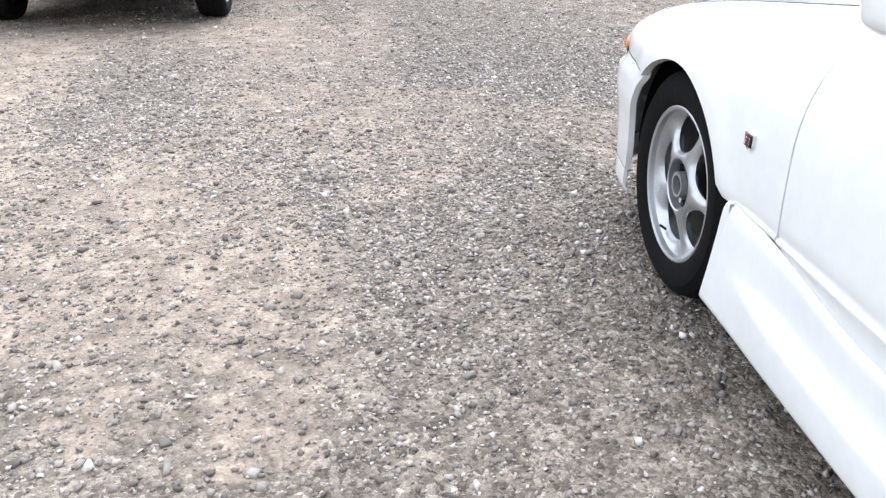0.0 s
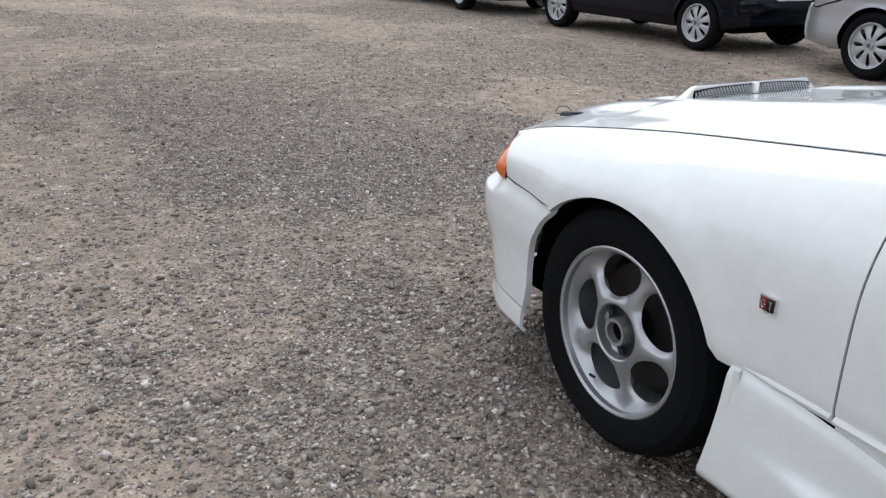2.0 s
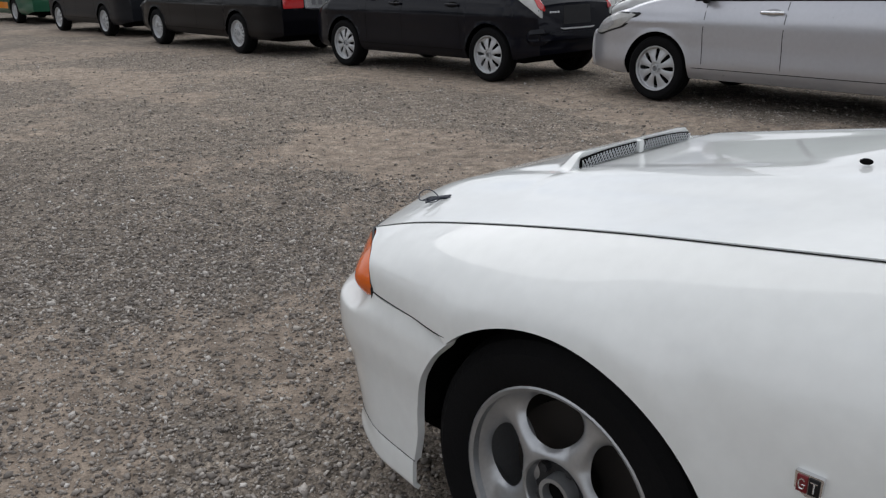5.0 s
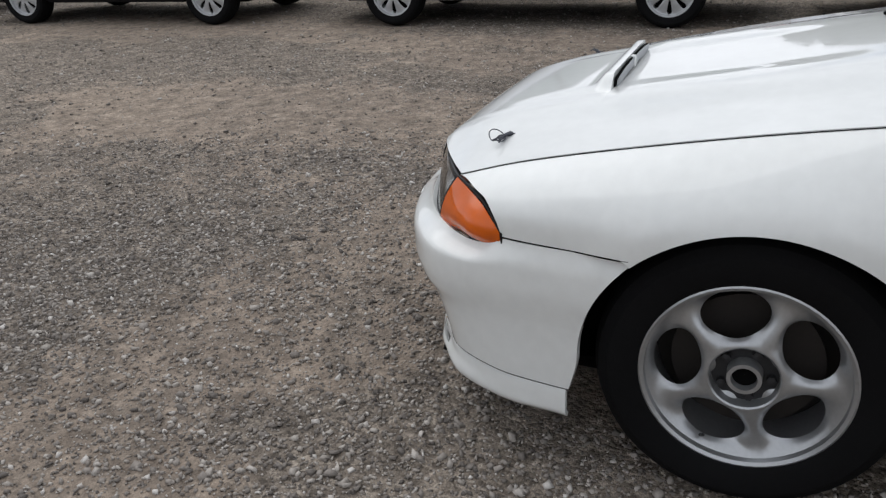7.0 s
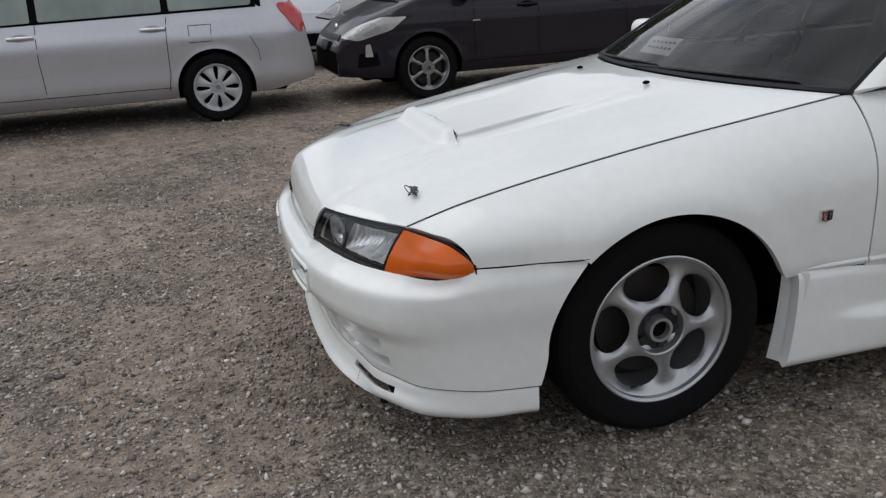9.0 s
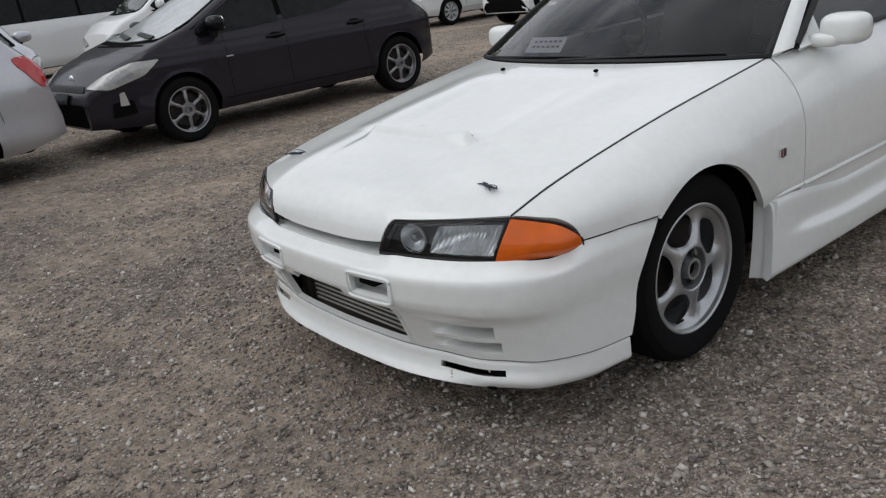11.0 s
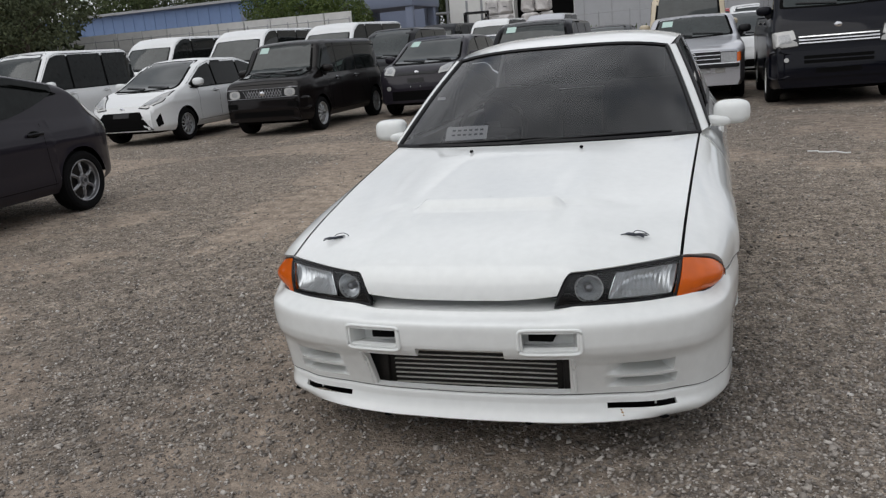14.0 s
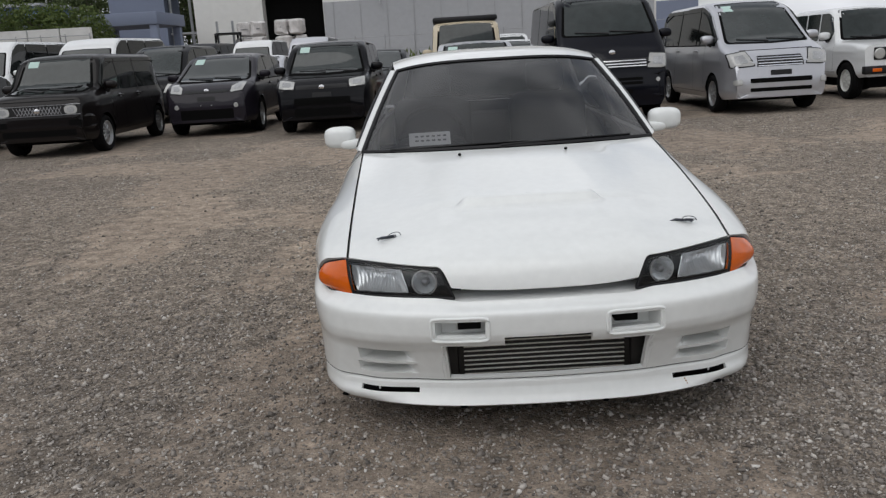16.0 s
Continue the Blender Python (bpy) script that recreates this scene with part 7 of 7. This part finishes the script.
def yard_edges():
    w = thing("concrete_wall", "pale concrete panel wall with a pipe rail", "wall", None, "", "structure")
    a, b = Vector((38.5, -39.5, 0)), Vector((18.8, -42, 0))
    n = 12
    for k in range(n):
        p, q = a.lerp(b, k / n), a.lerp(b, (k + 1) / n - .004)
        d = (q - p).normalized()
        s = Vector((-d.y, d.x, 0)) * .1
        V = [p + s, q + s, q - s, p - s]
        V = V + [v + Vector((0, 0, 3.72)) for v in V]
        part("panel", (V, [(0, 1, 5, 4), (1, 2, 6, 5), (2, 3, 7, 6), (3, 0, 4, 7), (4, 5, 6, 7)]), CONC_WALL, w, smooth=False)
    for z in (2.6, 3.3):
        part("rail", tube([a + Vector((0, .5, z)), b + Vector((0, .5, z))], .03, 6), STEEL, w)
    for k in range(17):
        p = a.lerp(b, k / 16) + Vector((0, .5, 0))
        part("rail_post", tube([p, p + Vector((0, 0, 3.4))], .03, 6), STEEL, w)
    s = thing("blue_shed", "long blue sheet-metal shed", "building")
    part("wall", block(30, -66, 0, 62, -60, 6.4), BLUE_SHEET, s)
    part("roof", block(29.6, -66.4, 6.4, 62.4, -59.6, 6.6), GREY_WALL, s)
    for k in range(28):
        part("sheet_rib", block(31 + k * 1.1, -60, 0, 31.06 + k * 1.1, -59.96, 6.4), BLUE_SHEET, s)
    f = thing("frame_building", "open blue-grey concrete frame building", "building")
    part("beam", block(18.6, -58, 4.2, 32.0, -52, 5.0, .03), BLUE_GREY, f)
    for x in (18.7, 23.2, 27.6, 31.4):
        for y in (-52.6, -57.4):
            part("column", block(x, y, 0, x + .5, y + .5, 4.2, .02), BLUE_GREY, f)
    part("back_wall", block(18.8, -57.9, 0, 31.8, -57.5, 2.6), GREY_WALL, f)
    t = thing("blue_tower", "tall blue-grey plant tower with steel platforms", "building")
    part("tower", block(22.5, -70, 0, 27.0, -66, 22), BLUE_GREY, t)
    for k in range(5):
        part("platform", block(18.8, -69, 4 + k * 3.2, 22.4, -66.5, 4.15 + k * 3.2), STEEL, t)
    for x in (19, 20.6, 22.2):
        part("frame_post", tube([(x, -66.6, 0), (x, -66.6, 20)], .12, 6), STEEL, t)
    fk = thing("forklift", "large dark teal forklift by the warehouse", "forklift", pose(13.6, -50, 0, 0, 0, 200) @ Matrix.Scale(1.4, 4))
    part("chassis", join(block(-.6, -1.1, .35, .6, .8, 1.1, .1), block(-.5, -1.2, 1.0, .5, -.5, 1.4, .1)), BLUE_SHEET, fk)
    part("guard", join(*[tube([(sx * .5, -.5, 1.1), (sx * .5, -.4, 2.3), (sx * .5, .55, 2.3), (sx * .5, .75, 1.0)], .05, 6) for sx in (-1, 1)], block(-.55, -.5, 2.26, .55, .6, 2.34)), PLASTIC, fk)
    part("mast", join(block(-.4, .85, .1, -.3, 1.0, 2.9), block(.3, .85, .1, .4, 1.0, 2.9)), STEEL, fk)
    for sx in (-1, 1):
        for yy in (-.75, .6):
            part("wheel", moved(lathe([(.001, .1), (.2, .1), (.3, .08), (.3, -.08), (.2, -.1), (.001, -.1)], 20), Matrix.Translation((sx * .55, yy, .3))), TYRE, fk)
    rng = np.random.default_rng(9)
    n = 2600
    c = np.stack([rng.uniform(-14, 8, n), rng.uniform(-46, -43, n), rng.uniform(.0, 1.5, n)], 1)
    c[:, 2] *= 1 - np.abs(c[:, 1] + 44.5) / 1.7
    V = np.zeros((n * 3, 3))
    V[0::3], V[1::3] = c - np.array([.08, 0, 0]), c + np.array([.08, 0, 0])
    V[2::3] = c + np.stack([rng.normal(0, .1, n), rng.normal(0, .1, n), rng.uniform(.25, .55, n)], 1)
    me = bpy.data.meshes.new("tall_grass")
    me.from_pydata(V.tolist(), [], np.arange(n * 3).reshape(-1, 3).tolist())
    me.materials.append(LEAF_L)
    tagged(new("tall_grass", me), "tall green weeds along the far fence", "grass", kind="stuff")
    fe = thing("wire_fence", "thin wire fence with steel posts", "fence")
    for k in range(16):
        part("post", tube([(-16 + k * 1.6, -42, 0), (-16 + k * 1.6, -42, 2.4)], .03, 5), STEEL, fe)
    for z in (.8, 1.6, 2.3):
        part("wire", tube([(-16, -42, z), (8, -42, z)], .012, 4), STEEL, fe)
    fb = thing("far_building", "pale far building with blue tanks", "building")
    part("wall", block(-14, -130, 0, 3, -122, 9), WHITE_WALL, fb)
    part("tank", moved(lathe([(.001, 8), (3, 8), (3, 0), (.001, 0)], 24), pose(-9, -112, 0, 0, -90, 0)), BLUE_SHEET, fb)
    part("wall", block(-40, -140, 0, -16, -128, 7), BLUE_GREY, fb)


yard_edges()


def silo_tower():
    t = thing("silo_tower", "tall concrete plant tower with a blue-grey panel front", "building", pose(60, 38, 0, 0, 0, -57))
    lean = .20
    front = [Vector((x + lean * z, y, z)) for y in (-6.2, 6) for z in (0, 17) for x in (-4.5, 1.55)]
    part("panel_front", (front, outward(front, [(0, 1, 3, 2), (4, 6, 7, 5), (0, 2, 6, 4), (1, 5, 7, 3), (2, 3, 7, 6)], (0, 0, 8))), TOWER_PANEL, t, "flat blue-grey panel front", smooth=False)
    for k in range(6):
        part("window_slit", block(-3.0 + lean * 6.4 + k * .8, -6.23, 6.3, -2.5 + lean * 6.4 + k * .8, -6.15, 6.5), GAP, t)
    for k in range(10):
        z = k * 1.15
        xl = 1.6 + lean * (z + .6)
        for c in range(2):
            x0, x1 = xl + (4.7 - xl) * c / 2 + .04, xl + (4.7 - xl) * (c + 1) / 2
            if x1 - x0 < .3:
                continue
            yy = -6.0 + .5 * c
            part("concrete_bay", join(block(x0, yy, z, x1, 6, z + .80, .08), block(x0 + .1, yy + .35, z + .80, x1 - .1, 6, z + 1.15)), CONCRETE, t)
            part("arched_hollow", moved(lathe([(.001, -.05), (.46, -.05), (.46, .3)], 20), Matrix.Translation(((x0 + x1) / 2, yy - .02, z + .80)) @ pose(0, 0, 0, 0, 0, 90) @ Matrix.Diagonal((1, (x1 - x0) * .95, .42, 1))), GAP, t)
        part("concrete_edge", block(-4.85 + lean * (z + .6), -6.0, z, -4.45 + lean * (z + .6), 6, z + .95, .06), CONCRETE, t)
    tr = thing("truss_boom", "steel lattice boom in the distance", "crane", pose(45, 42, 0, 0, 0, 0))
    for z in (2.6, 3.5):
        part("chord", tube([(-6, 6, z), (8, -10, z)], .08, 5), STEEL, tr)
    for k in range(18):
        a, b = Vector((-6, 6, 0)).lerp(Vector((8, -10, 0)), k / 18), Vector((-6, 6, 0)).lerp(Vector((8, -10, 0)), (k + 1) / 18)
        part("brace", tube([a + Vector((0, 0, 2.6 if k % 2 else 3.5)), b + Vector((0, 0, 3.5 if k % 2 else 2.6))], .05, 4), STEEL, tr)
    for f in (.05, .95):
        p = Vector((-6, 6, 0)).lerp(Vector((8, -10, 0)), f)
        part("leg", tube([p, p + Vector((0, 0, 2.7))], .12, 5), STEEL, tr)
    for x, y, h in ((27.7, 84, 9.4), (48, 86, 8.4), (62, 84, 7.6)):
        p = thing("utility_pole", "thin concrete utility pole with cross arm", "pole", pose(x, y, 0), "utility poles")
        part("mast", tube([(0, 0, 0), (0, 0, h)], [.17, .10], 8), CONCRETE, p)
        part("cross_arm", block(-.9, -.06, h - .7, .9, .06, h - .58), STEEL, p)
        part("cross_arm", block(-.6, -.06, h - 1.4, .6, .06, h - 1.3), STEEL, p)
    wv = thing("power_line", "thin overhead wires between poles", "cable", None, "", "")
    for dz in (0, .35):
        for (x0, y0, h0), (x1, y1, h1) in (((27.7, 84, 8.7), (48, 86, 7.7)), ((48, 86, 7.7), (62, 84, 6.9)), ((5, 84, 10.0), (27.7, 84, 8.7))):
            part("wire", tube([(x0 + (x1 - x0) * s, y0 + (y1 - y0) * s, h0 + (h1 - h0) * s + dz - 1.2 * s * (1 - s)) for s in lin(0, 1, 10)], .025, 4), PLASTIC, wv)


silo_tower()


# ---- loose gravel ----
def stone_material():
    m = bpy.data.materials.new("loose_stones")
    m.use_nodes = True
    n, l = m.node_tree.nodes, m.node_tree.links
    b = n["Principled BSDF"]
    g = n.new("ShaderNodeNewGeometry")
    r = n.new("ShaderNodeValToRGB")
    stops = [(0.0, (.115, .102, .092)), (.25, (.20, .178, .159)), (.55, (.285, .256, .228)), (.8, (.39, .355, .318)), (.94, (.50, .46, .42)), (1.0, (.64, .61, .575))]
    while len(r.color_ramp.elements) < len(stops):
        r.color_ramp.elements.new(.5)
    for e, (p, c) in zip(r.color_ramp.elements, stops):
        e.position, e.color = p, (*c, 1)
    tc, nz = n.new("ShaderNodeTexCoord"), n.new("ShaderNodeTexNoise")
    nz.inputs["Scale"].default_value, nz.inputs["Detail"].default_value = 220, 4
    mr = n.new("ShaderNodeMapRange")
    mr.inputs["To Min"].default_value, mr.inputs["To Max"].default_value = .7, 1.3
    mx = n.new("ShaderNodeMixRGB")
    mx.blend_type, mx.inputs["Fac"].default_value = "MULTIPLY", 1
    l.new(tc.outputs["Object"], nz.inputs["Vector"])
    l.new(nz.outputs["Fac"], mr.inputs["Value"])
    l.new(g.outputs["Random Per Island"], r.inputs["Fac"])
    l.new(r.outputs["Color"], mx.inputs["Color1"])
    l.new(mr.outputs["Result"], mx.inputs["Color2"])
    l.new(mx.outputs["Color"], b.inputs["Base Color"])
    b.inputs["Roughness"].default_value = .85
    b.inputs["Specular IOR Level"].default_value = .3
    return m


def gravel(count, seed, median, spread, fine, name, label, wide=False):
    rng = np.random.default_rng(seed)
    foci = np.array([[-2.2, .4], [-1.9, 1.6], [-2.8, .6], [-1.6, 2.2], [-1.2, 1.5], [.2, 1.4], [1.2, 1.0], [-1.4, .6], [1.6, -.2], [-.6, 2.2], [-2.6, 1.8], [.6, 2.2]])
    f = foci[rng.integers(0, len(foci), count)]
    p = f + rng.normal(size=(count, 2)) * (0.55 + spread * rng.random(count) ** 1.6)[:, None]
    if wide:
        p = np.stack([rng.uniform(-6, 9.5, count), rng.uniform(-10, 13, count)], 1)
        p = p[np.hypot(p[:, 0] + .6, p[:, 1] - 1.0) > 2.6]
        count = len(p)
    bare = np.array([worn(a, b) for a, b in p])
    keep = rng.random(count) < np.clip(1.25 - 1.25 * bare, .16, 1)
    under = (np.abs(p[:, 0]) < .6) & (p[:, 1] < .5) & (p[:, 1] > -3.6)
    p = p[keep & ~under]
    n = len(p)
    size = np.clip(np.exp(rng.normal(np.log(median), .42, n)), .003, .020)
    ico = np.array([(-1, -1, -.8), (1, -1, -.8), (1, 1, -.8), (-1, 1, -.8), (-.8, -.7, .8), (.8, -.8, .9), (.7, .8, .8), (-.8, .7, 1)]) / 1.5
    tri = np.array([(0, 2, 1), (0, 3, 2), (4, 5, 6), (4, 6, 7), (0, 1, 5), (0, 5, 4), (1, 2, 6), (1, 6, 5), (2, 3, 7), (2, 7, 6), (3, 0, 4), (3, 4, 7)])
    if fine:
        ico = np.array([(1, 0, 0), (-1, 0, 0), (0, 1, 0), (0, -1, 0), (0, 0, 1), (0, 0, -1)], float)
        tri = np.array([(0, 2, 4), (2, 1, 4), (1, 3, 4), (3, 0, 4), (2, 0, 5), (1, 2, 5), (3, 1, 5), (0, 3, 5)])
    k = len(ico)
    q = rng.normal(size=(n, 4))
    q /= np.linalg.norm(q, axis=1)[:, None]
    w, x, y, z = q.T
    R = np.stack([1 - 2 * (y * y + z * z), 2 * (x * y - z * w), 2 * (x * z + y * w), 2 * (x * y + z * w), 1 - 2 * (x * x + z * z), 2 * (y * z - x * w), 2 * (x * z - y * w), 2 * (y * z + x * w), 1 - 2 * (x * x + y * y)], 1).reshape(n, 3, 3)
    sc = np.stack([.95 + .2 * rng.random(n), .6 + .4 * rng.random(n), .35 + .35 * rng.random(n)], 1)
    V = ico[None] * sc[:, None] * (1 + .20 * rng.normal(size=(n, k, 3)))
    V = np.einsum("nij,nkj->nki", R, V) * size[:, None, None]
    V[:, :, 2] *= .75
    base = np.array([.012 * (noise.noise(Vector((a * .5, b * .5, 0))) - .6) for a, b in p])
    V += np.stack([p[:, 0], p[:, 1], base + size * .22], 1)[:, None]
    T = (tri[None] + k * np.arange(n)[:, None, None]).reshape(-1, 3)
    me = bpy.data.meshes.new(name)
    me.vertices.add(n * k)
    me.vertices.foreach_set("co", V.reshape(-1).astype(np.float32))
    me.loops.add(len(T) * 3)
    me.loops.foreach_set("vertex_index", T.reshape(-1).astype(np.int32))
    me.polygons.add(len(T))
    me.polygons.foreach_set("loop_start", (np.arange(len(T)) * 3).astype(np.int32))
    me.update(calc_edges=True)
    me.materials.append(STONE)
    tagged(new(name, me), label, "gravel", kind="stuff")


STONE = stone_material()
gravel(60000, 3, .0072, 2.4, False, "loose_gravel", "loose grey and tan gravel stones on the yard")
gravel(165000, 4, .0048, 2.8, True, "fine_gravel", "fine grey grit and chippings on the yard")
gravel(80000, 6, .0085, 0, True, "coarse_gravel", "scattered larger stones further out on the yard", True)
